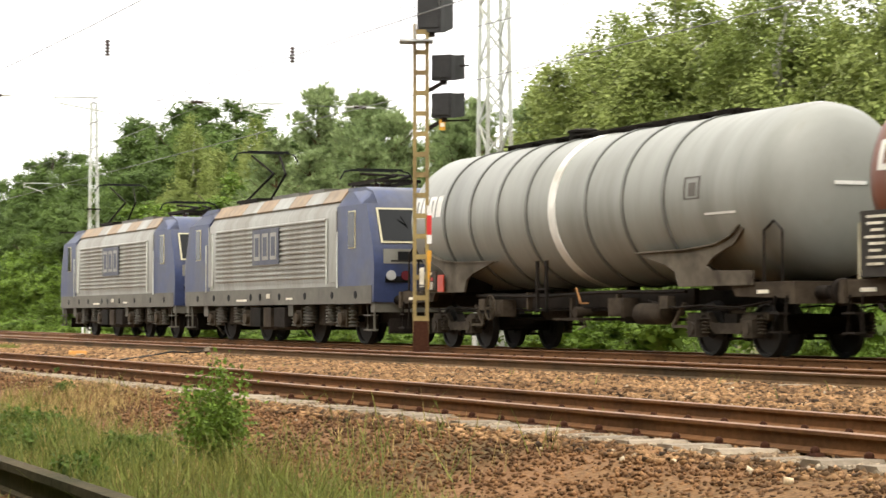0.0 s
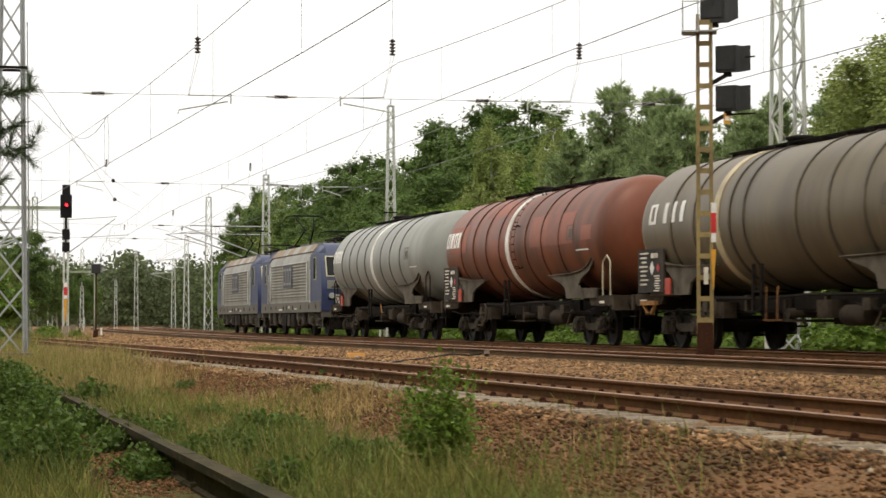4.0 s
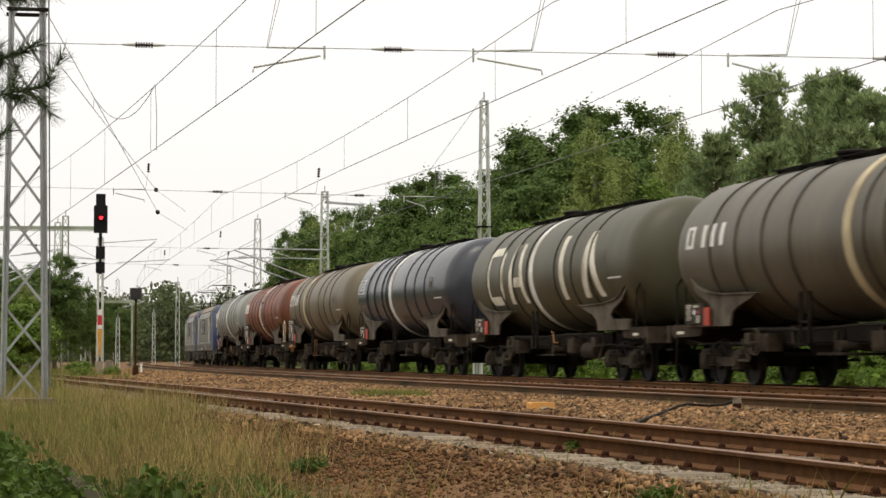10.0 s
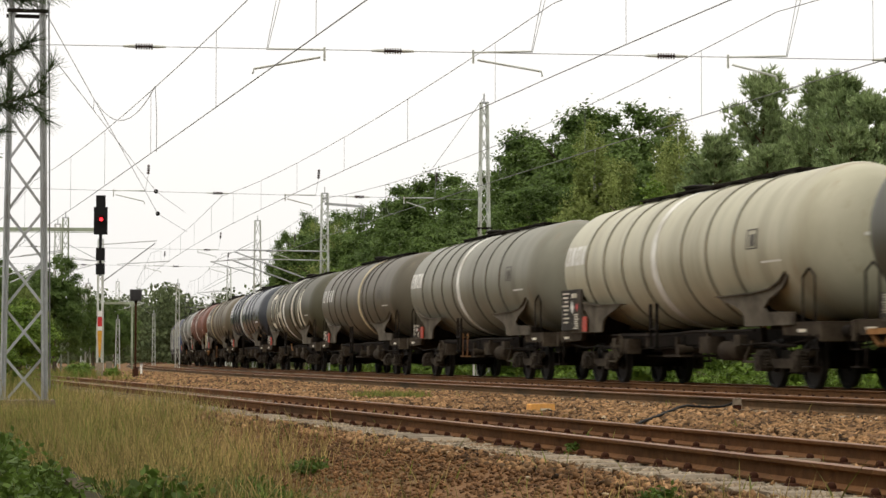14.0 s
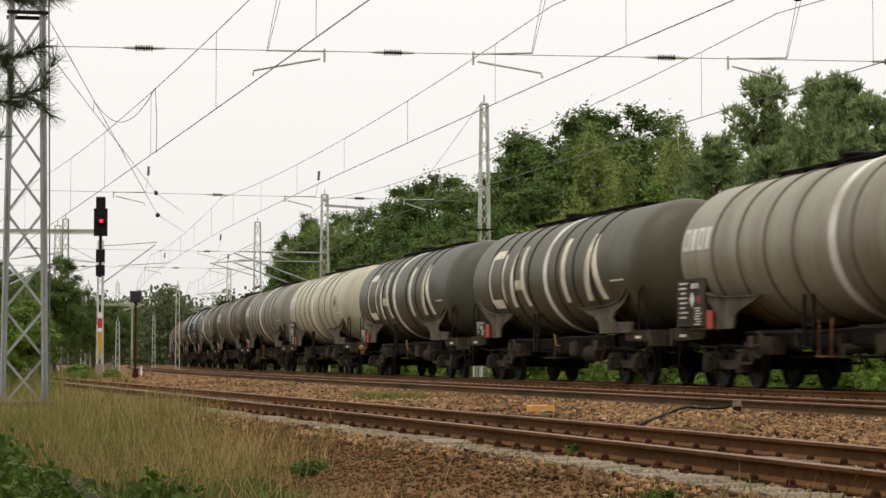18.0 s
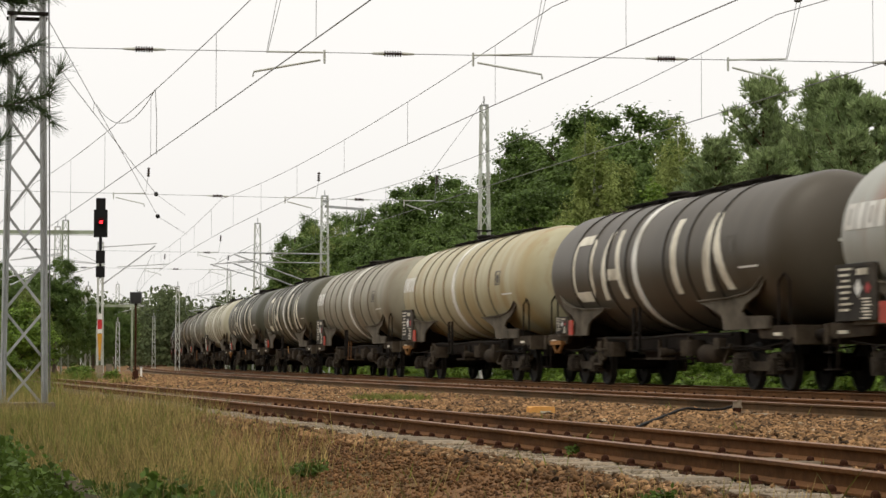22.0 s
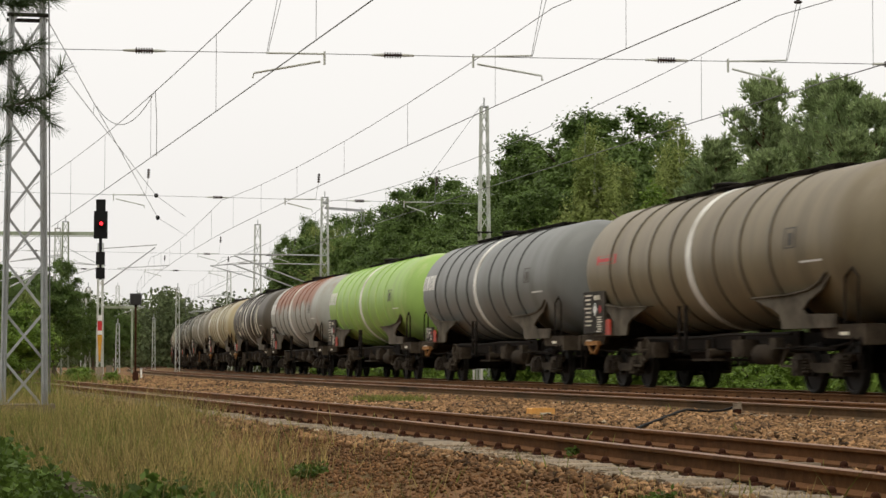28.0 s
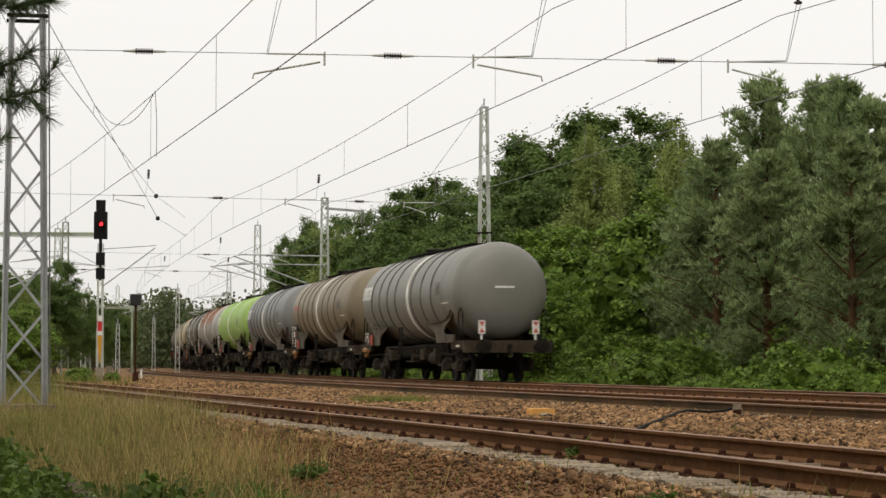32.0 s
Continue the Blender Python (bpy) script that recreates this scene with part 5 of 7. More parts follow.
low = lattice_mast("gantry_mast", -24.4, 150.0, -0.4, 6.1, 0.36, 0.26, 6, "short pale lattice stub with a low green beam", "mast_paint", bays=8, r=0.045)
part("gantry_beam", Geo().box((1.0, 0, 4.75), (4.4, 0.15, 0.17)), M["green_steel"], low)
part("post", Geo().box((3.0, 0, 2.3), (0.14, 0.14, 5.0)), M["green_steel"], low)
for mx, my, mh in ((-22.2, 149.0, 3.6), (-26.5, 200.0, 5.0), (-18.0, 148.0, 6.0)):
    lattice_mast("catenary_mast", mx, my, -0.4, mh, 0.3, 0.2, 6, "short pale lattice stub beside the bend", "mast_paint", bays=8, r=0.03)

# ---- overhead line ----
SUPPORTS = [-130.0, -75.0, -20.5, 32.0, 84.0, 136.0, 190.0, 240.0]


def insulator_geo(a, b, n=7, r=0.085):
    """A string of porcelain discs from a to b."""
    return Geo().ribbed(a, b, r, r * 0.4, n)


def overhead_line(place, off, supports, z, high, low, label, fall=0.0):
    """Contact wire at z, falling a little along the line, with a carrier that hangs from high to low above the ground."""
    line = thing("overhead_line", pose(0, 0, 0), label, "overhead line", "overhead lines")

    def at(s, zz, k=0.0):
        x, y, h = place(s, off + k)
        return Vector((x, y, zz))

    for i, (a, b) in enumerate(zip(supports, supports[1:])):
        n = 12
        runs = [a + (b - a) * k / n for k in range(n + 1)]
        run = [at(s, z - fall * (s - supports[1]) - 0.03 * math.sin(math.pi * k / n)) for k, s in enumerate(runs)]
        part("contact_wire", Geo().tube(run, 0.0105, 5), M["wire"], line)
        sag = [at(s, high - (high - low) * (1 - (2 * k / n - 1) ** 2)) for k, s in enumerate(runs)]
        part("carrier_wire", Geo().tube(sag, 0.009, 5), M["wire"], line)
        for k in range(1, n, 2):
            part("dropper", Geo().cyl(run[k], sag[k], 0.005, 4), M["wire"], line)
    return line


overhead_line(on_train, 0.0, SUPPORTS, 5.96, 7.6, 6.98, "contact and carrier wires over the main track")
overhead_line(on_train, GAP, SUPPORTS, 6.14, 7.58, 7.08, "contact and carrier wires over the middle track")
overhead_line(on_front, 0.0, [-38.0, 16.0, 71.0, 118.0], 5.5, 7.2, 6.78, "contact and carrier wires over the siding", 0.0062)


def strung(name, a, b, r, sag=0.0, n=8):
    a, b = Vector(a), Vector(b)
    pts = [a.lerp(b, k / n) - Vector((0, 0, sag * (1 - (2 * k / n - 1) ** 2))) for k in range(n + 1)]
    return Geo().tube(pts, r, 5)


def cross_span(a, b, z, spots, steady, label, near=False):
    """A wire across the tracks between two masts, with insulators, steady arms and hangers."""
    top = thing("cross_span", pose(0, 0, 0), label, "cross span", "cross spans")
    a, b = Vector(a), Vector(b)

    def at(x, zz):
        k = (x - a.x) / (b.x - a.x)
        p = a.lerp(b, k)
        return Vector((p.x, p.y, zz))

    zl = lambda x: a.z + (b.z - a.z) * (x - a.x) / (b.x - a.x)
    part("lower_wire", strung("w", a, b, 0.008, 0.0), M["wire"], top)
    for x in spots:
        c = at(x, zl(x))
        d = (b - a).normalized()
        part("insulator", insulator_geo(c - d * 0.18, c + d * 0.18, 7, 0.062), M["insulator"], top, "brown porcelain insulator")
        for k in (-1, 1):
            part("fitting", Geo().cyl(c + d * 0.42 * k, c + d * 0.18 * k, 0.022, 6, 0.036), M["mast_paint"], top)
    for x, tip in steady:
        zz = zl(x)
        s = 1 if tip > x else -1
        part("drop_bracket", Geo().cyl(at(x, zz + 0.05), at(x, zz - 0.22), 0.022, 6).cyl(at(x, zz), at(x + s * 1.15, zz + 0.02), 0.02, 6), M["mast_paint"], top)
        part("steady_arm", Geo().tube([at(x + 0.08 * s, zz - 0.15), at(tip, zz - 0.38), at(tip + 0.02 * s, zz - 0.48)], 0.021, 6), M["mast_paint"], top)
        hx = x + s * 1.15
        if near:
            part("hanger", Geo().cyl(at(hx, zz), at(hx + 0.22, zz + 1.15), 0.006, 4).cyl(at(hx + 0.02, zz), at(hx + 0.3, zz + 1.15), 0.006, 4), M["wire"], top)
            part("string", insulator_geo(at(hx + 0.25, zz + 1.15), at(hx + 0.25, zz + 1.6), 5), M["insulator"], top, "hanging porcelain insulator")
        else:
            part("hanger", Geo().cyl(at(hx, zz), at(hx + 0.1, zz + 0.65), 0.006, 4), M["wire"], top)
            part("string", insulator_geo(at(hx + 0.1, zz + 0.65), at(hx + 0.12, zz + 1.0), 4, 0.06), M["insulator"], top, "hanging porcelain insulator")
            continue
        part("upper_hanger", Geo().cyl(at(hx + 0.25, zz + 1.6), at(hx + 0.25, zz + 4.0), 0.006, 4), M["wire"], top)
    return top


cross_span((-8.0, 43.0, 6.78), (11.5, 43.0, 6.42), 6.6, (-5.92, -0.99, 4.43, 8.93), ((-2.35, -3.75), (0.6, 1.95), (5.65, 6.6)), "cross wire with porcelain insulators over three tracks", True)
cross_span((-22.0, 79.0, 6.9), (1.4, 84.4, 6.7), 6.8, (-17.0, -8.5, -3.2), ((-12.3, -11.2), (-6.0, -5.0), (-1.5, -0.7)), "second cross wire over the tracks")
cross_span((-30.0, 121.0, 6.9), (-7.0, 126.0, 6.7), 6.8, (-23.0, -13.5, -10.0), ((-14.0, -13.0), (-9.8, -8.9)), "third cross wire over the tracks")
cross_span((-36.0, 143.0, 6.9), (-12.8, 148.0, 6.7), 6.8, (-24.0, -18.0), ((-20.0, -19.0), (-15.8, -14.8)), "far cross wire over the tracks")

# the siding's line ends here: two wires anchored to the near lattice mast
anchor = thing("anchor_wires", pose(0, 0, 0), "slack anchor wires tied to the grey lattice mast", "overhead wire")
ends = ((Vector((-7.9, 43.0, 7.45)), Vector((-11.27, 86.0, 6.27))), (Vector((-7.9, 43.0, 6.74)), Vector((-11.34, 86.0, 7.15))))
for a, b in ends:
    part("wire", Geo().cyl(a, b, 0.009, 5), M["wire"], anchor)
    part("insulator_ball", Geo().lathe([(-0.09, 0.02), (-0.06, 0.07), (0, 0.09), (0.06, 0.07), (0.09, 0.02)], b, "Z", 10), M["black"], anchor)
    part("tail_wire", Geo().cyl(b, b + Vector((-0.5, 14.0, 0.1)), 0.008, 5), M["wire"], anchor)
for k in (0.28, 0.537):
    part("dropper", Geo().cyl(ends[0][0].lerp(ends[0][1], k), ends[1][0].lerp(ends[1][1], k), 0.006, 4), M["wire"], anchor)
loop_a, loop_b = Vector((-8.78, 55.0, 7.05)), Vector((-6.63, 50.0, 6.82))
part("jumper", strung("j", loop_a, loop_b, 0.009, 0.62, 12), M["wire"], anchor)
part("jumper", Geo().tube([loop_b, loop_b + Vector((0.04, 0, -0.7)), Vector((-6.58, 49.9, 5.3))], 0.008, 5), M["wire"], anchor)


# ---- signals ----
def hooded_head(parent, x, z, w, h, turn=0.0):
    """A black signal box with a deep hood, facing the far side of the tracks."""
    c, q = math.cos(radians(turn)), math.sin(radians(turn))

    def spun(g):
        g.v = [(x + (a - x) * c - b * q, (a - x) * q + b * c, d) for a, b, d in g.v]
        return g

    body = part("signal_box", spun(Geo().box((x, 0, z), (w, 0.2, h)).box((x, -0.112, z), (w * 0.8, 0.025, h * 0.8)).box((x, -0.13, z - h * 0.1), (0.05, 0.02, 0.09))), M["signal_black"], parent, "black signal box")
    hood = Geo()
    hood.add([(x - w / 2, 0.1, z - h / 2), (x + w / 2, 0.1, z - h / 2), (x + w / 2, 0.1, z + h / 2), (x - w / 2, 0.1, z + h / 2), (x - w * 0.62, 0.5, z - h * 0.36), (x + w * 0.62, 0.5, z - h * 0.36), (x + w * 0.62, 0.5, z + h * 0.6), (x - w * 0.62, 0.5, z + h * 0.6)], [(0, 1, 5, 4), (1, 2, 6, 5), (2, 3, 7, 6), (3, 0, 4, 7)])
    part("hood", spun(hood), M["signal_black"], body)
    part("bracket", spun(Geo().box((x, 0, z - h / 2 - 0.04), (w * 0.3, 0.1, 0.1))), M["dark"], body)
    return body


M["signal_black"] = material("weathered_signal_black", (0.03, 0.029, 0.028), 0.6, vary=0.3, scale=6, second=(0.016, 0.016, 0.016), spec=0.35)
near = thing("railway_signal", pose(8.29, 27.2, -0.12, 0, 0, -8), "signal with black boxes on an ochre ladder mast between the tracks", "signal")
for sx in (-0.13, 0.13):
    part("channel", Geo().box((sx, 0, 3.4), (0.07, 0.12, 6.8)).box((sx * 0.8, 0.05, 3.4), (0.03, 0.02, 6.8)), M["ladder_mast"], near)
for k in range(15):
    part("batten", Geo().box((0, -0.065, 0.75 + 0.42 * k), (0.24, 0.02, 0.1)), M["ladder_mast"], near)
part("foot", Geo().box((0, 0, 0.25), (0.36, 0.2, 0.9), taper=0.85), M["clip"], near, "rust-brown foot plate")
hooded_head(near, 0.46, 5.9, 0.44, 0.52, -24)
hooded_head(near, 0.46, 5.12, 0.44, 0.5, -24)
hooded_head(near, 0.2, 7.1, 0.52, 0.95, -20)
part("heads_bar", Geo().cyl((0.5, 0.15, 5.95), (1.0, 0.2, 5.97), 0.02, 6).cyl((0.5, 0.15, 4.82), (1.0, 0.2, 4.84), 0.02, 6), M["dark"], near)
part("mark", Geo().box((0.02, -0.085, 1.62), (0.09, 0.012, 0.34)), M["faded"], near, "pale painted mark")
for zz in (5.5, 4.72):
    part("arm", Geo().beam((0.1, 0, zz - 0.1), (0.5, 0, zz + 0.12), 0.06, 0.08), M["dark"], near)
part("plate", Geo().box((0.44, -0.03, 4.72), (0.13, 0.02, 0.22)), M["yellow"], near, "small yellow plate")
part("plate_bar", Geo().box((0.44, -0.045, 4.72), (0.08, 0.006, 0.08)), M["faded"], near)
part("banner", Geo().box((0.17, -0.085, 2.96), (0.1, 0.02, 0.2)), M["white"], near)
part("banner", Geo().box((0.17, -0.085, 2.66), (0.1, 0.02, 0.4)), M["red_band"], near, "red and white mast board")
part("banner", Geo().box((0.17, -0.085, 2.37), (0.1, 0.02, 0.18)), M["white"], near)
part("wedge", Geo().prism([(0.12, 2.14), (0.22, 2.14), (0.17, 1.35), (0.15, 1.35)], -0.1, -0.08), M["yellow"], near, "yellow wedge board")
cage = Geo()
for xx in (-0.42, -0.12):
    for zz0, zz1 in ((6.42, 7.8),):
        cage.cyl((xx, -0.3, zz0), (xx, -0.3, zz1), 0.013, 5).cyl((xx, 0.25, zz0), (xx, 0.25, zz1), 0.013, 5)
for zz in (6.42, 7.1, 7.75):
    cage.tube([(-0.42, -0.3, zz), (-0.12, -0.3, zz), (-0.12, 0.25, zz), (-0.42, 0.25, zz), (-0.42, -0.3, zz)], 0.012, 5)
part("work_cage", cage, M["steel"], near, "grey tubular work cage")
part("cage_floor", Geo().box((-0.1, 0, 6.44), (0.7, 0.55, 0.03)), M["steel"], near)

main = thing("railway_signal", pose(-13.05, 83.0, -0.2, 0, 0, 8), "main signal showing red on a pale mast by the siding", "signal")
part("mast", Geo().box((-0.07, 0, 2.5), (0.045, 0.1, 5.0)).box((0.07, 0, 2.5), (0.045, 0.1, 5.0)), M["mast_paint"], main)
part("signal_screen", Geo().box((0, 0, 6.0), (0.52, 0.14, 1.05)).box((0, 0, 6.72), (0.36, 0.1, 0.5)), M["black"], main, "black signal screen")
part("red_lamp", Geo().cyl((0.02, -0.07, 6.05), (0.02, -0.1, 6.05), 0.065, 16), M["signal_light"], main, "lit red lamp")
part("lamp_hood", Geo().lathe([(-0.3, 0.13), (-0.07, 0.12)], (0.02, 0, 6.05), "Y", 14, False), M["black"], main)
part("lower_screen", Geo().box((0, 0, 4.72), (0.34, 0.12, 0.48)), M["black"], main)
part("lower_screen", Geo().box((0, 0, 4.16), (0.34, 0.12, 0.42)), M["black"], main)
part("stem", Geo().cyl((0, 0, 3.9), (0, 0, 5.5), 0.06, 8), M["black"], main)
for k, (mat, zz, hh) in enumerate((("white", 2.45, 0.2), ("red_band", 2.15, 0.36), ("white", 1.9, 0.16))):
    part("banner", Geo().box((0, -0.08, zz), (0.16, 0.02, hh)), M[mat], main)
part("wedge", Geo().prism([(-0.09, 1.8), (0.09, 1.8), (0.03, 0.8), (-0.03, 0.8)], -0.1, -0.07), M["yellow"], main, "orange wedge board")
part("base_box", Geo().box((0, 0, 0.25), (0.26, 0.3, 0.7)), M["sleeper"], main)
part("cable_box", Geo().box((0.36, 0, 0.3), (0.24, 0.26, 0.7)), M["sleeper"], main)

rear = thing("railway_signal", pose(-11.9, 84.5, -0.2, 0, 0, 8), "small black signal box on a brown post", "signal")
part("post", Geo().box((0, 0, 1.5), (0.075, 0.075, 3.2)), M["clip"], rear)
part("foot", Geo().box((0, 0, 0.1), (0.3, 0.3, 0.6), taper=0.7), M["clip"], rear)
hooded_head(rear, 0.0, 3.2, 0.38, 0.42)

# one lone post, then two pairs that stand in for the masts' white feet
for px, py, ph in ((-13.4, 97.0, 0.6), (11.2, 37.6, 0.85), (11.5, 37.8, 0.7), (1.15, 81.6, 0.8), (1.45, 81.8, 0.7)):
    stake = thing("marker_stake", pose(px, py, -0.35), "short white post in the grass", "post", "marker posts")
    part("post", Geo().box((0, 0, ph / 2), (0.09, 0.09, ph), taper=0.9), M["white"], stake)
    part("cap", Geo().box((0, 0, ph + 0.03), (0.11, 0.11, 0.06)), M["steel"], stake)

# ---- small things between the tracks ----
block = thing("marker_block", pose(1.34, 30.0, -0.2, 0, 0, 12), "orange-painted kilometre block in the ballast", "marker block")
part("body", Geo().prism([(-0.18, -0.09), (0.18, -0.09), (0.165, 0.13), (0.15, 0.145), (-0.15, 0.145), (-0.165, 0.13)], -0.14, 0.14), M["orange"], block)
part("number_bar", Geo().box((0.03, -0.145, 0.06), (0.15, 0.014, 0.05)), M["faded"], block, "pale bar of writing")
contact = thing("track_contact", pose(4.1, 30.5, -0.05), "pale grey track contact beside the rail", "track contact")
part("housing", Geo().box((0, 0, 0), (0.15, 0.1, 0.08), taper=0.6).box((0.04, 0.01, 0.05), (0.05, 0.05, 0.04)).box((-0.03, -0.02, 0.04), (0.06, 0.04, 0.03)), M["sleeper"], contact)
part("mount", Geo().box((0, 0, -0.14), (0.1, 0.16, 0.22)), M["clip"], contact)
part("cable", Geo().tube([(-0.06, 0, -0.01), (-0.2, -0.08, -0.05), (-0.41, -0.2, -0.06), (-0.6, -0.32, -0.045), (-0.76, -0.5, -0.03), (-0.95, -1.2, -0.045), (-1.24, -2.5, -0.075), (-1.55, -4.3, -0.08), (-1.9, -6.3, -0.085), (-2.1, -7.2, -0.12)], 0.018, 6), M["black"], contact, "black rubber cable")

# ---- old steel beam fence by the path ----
fence = thing("beam_barrier", pose(0, 0, 0), "low weathered dark timber beam barrier on short posts in the weeds", "barrier")
for a, b in ((Vector((2.1, -4.5, -0.56)), Vector((0.74, 1.45, -0.56))), (Vector((0.73, 1.5, -0.56)), Vector((-0.62, 7.45, -0.56))), (Vector((-0.63, 7.5, -0.56)), Vector((-1.98, 13.45, -0.56))), (Vector((-1.99, 13.5, -0.56)), Vector((-3.5, 20.1, -0.56)))):
    q = (b - a).to_track_quat("X", "Z").to_matrix().to_4x4()
    sec = [(-0.07, 0.13), (0.07, 0.13), (0.07, 0.07), (0.025, 0.05), (0.025, -0.07), (0.06, -0.09), (0.06, -0.14), (-0.06, -0.14), (-0.06, -0.09), (-0.025, -0.07), (-0.025, 0.05), (-0.07, 0.07)]
    part("beam", Geo().prism(sec, 0, (b - a).length, "X"), M["wood"], fence, at=Matrix.Translation(a) @ q)
    for f in (0.1, 0.5, 0.9):
        p = a.lerp(b, f)
        part("post", Geo().box((p.x, p.y, p.z - 0.3), (0.12, 0.12, 0.5)), M["wood"], fence)

# ---- plants ----
M["verge"] = material("verge_chips", (0.185, 0.097, 0.044), 0.95, vary=0.45, scale=25, second=(0.1, 0.055, 0.028), amount=0.6, second_scale=0.6, island=0.6, spec=0.15)
RNG = np.random.RandomState(11)


def leaf_cards(centres, size, rng, flat=0.0, long=1.6, facing=None):
    """Small leaf quads of random lean at the centres (n, 3); size (n,)."""
    n = len(centres)
    u = rng.normal(size=(n, 3))
    u[:, 2] *= 1 - flat
    u /= np.linalg.norm(u, axis=1, keepdims=True)
    w = rng.normal(size=(n, 3))
    if facing is not None:
        w = facing
    v = np.cross(u, w)
    v /= np.linalg.norm(v, axis=1, keepdims=True)
    if facing is not None:
        u = np.cross(w, v)
        u /= np.linalg.norm(u, axis=1, keepdims=True)
    s = size[:, None]
    a, b = u * s * long / 2, v * s / 2
    return np.stack([centres - a, centres - b + a * 0.1, centres + a, centres + b + a * 0.1], 1)


def crown_points(rng, clumps, leaves, rx, rz, cz, clump_r, low=-0.8, droop=0.0, top_taper=0.0):
    """Leaf places in clumps spread over an uneven crown, and the ways in which the leaves face."""
    out, face = [], []
    for k in range(clumps):
        d = rng.normal(size=3)
        d /= np.linalg.norm(d)
        if d[2] < low:
            d[2] = rng.uniform(low, 0.9)
        r = rng.uniform(0.45, 1.0) ** 0.6 * (1 + 0.18 * math.sin(3 * d[0] + 5 * d[1] + 2 * d[2] + clumps))
        r = min(r, 0.97)
        thin = 1 - top_taper * max(0.0, d[2])
        c = np.array([d[0] * rx * r * thin, d[1] * rx * r * thin, cz + d[2] * rz * r])
        m = int(leaves * rng.uniform(0.6, 1.4))
        p = rng.normal(size=(m, 3))
        way = p / np.linalg.norm(p, axis=1, keepdims=True)
        twig = np.clip(rng.normal(size=(7, 3)), -1.1, 1.1)
        p = 0.62 * way * np.minimum(np.abs(rng.normal(0.0, 0.62, (m, 1))), 1.3) + 0.4 * twig[rng.randint(0, 7, m)] * rng.uniform(0.2, 1.0, (m, 1))
        p = p * clump_r * rng.uniform(0.75, 1.3)
        p[:, 2] *= 0.75
        face.append(way * 0.35 + d * 0.5 + np.array([0, 0, 0.6]) + rng.normal(0, 0.55, (m, 3)))
        if droop:
            p[:, 2] -= np.abs(rng.normal(size=m)) * droop
        out.append(c + p)
    return np.concatenate(out), np.concatenate(face)


def limbs(rng, height, r, n, rx, z0, z1, lift=0.5):
    g = Geo()
    pts = [Vector((rng.normal(0, 0.05) * k, rng.normal(0, 0.05) * k, height * k / 6)) for k in range(7)]
    for k in range(6):
        g.cyl(pts[k], pts[k + 1], r * (1 - k / 6.6), 8, r * (1 - (k + 1) / 6.6))
    for k in range(n):
        z = z0 + (z1 - z0) * (k + rng.uniform(0, 1)) / n
        a = rng.uniform(0, 6.28)
        base = Vector((0, 0, z))
        ln = rx * rng.uniform(0.55, 0.95) * (1 - 0.5 * (z - z0) / max(0.1, z1 - z0))
        mid = base + Vector((math.cos(a) * ln * 0.5, math.sin(a) * ln * 0.5, ln * lift * 0.4))
        tip = base + Vector((math.cos(a + 0.2) * ln, math.sin(a + 0.2) * ln, ln * lift))
        g.cyl(base, mid, r * 0.32, 6, r * 0.2).cyl(mid, tip, r * 0.2, 6, r * 0.06)
    return g


def broadleaf(seed, height, rx, kind, bark, clumps=110, leaves=62, leaf=0.2, clump_r=0.42, base=0.25, droop=0.0, taper=0.25):
    rng = np.random.RandomState(seed)
    rz = height * (1 - base) / 2
    cz = height * base + rz
    pts, face = crown_points(rng, clumps, leaves, rx, rz, cz, clump_r, droop=droop, top_taper=taper)
    # thick inner foliage
    core = rng.normal(size=(1600, 3))
    core /= np.linalg.norm(core, axis=1, keepdims=True)
    inner = core * rng.uniform(0.2, 0.72, (1600, 1)) * (rx, rx, rz) * np.clip(1 - taper * np.maximum(core[:, 2:], 0), 0.2, 1) + (0, 0, cz)
    sizes = np.concatenate([leaf * rng.uniform(0.6, 1.4, len(pts)), leaf * rng.uniform(2.4, 4.0, 1600)])
    pts, face = np.concatenate([pts, inner]), np.concatenate([face, core + rng.normal(0, 0.5, core.shape)])
    keep = pts[:, 2] > 0.15
    crown = quads("crown", leaf_cards(pts[keep], sizes[keep], rng, facing=face[keep] / np.linalg.norm(face[keep], axis=1, keepdims=True)))
    trunk = limbs(rng, height * 0.9, 0.018 * height + 0.05, 9, rx, height * 0.25, height * 0.8).mesh("trunk")
    crown.materials.append(M[kind])
    trunk.materials.append(M[bark])
    return trunk, crown


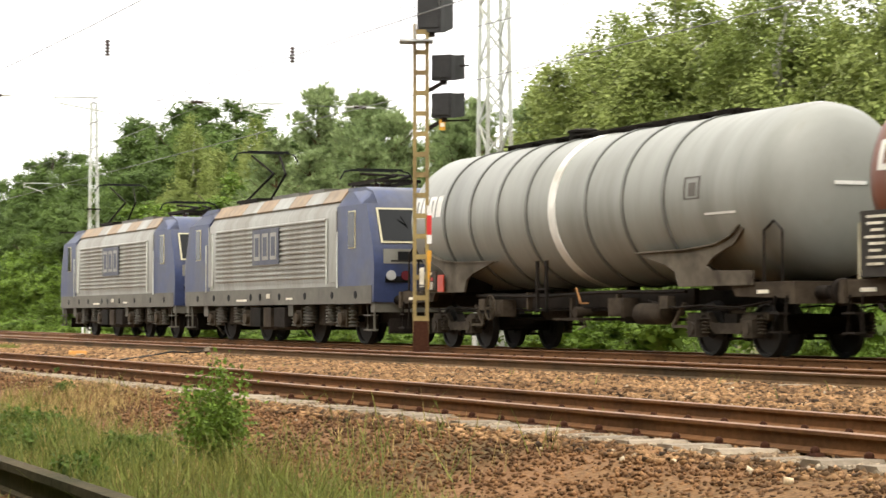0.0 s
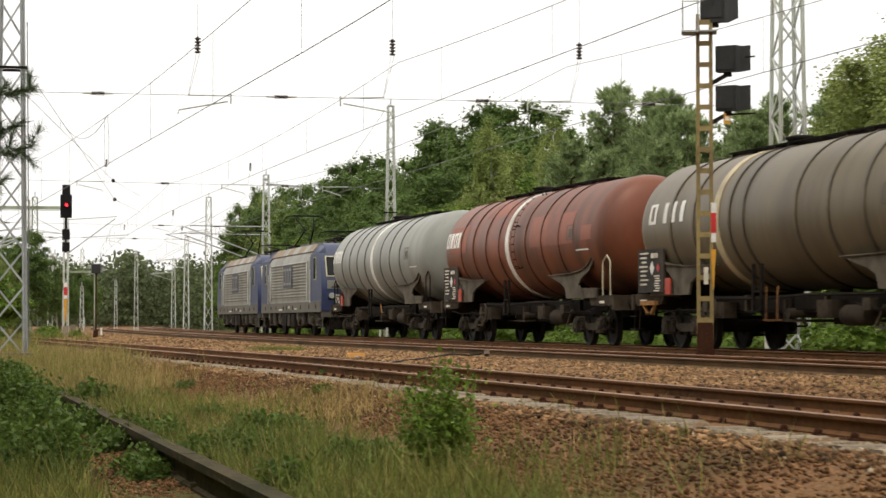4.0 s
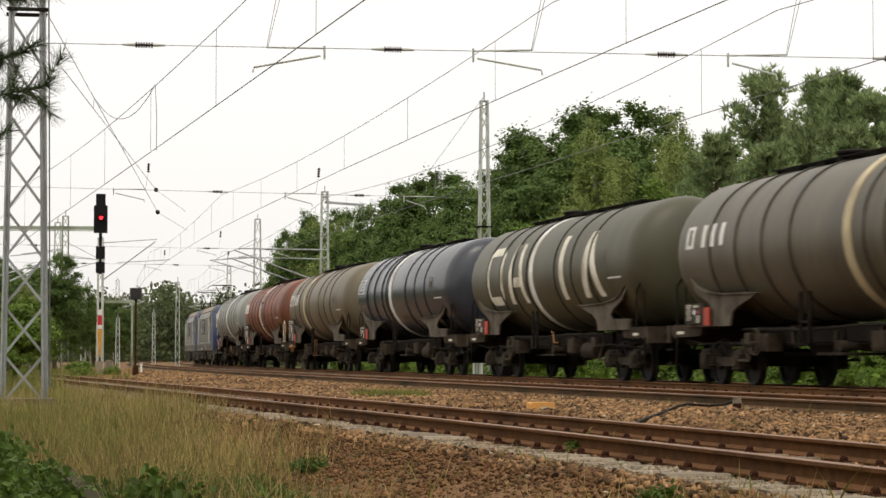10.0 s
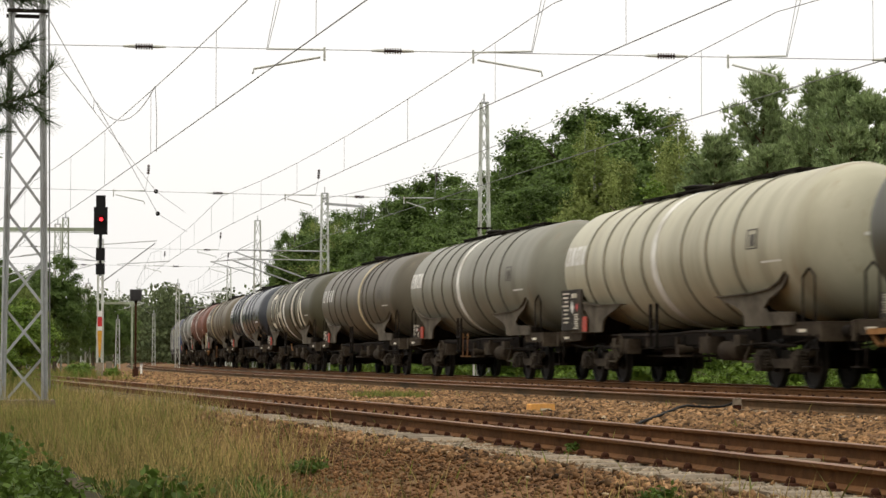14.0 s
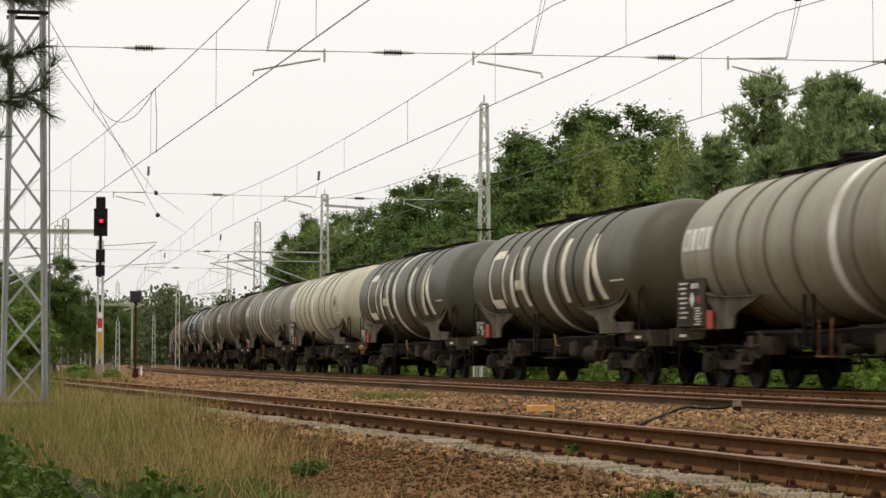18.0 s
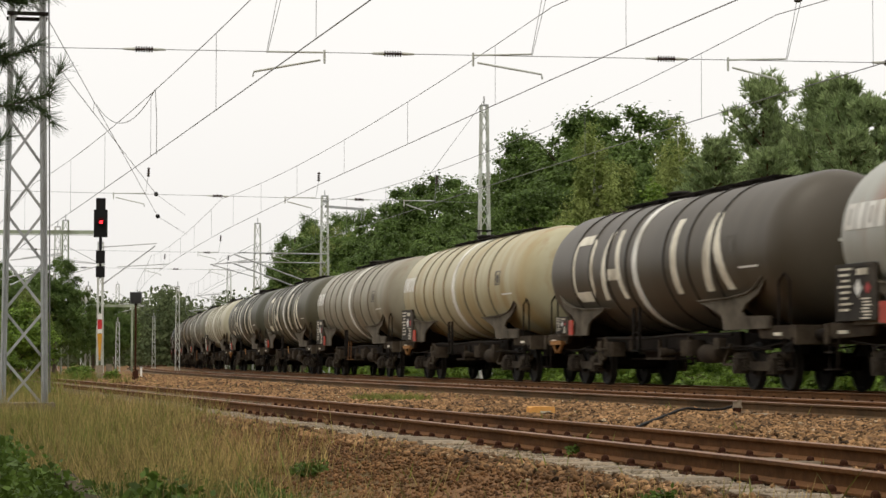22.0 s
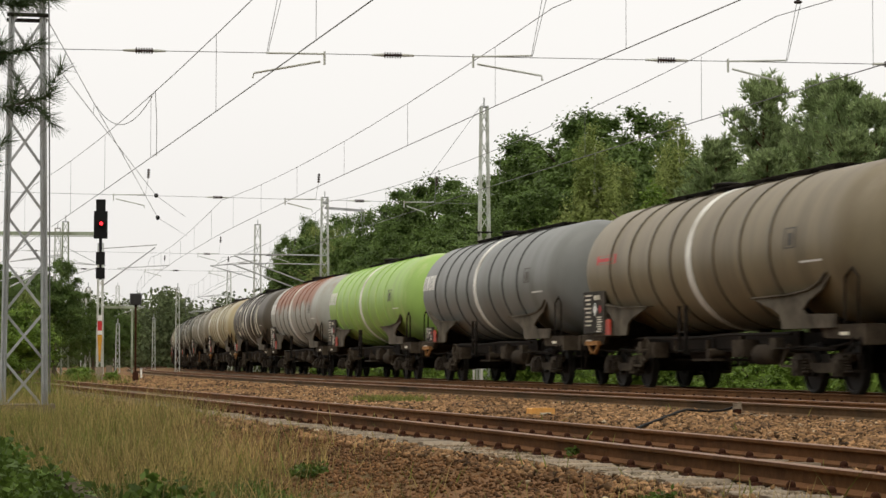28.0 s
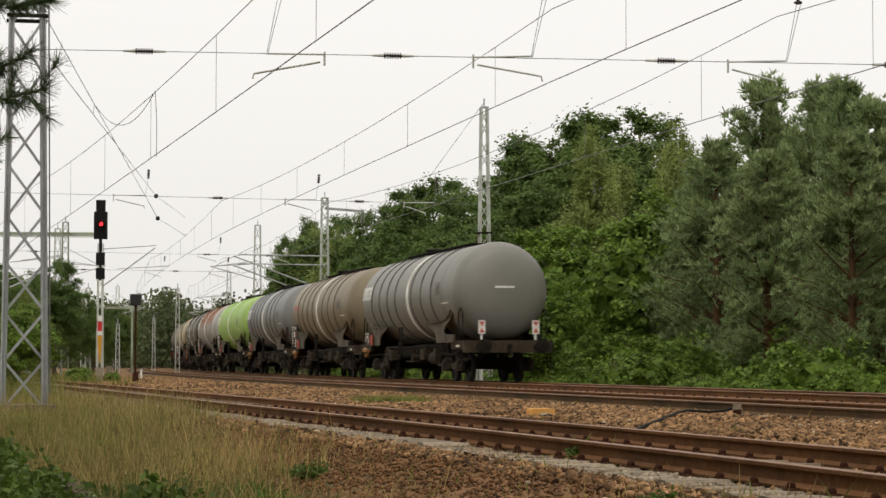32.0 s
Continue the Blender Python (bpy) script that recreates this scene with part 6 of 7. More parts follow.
def pine_tree(seed, height, rx, base=0.06, tufts=2500, blades=11, needle=0.2):
    """Whorls of boughs with tufts of needles that point outwards and up."""
    rng = np.random.RandomState(seed)
    wood = Geo()
    r = 0.016 * height + 0.03
    for k in range(6):
        wood.cyl((0.03 * math.sin(k), 0, height * k / 6.2), (0.03 * math.sin(k + 1), 0, height * (k + 1) / 6.2), r * (1 - k / 6.6), 8, r * (1 - (k + 1) / 6.6))
    spots, ways = [], []
    whorls = int(height / 0.48)
    per = max(6, tufts // (whorls * 6))
    for k in range(whorls):
        z = height * (base + (0.99 - base) * (k + rng.uniform(0, 0.6)) / whorls)
        frac = (z / height - base) / (1 - base)
        reach = rx * (1 - frac) ** 0.7 * (0.55 + 0.45 * min(1, frac * 5)) + 0.12
        for j in range(6):
            a = rng.uniform(0, 6.28)
            ln = reach * rng.uniform(0.55, 1.2)
            rise = rng.uniform(0.1, 0.75) + 0.35 * frac
            tip = np.array([math.cos(a) * ln, math.sin(a) * ln, z + ln * rise])
            start = np.array([0, 0, z])
            wood.cyl(start, tip, 0.02 + 0.012 * ln, 5, 0.008)
            for i in range(per):
                f = rng.uniform(0.3, 1.05)
                p = start + (tip - start) * f + rng.normal(0, 0.1 + 0.07 * ln * (1 - abs(f - 0.75)), 3) * np.array([1, 1, 0.85])
                spots.append(p)
                w = (tip - start) / (np.linalg.norm(tip - start) + 1e-6) * 0.7 + np.array([0, 0, 1.0]) + rng.normal(0, 0.35, 3)
                ways.append(w / np.linalg.norm(w))
    spots, ways = np.array(spots), np.array(ways)
    n = len(spots)
    c = np.repeat(spots, blades, 0)
    w = np.repeat(ways, blades, 0) + rng.normal(0, 0.55, (n * blades, 3))
    w /= np.linalg.norm(w, axis=1, keepdims=True)
    side = np.cross(w, rng.normal(size=w.shape))
    side /= np.linalg.norm(side, axis=1, keepdims=True)
    ln = needle * rng.uniform(0.7, 1.4, (len(c), 1))
    a = c + w * ln
    wide = 0.02
    crown = quads("needles", np.stack([c - side * wide, c + side * wide, a + side * wide * 0.4, a - side * wide * 0.4], 1))
    trunk = wood.mesh("trunk")
    crown.materials.append(M["pine"])
    trunk.materials.append(M["pine_bark"])
    return trunk, crown


KINDS = {
    "oak_tree": ([broadleaf(s, 10.0, 3.4, "oak", "bark", 190, 330, 0.085, 0.72, 0.08) for s in (1, 2, 3)], "dark green oak with a dense crown at the wood's edge", "tree", 10.0),
    "birch_tree": ([broadleaf(s, 10.0, 2.0, "birch", "birch_bark", 190, 260, 0.06, 0.5, 0.06, 0.55, 0.45) for s in (4, 5, 6)], "yellow-green birch with hanging twigs", "tree", 10.0),
    "young_tree": ([broadleaf(s, 5.0, 1.9, "hazel", "bark", 80, 260, 0.066, 0.43, 0.05) for s in (7, 8)], "bright green young broadleaf tree beside the track", "tree", 5.0),
    "pine_tree": ([pine_tree(s, 9.0, 2.3) for s in (9, 10, 12)], "blue-green Scots pine with an orange-brown trunk", "tree", 9.0),
    "shrub": ([broadleaf(s, 1.6, 1.0, "hazel", "bark", 34, 90, 0.055, 0.3, 0.02) for s in (13, 14)], "low leafy green shrub beside the track", "shrub", 1.6),
}


def plant(name, variant, x, y, height, turn, wide=1.0):
    shapes, label, category, full = KINDS[name]
    trunk, crown = shapes[variant % len(shapes)]
    k = height / full
    z = float(ground_height(x, y)[0]) - 0.05
    ob = thing(name, pose(x, y, z, 0, 0, turn), label, category, name.replace("_", " ") + "s along the line")
    ob.scale = (k * wide, k * wide, k)
    part("trunk", trunk, M["bark"], ob)
    part("crown" if name != "pine_tree" else "needles", crown, M["oak"], ob)
    return ob


def by_track(name, s, off, height, wide=1.0):
    x, y, h = on_train(s, -off)
    height = height * (1.13 if name in ("oak_tree", "birch_tree") else 1.0)
    plant(name, RNG.randint(0, 9), x, y, height, RNG.uniform(0, 360), wide)


# wood beyond the main track: run along it, distance behind it, height
WOOD = [
    ("pine_tree", 8.0, 11.0, 11.0, 1.00), ("pine_tree", 5.0, 8.2, 8.4, 1.20), ("pine_tree", 3.9, 11.5, 10.2, 1.00), ("pine_tree", 0.8, 11.0, 10.0, 1.00), ("pine_tree", -3.5, 10.0, 8.9, 1.10), ("pine_tree", -7.1, 7.6, 7.4, 1.20), ("pine_tree", 9.5, 9.0, 7.4, 1.15), ("pine_tree", -1.0, 7.6, 7.6, 1.20), ("pine_tree", 12.5, 8.6, 6.4, 1.20), ("pine_tree", -6.0, 12.5, 9.2, 1.00), ("pine_tree", -9.5, 13.0, 9.0, 1.00), ("pine_tree", -12.0, 9.0, 7.8, 1.10), ("pine_tree", -14.0, 14.0, 9.2, 1.00), ("pine_tree", -27.5, 14.0, 9.2, 1.00), ("pine_tree", -34.0, 14.0, 9.4, 1.00), ("pine_tree", -40.0, 13.0, 9.6, 1.00), ("pine_tree", 2.0, 14.5, 9.6, 1.00), ("pine_tree", 11.5, 13.0, 9.6, 0.90),
    ("birch_tree", 29.5, 11.5, 10.7, 0.95), ("birch_tree", 17.2, 11.0, 9.7, 0.75), ("birch_tree", 19.0, 12.2, 8.6, 0.80), ("birch_tree", -16.8, 12.0, 10.2, 1.50), ("birch_tree", -20.0, 10.5, 9.6, 1.50), ("birch_tree", -23.5, 11.5, 10.3, 1.50), ("birch_tree", -26.2, 9.8, 9.4, 1.50), ("birch_tree", -29.0, 11.3, 9.6, 1.50), ("birch_tree", -32.0, 9.6, 9.0, 1.50), ("birch_tree", -35.5, 10.5, 9.3, 1.50), ("birch_tree", -39.0, 9.5, 9.3, 1.50), ("birch_tree", -18.0, 8.6, 6.4, 1.40), ("birch_tree", -22.0, 13.5, 9.4, 1.40), ("birch_tree", -27.5, 8.4, 6.8, 1.40), ("birch_tree", -33.5, 12.5, 8.8, 1.40), ("pine_tree", -13.5, 11.5, 8.8, 1.10), ("pine_tree", -10.5, 10.0, 8.2, 1.10), ("birch_tree", 96.0, 9.5, 10.4, 1.30), ("birch_tree", 112.0, 9.0, 11.2, 1.30),
    ("oak_tree", 35.0, 15.0, 11.9, 1.00), ("oak_tree", 37.3, 14.0, 11.8, 0.95), ("oak_tree", 43.6, 14.0, 12.2, 1.00), ("oak_tree", 50.8, 14.0, 12.0, 1.00), ("oak_tree", 54.0, 12.6, 11.0, 1.00), ("oak_tree", 61.0, 12.0, 10.1, 1.00), ("oak_tree", 70.0, 12.0, 11.4, 1.00), ("oak_tree", 81.0, 12.0, 11.5, 1.00), ("oak_tree", 88.0, 10.5, 10.6, 1.00), ("oak_tree", 75.0, 10.0, 9.2, 1.00), ("oak_tree", 104.0, 9.5, 11.4, 1.00), ("oak_tree", 120.0, 9.0, 12.0, 0.70), ("oak_tree", 136.0, 9.0, 11.6, 0.60), ("oak_tree", 27.0, 17.0, 9.6, 1.00), ("oak_tree", 22.0, 17.5, 9.0, 1.00), ("oak_tree", 15.0, 18.5, 8.6, 1.10), ("oak_tree", 38.0, 9.5, 8.2, 1.00), ("oak_tree", 32.0, 9.5, 8.0, 1.00), ("oak_tree", 46.0, 9.5, 8.6, 1.00), ("oak_tree", 64.0, 9.0, 8.0, 1.00),
    ("young_tree", 18.7, 7.0, 6.6, 1.15), ("young_tree", 12.6, 8.0, 7.6, 1.00), ("young_tree", 23.5, 7.6, 7.2, 1.10), ("young_tree", 28.0, 7.2, 6.4, 1.10), ("young_tree", 15.6, 5.6, 4.4, 1.10), ("young_tree", 16.6, 6.3, 3.4, 1.20), ("young_tree", 11.0, 5.6, 2.6, 1.10), ("young_tree", 46.0, 8.0, 6.0, 1.20), ("young_tree", 53.0, 8.0, 6.4, 1.20), ("young_tree", 62.0, 8.5, 6.8, 1.20), ("young_tree", 70.0, 8.0, 7.0, 1.20), ("young_tree", 78.0, 7.5, 7.0, 1.30), ("young_tree", 92.0, 7.0, 6.6, 1.30), ("young_tree", 112.0, 7.0, 7.0, 1.00), ("young_tree", 34.0, 7.2, 5.6, 1.20), ("young_tree", -25.0, 6.5, 3.6, 1.30), ("young_tree", -30.0, 6.5, 3.4, 1.30), ("young_tree", -20.5, 6.6, 3.4, 1.20), ("young_tree", 1.5, 6.0, 2.2, 1.20),
]
for name, s, off, height, wide in WOOD:
    by_track(name, s, off, height, wide)
for s in np.arange(-46, 70, 2.3):
    by_track("shrub", s + RNG.uniform(-0.8, 0.8), 4.6 + RNG.uniform(-0.2, 1.0), RNG.uniform(0.8, 1.7), RNG.uniform(0.9, 1.5))
for s in np.arange(-45, 30, 4.0):
    by_track("shrub", s, 6.2 + RNG.uniform(-0.3, 1.0), RNG.uniform(1.6, 2.6), RNG.uniform(0.9, 1.2))

for s in np.arange(-60, 60, 3.4):
    by_track("young_tree", s, 19.0 + RNG.uniform(-1.5, 3.0), RNG.uniform(4.6, 6.4), 1.4)

# shrubs and trees on the siding's side
for name, x, y, height, wide in (
    ("young_tree", -15.5, 66, 4.2, 1.2), ("young_tree", -13.8, 58, 2.6, 1.3), ("young_tree", -12.6, 60.0, 2.4, 1.2), ("young_tree", -17.5, 74, 4.4, 1.3), ("young_tree", -19.5, 84, 5.0, 1.3), ("young_tree", -16.5, 85, 3.4, 1.3),
    ("oak_tree", -25.0, 112, 7.6, 1.0), ("oak_tree", -21.0, 118, 6.4, 1.0), ("oak_tree", -30.0, 140, 8.0, 1.0), ("oak_tree", -24.0, 150, 4.8, 0.9), ("oak_tree", -34.0, 165, 8.4, 1.1), ("oak_tree", -28.5, 190, 5.8, 1.1), ("oak_tree", -38.0, 200, 9.4, 1.1), ("birch_tree", -28.0, 128, 7.6, 1.2), ("oak_tree", -45, 225, 9.8, 1.2),
    ("young_tree", -12.2, 47.5, 2.2, 1.2), ("young_tree", -11.2, 50.5, 1.6, 1.3), ("shrub", -13.4, 81, 0.5, 1.2), ("shrub", -12.4, 82, 0.5, 1.2), ("shrub", -15, 90, 0.7, 1.6), ("young_tree", -19.4, 98, 3.4, 1.2), ("birch_tree", -20.5, 108, 4.6, 1.3), ("young_tree", -22.6, 104, 3.8, 1.4)):
    plant(name, RNG.randint(0, 9), x, y, height, RNG.uniform(0, 360), wide)

# far wood round the bend
fw = np.random.RandomState(5)
cloud_pts, cloud_size = [], []
for k in range(300):
    ang = radians(fw.uniform(-15, 4))
    dist = fw.uniform(290, 430)
    x, y, hgt = math.sin(ang) * dist, math.cos(ang) * dist, fw.uniform(7.5, 11.5)
    m = 1000
    p = fw.normal(size=(m, 3)) * (1.8, 1.8, hgt * 0.27) + (x, y, hgt * 0.46)
    p[:, :2] = (p[:, :2] - (x, y)) * np.clip(1.5 - p[:, 2:3] / hgt, 0.25, 1.3) + (x, y)
    p = p[p[:, 2] < hgt * fw.uniform(0.95, 1.15)]
    cloud_pts.append(p)
    cloud_size.append(fw.uniform(0.3, 0.6, len(p)))
cloud_pts, cloud_size = np.concatenate(cloud_pts), np.concatenate(cloud_size)
far_mesh = quads("far_wood", leaf_cards(cloud_pts, cloud_size, fw, long=1.2))
far_mesh.materials.append(M["wood_far"])
tagged(new("far_wood", far_mesh), "distant mixed wood round the bend of the line", "wood", kind="stuff")


# leaf screens added out of view: they close the place and cut low sky light
rw = np.random.RandomState(9)
ang = np.radians(rw.uniform(38, 322, 26000))
dist = 34 + 10 * rw.uniform(0, 1, 26000) + 3 * np.sin(9 * ang)
rear_pts = np.stack([np.sin(ang) * dist, np.cos(ang) * dist - 2, rw.uniform(-1, 1, 26000) ** 1 * 6 + 5.2 + np.sin(23 * ang)], -1)
keep = np.concatenate([np.abs(beside(TRAIN_LINE, a, b)[0] - 4) > 9 for a, b in zip(np.array_split(rear_pts[:, 0], 12), np.array_split(rear_pts[:, 1], 12))])
rear_pts = rear_pts[keep]
# an added side screen that blocks low sky from the tanks' lower halves
side_s, side_o = rw.uniform(-52, 12, 15000), rw.uniform(12.5, 21, 15000)
side_x, side_y, side_h = (np.interp(side_s, RUN, a) for a in FRONT_LINE)
side_pts = np.stack([side_x - np.cos(side_h) * side_o, side_y - np.sin(side_h) * side_o, rw.uniform(0, 14, 15000) + 1.5 * np.sin(0.7 * side_s)], -1)
rear_pts = np.concatenate([rear_pts, side_pts])
rear_mesh = quads("rear_wood", leaf_cards(rear_pts, rw.uniform(0.7, 1.3, len(rear_pts)), rw))
rear_mesh.materials.append(M["oak"])
tagged(new("rear_wood", rear_mesh), "unseen leaf screen added behind the path to close the place and cut low sky light", "wood", kind="stuff")


# ---- ground cover ----
def blades_mesh(name, x, y, z, height, width, lean, rng):
    n = len(x)
    a = rng.uniform(0, 6.28, n)
    d = np.stack([np.cos(a), np.sin(a), np.zeros(n)], -1)
    tip = np.stack([x, y, z + height], -1) + rng.normal(0, 1, (n, 3)) * (lean * height)[:, None] * (1, 1, 0.1)
    foot = np.stack([x, y, z], -1)
    mid = foot * 0.45 + tip * 0.55 + np.array([0, 0, 1.0]) * (0.08 * height)[:, None]
    w = d * width[:, None]
    v = np.stack([foot - w, foot + w, mid + w * 0.7, mid - w * 0.7], 1)
    v2 = np.stack([mid - w * 0.7, mid + w * 0.7, tip + w * 0.12, tip - w * 0.12], 1)
    return quads(name, np.concatenate([v, v2]))


def scatter(n, s0, s1, o0, o1, rng, keep=None, place=None):
    """Places beside the siding: run and distance towards the camera."""
    s = rng.uniform(s0, s1, n)
    o = rng.uniform(o0, o1, n)
    x = np.interp(s, RUN, FRONT_LINE[0])
    y = np.interp(s, RUN, FRONT_LINE[1])
    h = np.interp(s, RUN, FRONT_LINE[2])
    x, y = x - np.cos(h) * o, y - np.sin(h) * o
    if keep is not None:
        k = keep(s, o, x, y)
        x, y = x[k], y[k]
    z = np.concatenate([ground_height(a, b) for a, b in zip(np.array_split(x, 12), np.array_split(y, 12))])
    return x, y, z


gr = np.random.RandomState(21)
barrier = lambda x, y: (x + 1.04 + 0.2277 * (y - 9.2) < -0.75) | (x + 1.04 + 0.2277 * (y - 9.2) > 0.12) | (y > 20)
tall = lambda s, o, x, y: barrier(x, y) & (o + 1.2 * wobble(x, y, 0.5, 8) > 4.0 - 1.9 * smooth(16, 34, y) - 1.0 * smooth(16, 11, y) + gr.normal(0, 0.5, len(x)))
x, y, z = scatter(95000, -15, 46, 1.2, 9.5, gr, lambda s, o, x, y: tall(s, o, x, y) & (gr.uniform(size=len(x)) < 0.35 + 0.65 * smooth(12, 19, y)))
h = gr.uniform(0.2, 0.62, len(x)) * (1 - 0.4 * smooth(24, 42, y)) * (0.75 + 0.45 * wobble(x, y, 1.0, 31)) * (1 - 0.5 * smooth(17, 11, y))
g1 = blades_mesh("dry_grass", x, y, z, h, gr.uniform(0.003, 0.006, len(x)), np.full(len(x), 0.3), gr)
g1.materials.append(M["grass"])
tagged(new("dry_grass", g1), "tall dry straw-coloured grass on the verge", "grass", kind="stuff")
x, y, z = scatter(90000, -16, 60, 1.2, 11, gr, lambda s, o, x, y: tall(s, o - 0.3, x, y) & (wobble(x, y, 0.7, 12) > -0.35))
g2 = blades_mesh("green_grass", x, y, z, gr.uniform(0.1, 0.42, len(x)), gr.uniform(0.004, 0.008, len(x)), np.full(len(x), 0.45), gr)
g2.materials.append(M["green_grass"])
tagged(new("green_grass", g2), "short green grass among the dry stalks", "grass", kind="stuff")
x, y, z = scatter(9000, -12, 50, -6.5, 2.6, gr, lambda s, o, x, y: (wobble(x, y, 0.9, 44) > 0.62) | ((o > 1.2) & (wobble(x, y, 1.3, 45) > 0.45)))
g3 = blades_mesh("track_weeds", x, y, z, gr.uniform(0.04, 0.16, len(x)), gr.uniform(0.004, 0.009, len(x)), np.full(len(x), 0.6), gr)
g3.materials.append(M["green_grass"])
tagged(new("track_weeds", g3), "sparse green weeds in the ballast", "weeds", kind="stuff")


x, y, z = scatter(7000, -15, 44, 1.2, 9.5, gr, lambda s, o, x, y: tall(s, o, x, y) & (gr.uniform(size=len(x)) < 0.3 + 0.7 * smooth(12, 19, y)))
g4 = blades_mesh("grass_stalks", x, y, z, gr.uniform(0.4, 0.85, len(x)) * (1 - 0.45 * smooth(17, 11, y)), gr.uniform(0.002, 0.0042, len(x)), np.full(len(x), 0.22), gr)
g4.materials.append(M["grass"])
tagged(new("grass_stalks", g4), "tall pale seeding grass stalks on the verge", "grass", kind="stuff")


x, y, z = scatter(26000, -6, 22, 1.6, 6.5, gr, lambda s, o, x, y: barrier(x, y) & tall(s, o + 1.3 * gr.uniform(size=len(x)), x, y) & (wobble(x, y, 1.1, 52) > -0.3))
g10 = blades_mesh("thin_grass", x, y, z, gr.uniform(0.06, 0.28, len(x)), gr.uniform(0.003, 0.006, len(x)), np.full(len(x), 0.45), gr)
g10.materials.append(M["grass"])
tagged(new("thin_grass", g10), "thin short dry grass at the edge of the earth verge", "grass", kind="stuff")
x, y, z = scatter(36000, -24, 3, 3.2, 9.5, gr, lambda s, o, x, y: barrier(x, y) & (o + 0.7 * wobble(x, y, 0.9, 23) > 3.0))
g7 = blades_mesh("verge_grass", x, y, z, gr.uniform(0.06, 0.26, len(x)), gr.uniform(0.003, 0.007, len(x)), np.full(len(x), 0.5), gr)
g7.materials.append(M["green_grass"])
tagged(new("verge_grass", g7), "short green grass on the near verge", "grass", kind="stuff")
x, y, z = scatter(30000, 46, 150, 1.9, 22, gr, lambda s, o, x, y: wobble(x, y, 0.4, 17) > -0.5)
g5 = blades_mesh("meadow_grass", x, y, z, gr.uniform(0.2, 0.6, len(x)), gr.uniform(0.012, 0.03, len(x)), np.full(len(x), 0.4), gr)
g5.materials.append(M["green_grass"])
tagged(new("meadow_grass", g5), "rough green grass beyond the signal", "grass", kind="stuff")


x, y, z = scatter(12000, 44, 82, 1.4, 9.0, gr, lambda s, o, x, y: wobble(x, y, 0.5, 27) > -0.45)
g8 = blades_mesh("signal_grass", x, y, z, gr.uniform(0.15, 0.5, len(x)), gr.uniform(0.008, 0.018, len(x)), np.full(len(x), 0.4), gr)
g8.materials.append(M["green_grass"])
tagged(new("signal_grass", g8), "fresh green grass round the foot of the signal", "grass", kind="stuff")
a8, r8 = gr.uniform(0, 6.28, 900), gr.uniform(0, 1, 900) ** 0.6
x, y = -1.0 + 0.75 * r8 * np.cos(a8) - 0.2 * r8 * np.sin(a8), 41.0 + 1.6 * r8 * np.sin(a8)
g9 = blades_mesh("grass_tuft", x, y, ground_height(x, y), gr.uniform(0.05, 0.16, 900), gr.uniform(0.005, 0.011, 900), np.full(900, 0.5), gr)
g9.materials.append(M["green_grass"])
tagged(new("grass_tuft", g9), "low green grass tuft in the ballast between the tracks", "grass", kind="stuff")
x, y, z = scatter(9000, 60, 118, -2.6, 2.2, gr, lambda s, o, x, y: wobble(x, y, 0.3, 19) > -0.15)
g6 = blades_mesh("siding_grass", x, y, z, gr.uniform(0.1, 0.4, len(x)), gr.uniform(0.01, 0.022, len(x)), np.full(len(x), 0.4), gr)
g6.materials.append(M["green_grass"])
tagged(new("siding_grass", g6), "green grass growing over the far siding", "grass", kind="stuff")


def weed_clump(name, x, y, height, r, seed, label, mat="weed", n=60, leaf=0.06, stems=14):
    rng = np.random.RandomState(seed)
    z = float(ground_height(x, y)[0])
    top = thing(name, pose(x, y, z), label, "weed", "weeds on the verge")
    st = Geo()
    pts = []
    for k in range(stems):
        a, rr = rng.uniform(0, 6.28), r * rng.uniform(0.1, 1.0)
        tip = Vector((math.cos(a) * rr, math.sin(a) * rr, height * rng.uniform(0.55, 1.05) * (1 - 0.35 * rr / r)))
        foot = tip * 0.25
        foot.z = 0
        st.cyl(foot, tip, 0.006, 4, 0.003)
        for i in range(n):
            f = rng.uniform(0.2, 1.0) ** 0.8
            pts.append(np.array(foot.lerp(tip, f)) + rng.normal(0, 0.05 + 0.05 * (1 - f), 3) * (r / 0.4))
    tagged(part("stem", st, M["green_grass"], top), kind="stuff")
    pts = np.array(pts)
    pts = pts[pts[:, 2] > 0.01]
    me = quads("leaves", leaf_cards(pts, leaf * rng.uniform(0.6, 1.4, len(pts)), rng, flat=0.3))
    me.materials.append(M[mat])
    part("leaves", me, M[mat], top)
    return top


weed_clump("weed_bush", 2.75, 1.3, 0.98, 0.42, 3, "leafy green weed bush on the earth verge", mat="hazel", n=120, leaf=0.028, stems=26)
weed_clump("weed_bush", 1.3, 13.2, 0.13, 0.14, 4, "small green weed on the earth verge", n=50, leaf=0.025)
weed_clump("bramble", -1.9, 14.6, 0.4, 0.4, 95, "leafy green brambles that grow over the barrier", n=60, leaf=0.045, stems=20)
weed_clump("weed_bush", 1.2, 18.7, 0.15, 0.16, 5, "low green weed on the earth verge", n=70, leaf=0.026)
weed_clump("weed_bush", -1.5, 17.0, 0.13, 0.3, 6, "low green weed among dry grass", n=70, leaf=0.026)
weed_clump("weed_bush", -1.25, 20.5, 0.12, 0.2, 7, "low green weed among dry grass", n=50, leaf=0.026)
bb = np.random.RandomState(8)
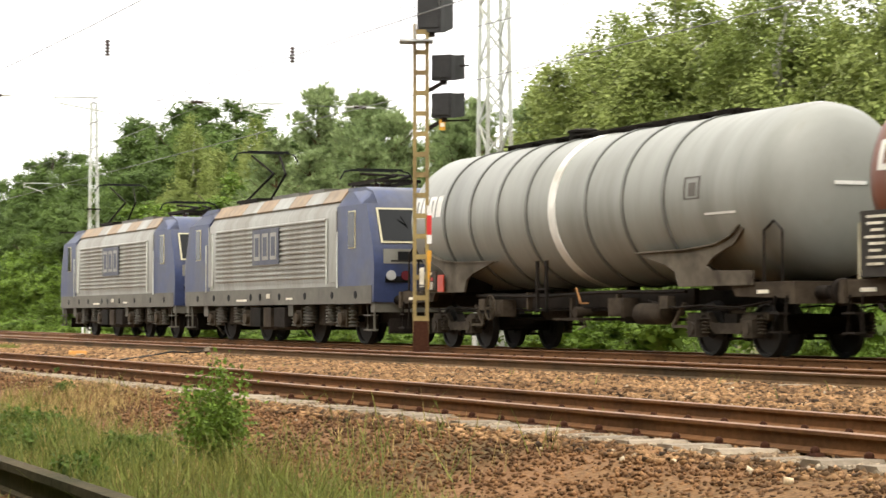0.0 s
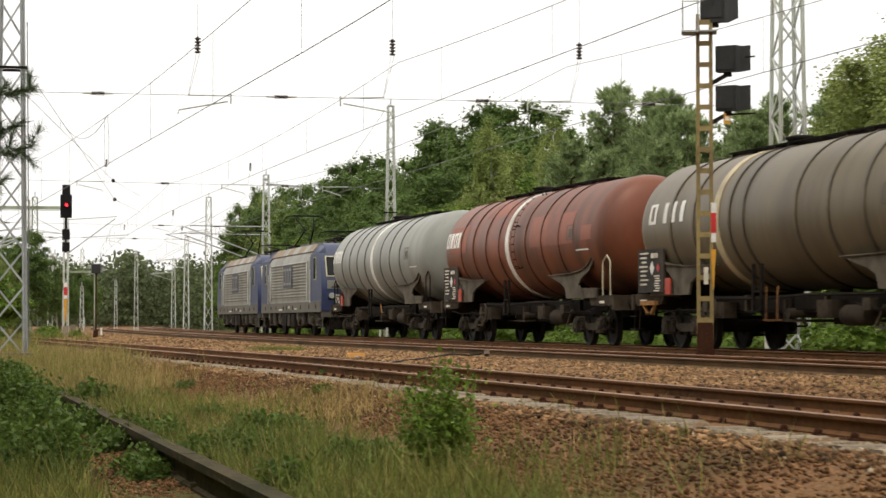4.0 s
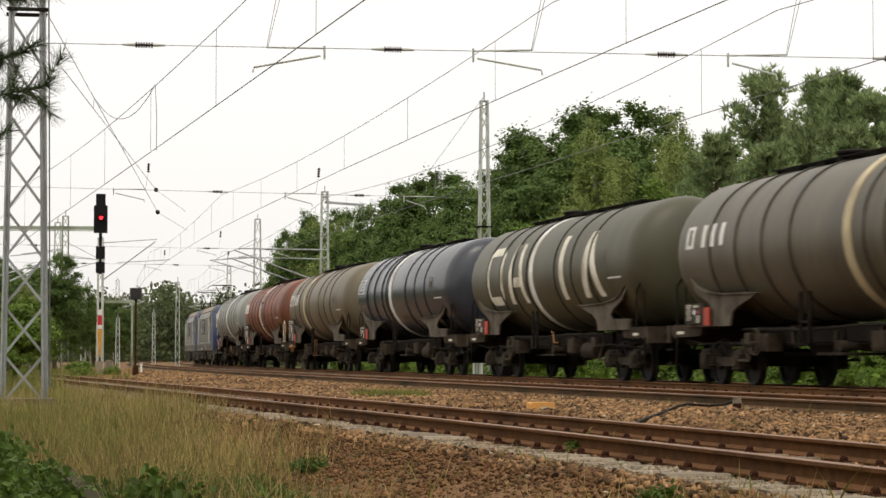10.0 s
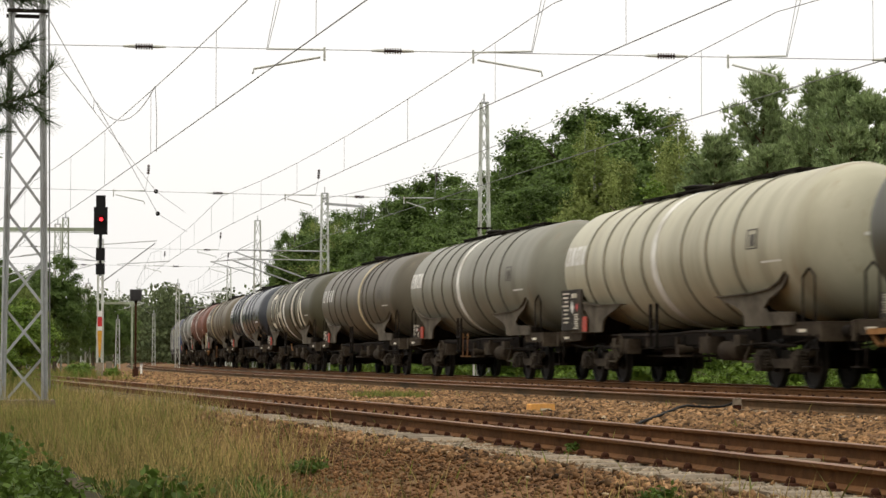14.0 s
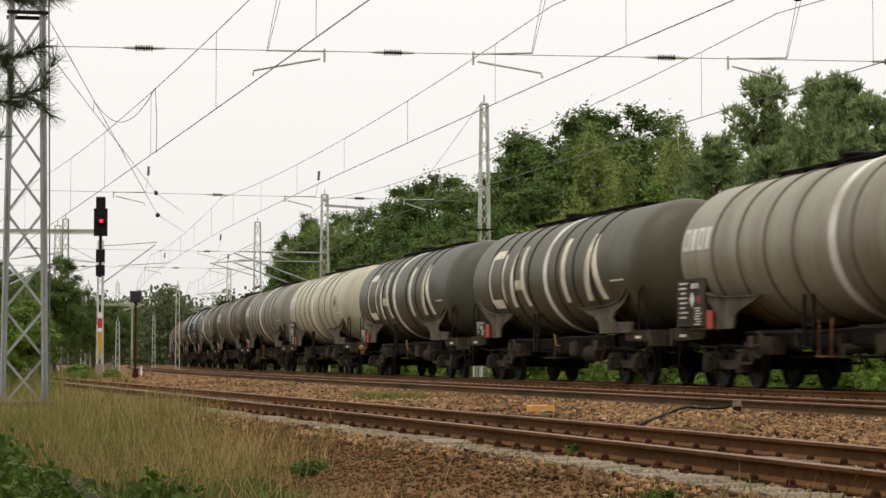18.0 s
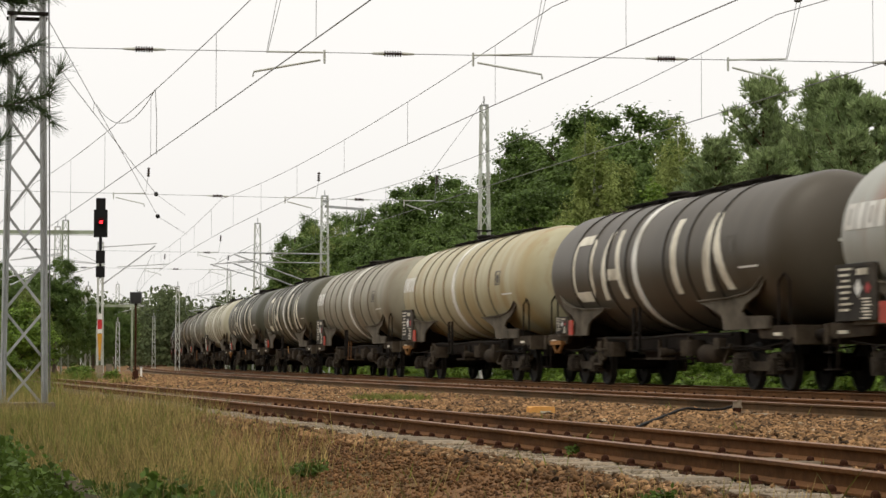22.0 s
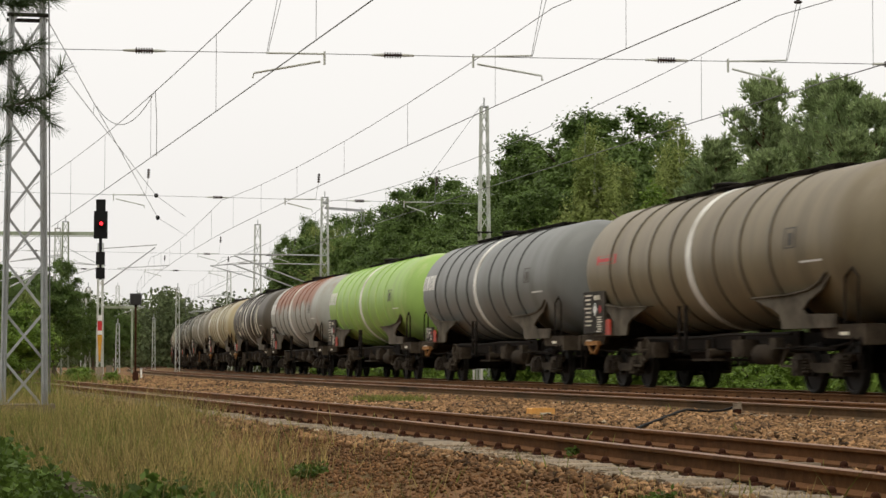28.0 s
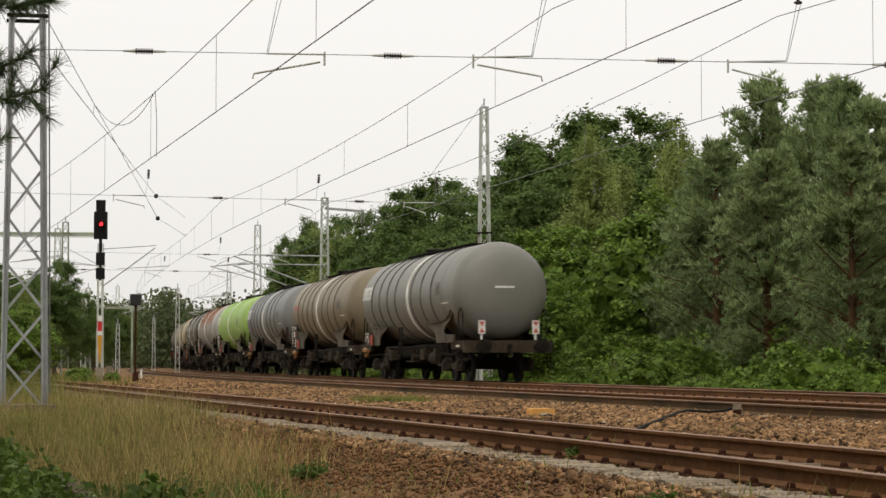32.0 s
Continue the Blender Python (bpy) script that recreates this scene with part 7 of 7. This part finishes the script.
for k in range(34):
    yy = bb.uniform(3.0, 23.5)
    xx = -1.04 - 0.2277 * (yy - 9.2) - bb.uniform(0.7, 3.6)
    weed_clump("bramble", xx, yy, bb.uniform(0.4, 0.7), bb.uniform(0.4, 0.6), 50 + k, "dense leafy green brambles beside the barrier", n=90, leaf=0.037, stems=22)
for k in range(9):
    yy = 11.5 + 0.6 * k
    weed_clump("bramble", -(0.195 + bb.uniform(0.01, 0.06)) * yy, yy, bb.uniform(0.7, 0.98), 0.5, 120 + k, "tall dark green brambles beside the barrier", n=120, leaf=0.036, stems=26)
for k in range(7):
    yy = 16.5 + 0.6 * k
    weed_clump("bramble", -1.0 - 0.2277 * (yy - 9.2) + bb.uniform(-0.3, 0.2), yy, bb.uniform(0.16, 0.26), 0.3, 90 + k, "leafy green brambles that grow over the barrier", n=60, leaf=0.042, stems=16)


for k in range(26):
    yy = bb.uniform(0.5, 11.5)
    fx0, fy0, fh0 = on_front(yy - 13.5, bb.uniform(3.3, 5.6))
    weed_clump("weed_bush", float(fx0), float(fy0), bb.uniform(0.12, 0.34), bb.uniform(0.2, 0.42), 180 + k, "low leafy green weed on the near verge", n=50, leaf=0.032, stems=16)
for k in range(14):
    yy = bb.uniform(13.0, 21.5)
    weed_clump("weed_bush", -0.74 - 0.2277 * (yy - 9.2) + bb.uniform(0.2, 1.3), yy, bb.uniform(0.1, 0.24), bb.uniform(0.22, 0.4), 150 + k, "low green weeds in the grass before the barrier", n=55, leaf=0.02, stems=18)


# ---- ballast stones ----
def stones(n, s0, s1, o0, o1, size, seed, keep=None, mat="ballast"):
    rng = np.random.RandomState(seed)
    x, y, z = scatter(n, s0, s1, o0, o1, rng, keep)
    n = len(x)
    base = np.array([(1, 0, 0), (-1, 0, 0), (0, 1, 0), (0, -1, 0), (0, 0, 1), (0, 0, -1)], float)
    v = base[None] * rng.uniform(0.6, 1.25, (n, 6, 1)) + rng.normal(0, 0.18, (n, 6, 3))
    a = rng.normal(size=(n, 3, 3))
    q, _ = np.linalg.qr(a)
    v = np.einsum("nij,nkj->nki", q, v) * (size * rng.uniform(0.55, 1.35, n))[:, None, None]
    v[:, :, 2] *= 0.8
    v += np.stack([x, y, z + size * 0.25], -1)[:, None, :]
    tri = np.array([(0, 2, 4), (2, 1, 4), (1, 3, 4), (3, 0, 4), (2, 0, 5), (1, 2, 5), (3, 1, 5), (0, 3, 5)])
    f = (tri[None] + 6 * np.arange(n)[:, None, None]).reshape(-1, 3)
    me = faced("ballast_stones", v.reshape(-1, 3), f)
    me.materials.append(M[mat])
    return me


off_sleepers = lambda s, o: (np.abs(np.mod(s + 29.7 + 0.315, 0.63) - 0.315) > 0.16) & ((o < 0.85) | (o > 1.34)) | (np.abs(o) > 1.34)
bed = tagged(new("ballast_stones", stones(64000, -25, 14, -7.5, 1.75, 0.037, 61, lambda s, o, x, y: ((s > -18) | (o > -3)) & off_sleepers(s, o))), "reddish-brown broken stone of the ballast beds", "ballast", kind="stuff")
bed2 = tagged(new("ballast_stones", stones(32000, 14, 48, -8.5, 1.9, 0.044, 62, lambda s, o, x, y: off_sleepers(s, o))), "reddish-brown broken stone farther along the beds", "ballast", kind="stuff")
bed3 = tagged(new("ballast_stones", stones(15000, 48, 104, -9.0, 1.6, 0.06, 64, lambda s, o, x, y: np.abs(o) > 1.3)), "brown broken stone on the far bend of the line", "ballast", kind="stuff")
tagged(new("shoulder_stones", stones(20000, -22, 44, 0.84, 1.4, 0.026, 65, lambda s, o, x, y: np.abs(np.mod(s + 29.7 + 0.315, 0.63) - 0.315) > 0.12, "grey_stone")), "pale grey stone chips between the sleeper ends", "gravel", kind="stuff")
tagged(new("pale_stones", stones(1700, -24, 60, -7.5, 1.9, 0.034, 66, lambda s, o, x, y: np.abs(o) > 1.34, "pale_stone")), "scattered pale stones in the ballast", "ballast", kind="stuff")
verge = stones(85000, -24, 24, 1.4, 7.0, 0.021, 63, lambda s, o, x, y: o < 6.6 - 4.4 * smooth(12, 36, y) + 0.5 * wobble(x, y, 0.8, 9), "verge")
tagged(new("verge_stones", verge), "fine dark brown stone chips on the earth verge", "gravel", kind="stuff")


# ---- pine bough that hangs into view beside the lattice mast ----
def bough(points, seed, tuft=0.13):
    """A twig with side shoots, all set with long needles."""
    rng = np.random.RandomState(seed)
    wood, spots, ways = Geo(), [], []
    pts = [Vector(p) for p in points]
    wood.tube(pts, 0.011, 5)
    for a, b in zip(pts, pts[1:]):
        d = (b - a).normalized()
        for k in range(7):
            p = a.lerp(b, k / 7)
            spots.append(p)
            ways.append(d)
            if k % 3 == 0:
                side = (d + Vector(rng.normal(0, 0.7, 3))).normalized()
                tip = p + side * rng.uniform(0.2, 0.44)
                wood.cyl(p, tip, 0.004, 4, 0.002)
                for i in range(5):
                    spots.append(p.lerp(tip, i / 4))
                    ways.append(side)
    n = 30
    c = np.repeat(np.array(spots), n, 0)
    w = np.repeat(np.array(ways), n, 0) * 0.75 + rng.normal(0, 0.5, (len(c), 3))
    w /= np.linalg.norm(w, axis=1, keepdims=True)
    s = np.cross(w, rng.normal(size=w.shape))
    s /= np.linalg.norm(s, axis=1, keepdims=True)
    tip = c + w * tuft * rng.uniform(0.7, 1.2, (len(c), 1))
    r = 0.0045
    needles = quads("needles", np.stack([c - s * r, c + s * r, tip + s * r * 0.4, tip - s * r * 0.4], 1))
    needles.materials.append(M["bough"])
    return wood, needles


# darker than the other pine needles: the backlit shade is put into the colour
M["bough"] = material("backlit_pine_needles", (0.075, 0.11, 0.045), 0.6, vary=0.3, scale=3.0, second=(0.045, 0.07, 0.03), island=0.35, spec=0.15, trans=0.1)
boughs = []
for k, pts in enumerate((
    [(-2.4, 0, 0.3), (-1.4, 0, 0.25), (-0.6, 0, 0.1), (0, 0, 0.2)],
    [(-2.4, 0, -0.1), (-1.6, 0, 0.05), (-0.8, 0.1, -0.12), (-0.24, 0, 0.0)],
    [(-2.4, 0, 0.0), (-1.5, 0.1, -0.1), (-0.6, 0, 0.05), (-0.1, 0, 0.2)],
    [(-2.4, 0, -0.2), (-1.6, 0.0, -0.05), (-1.1, 0, -0.1), (-0.8, 0, 0.1)])):
    wood, needles = bough(pts, 70 + k, 0.24)
    b = thing("pine_bough", pose(-5.0 - 0.1 * (k % 2), 28.0, (5.1, 4.55, 3.85, 3.2)[k]), "pine bough with long needles coloured dark as if backlit, swaying in the wind", "branch", "pine boughs")
    part("twig", wood, M["bark"], b)
    part("needles", needles, M["pine"], b)
    boughs.append(b)
near_pine = thing("pine_tree", pose(-8.0, 28.6, -0.8), "bushy pine beside the siding whose boughs reach over the verge", "tree", "pine trees along the line")
trunk, crown = pine_tree(88, 8.5, 2.0, 0.18, 1100, 12, 0.22)
part("trunk", trunk, M["pine_bark"], near_pine)
part("needles", crown, M["pine"], near_pine)


# ---- what moves ----
def run_at(t):
    """How far the train has gone after t seconds; it gathers speed gently."""
    u = min(t / 9, 1.0)
    lag = -5.6 * (1 - u) * (1 + 1.19 * u - 2.24 * u * u)
    return 8.48836 * t + 0.174357 * t * t - 0.00502997 * t ** 3 + 5.55334e-5 * t ** 4 + lag


def motions():
    times = [float(k) for k in range(33)]
    vehicles = [(v, FIRST - PITCH * k) for k, v in enumerate(wagons)] + list(zip(locos, LOCO_AT))
    for v, s0 in vehicles:
        rows = []
        for t in times:
            x, y, h = on_train(s0 + run_at(t))
            rows.append((t, pose(x, y, 0, 0, 0, 90 + math.degrees(h))))
        walk(v, rows)
    # boughs sway in light wind
    for k, b in enumerate(boughs):
        base = b.matrix_basis.copy()
        walk(b, [(t, base @ pose(0.05 * math.sin(1.1 * t + k), 0, 0.05 * math.sin(0.9 * t + 2 * k), 0, 4 * math.sin(1.1 * t + 1.7 * k), 3 * math.sin(0.7 * t + k))) for t in times])
    # wheels roll; wheelsets at one place on their bogies turn alike
    turned = {}
    for axle in WHEELSETS:
        key = (round(axle.location.x, 2), round(axle.location.z, 3))
        if key not in turned:
            r = key[1]
            rows = []
            n = 960
            for i in range(n + 1):
                t = 32.0 * i / n
                rows.append((t, pose(axle.location.x, 0, r) @ Matrix.Rotation(run_at(t) / r, 4, "Y")))
            turned[key] = rows
            walk(axle, rows)
            turned[key] = axle.animation_data
        else:
            axle.rotation_mode = "QUATERNION"
            axle.animation_data_create()
            axle.animation_data.action = turned[key].action
            axle.animation_data.action_slot = turned[key].action_slot


WHEELSETS = [o for v in wagons + locos for o in v.children_recursive if o.name.split(".")[0] == "wheelset"]

motions()
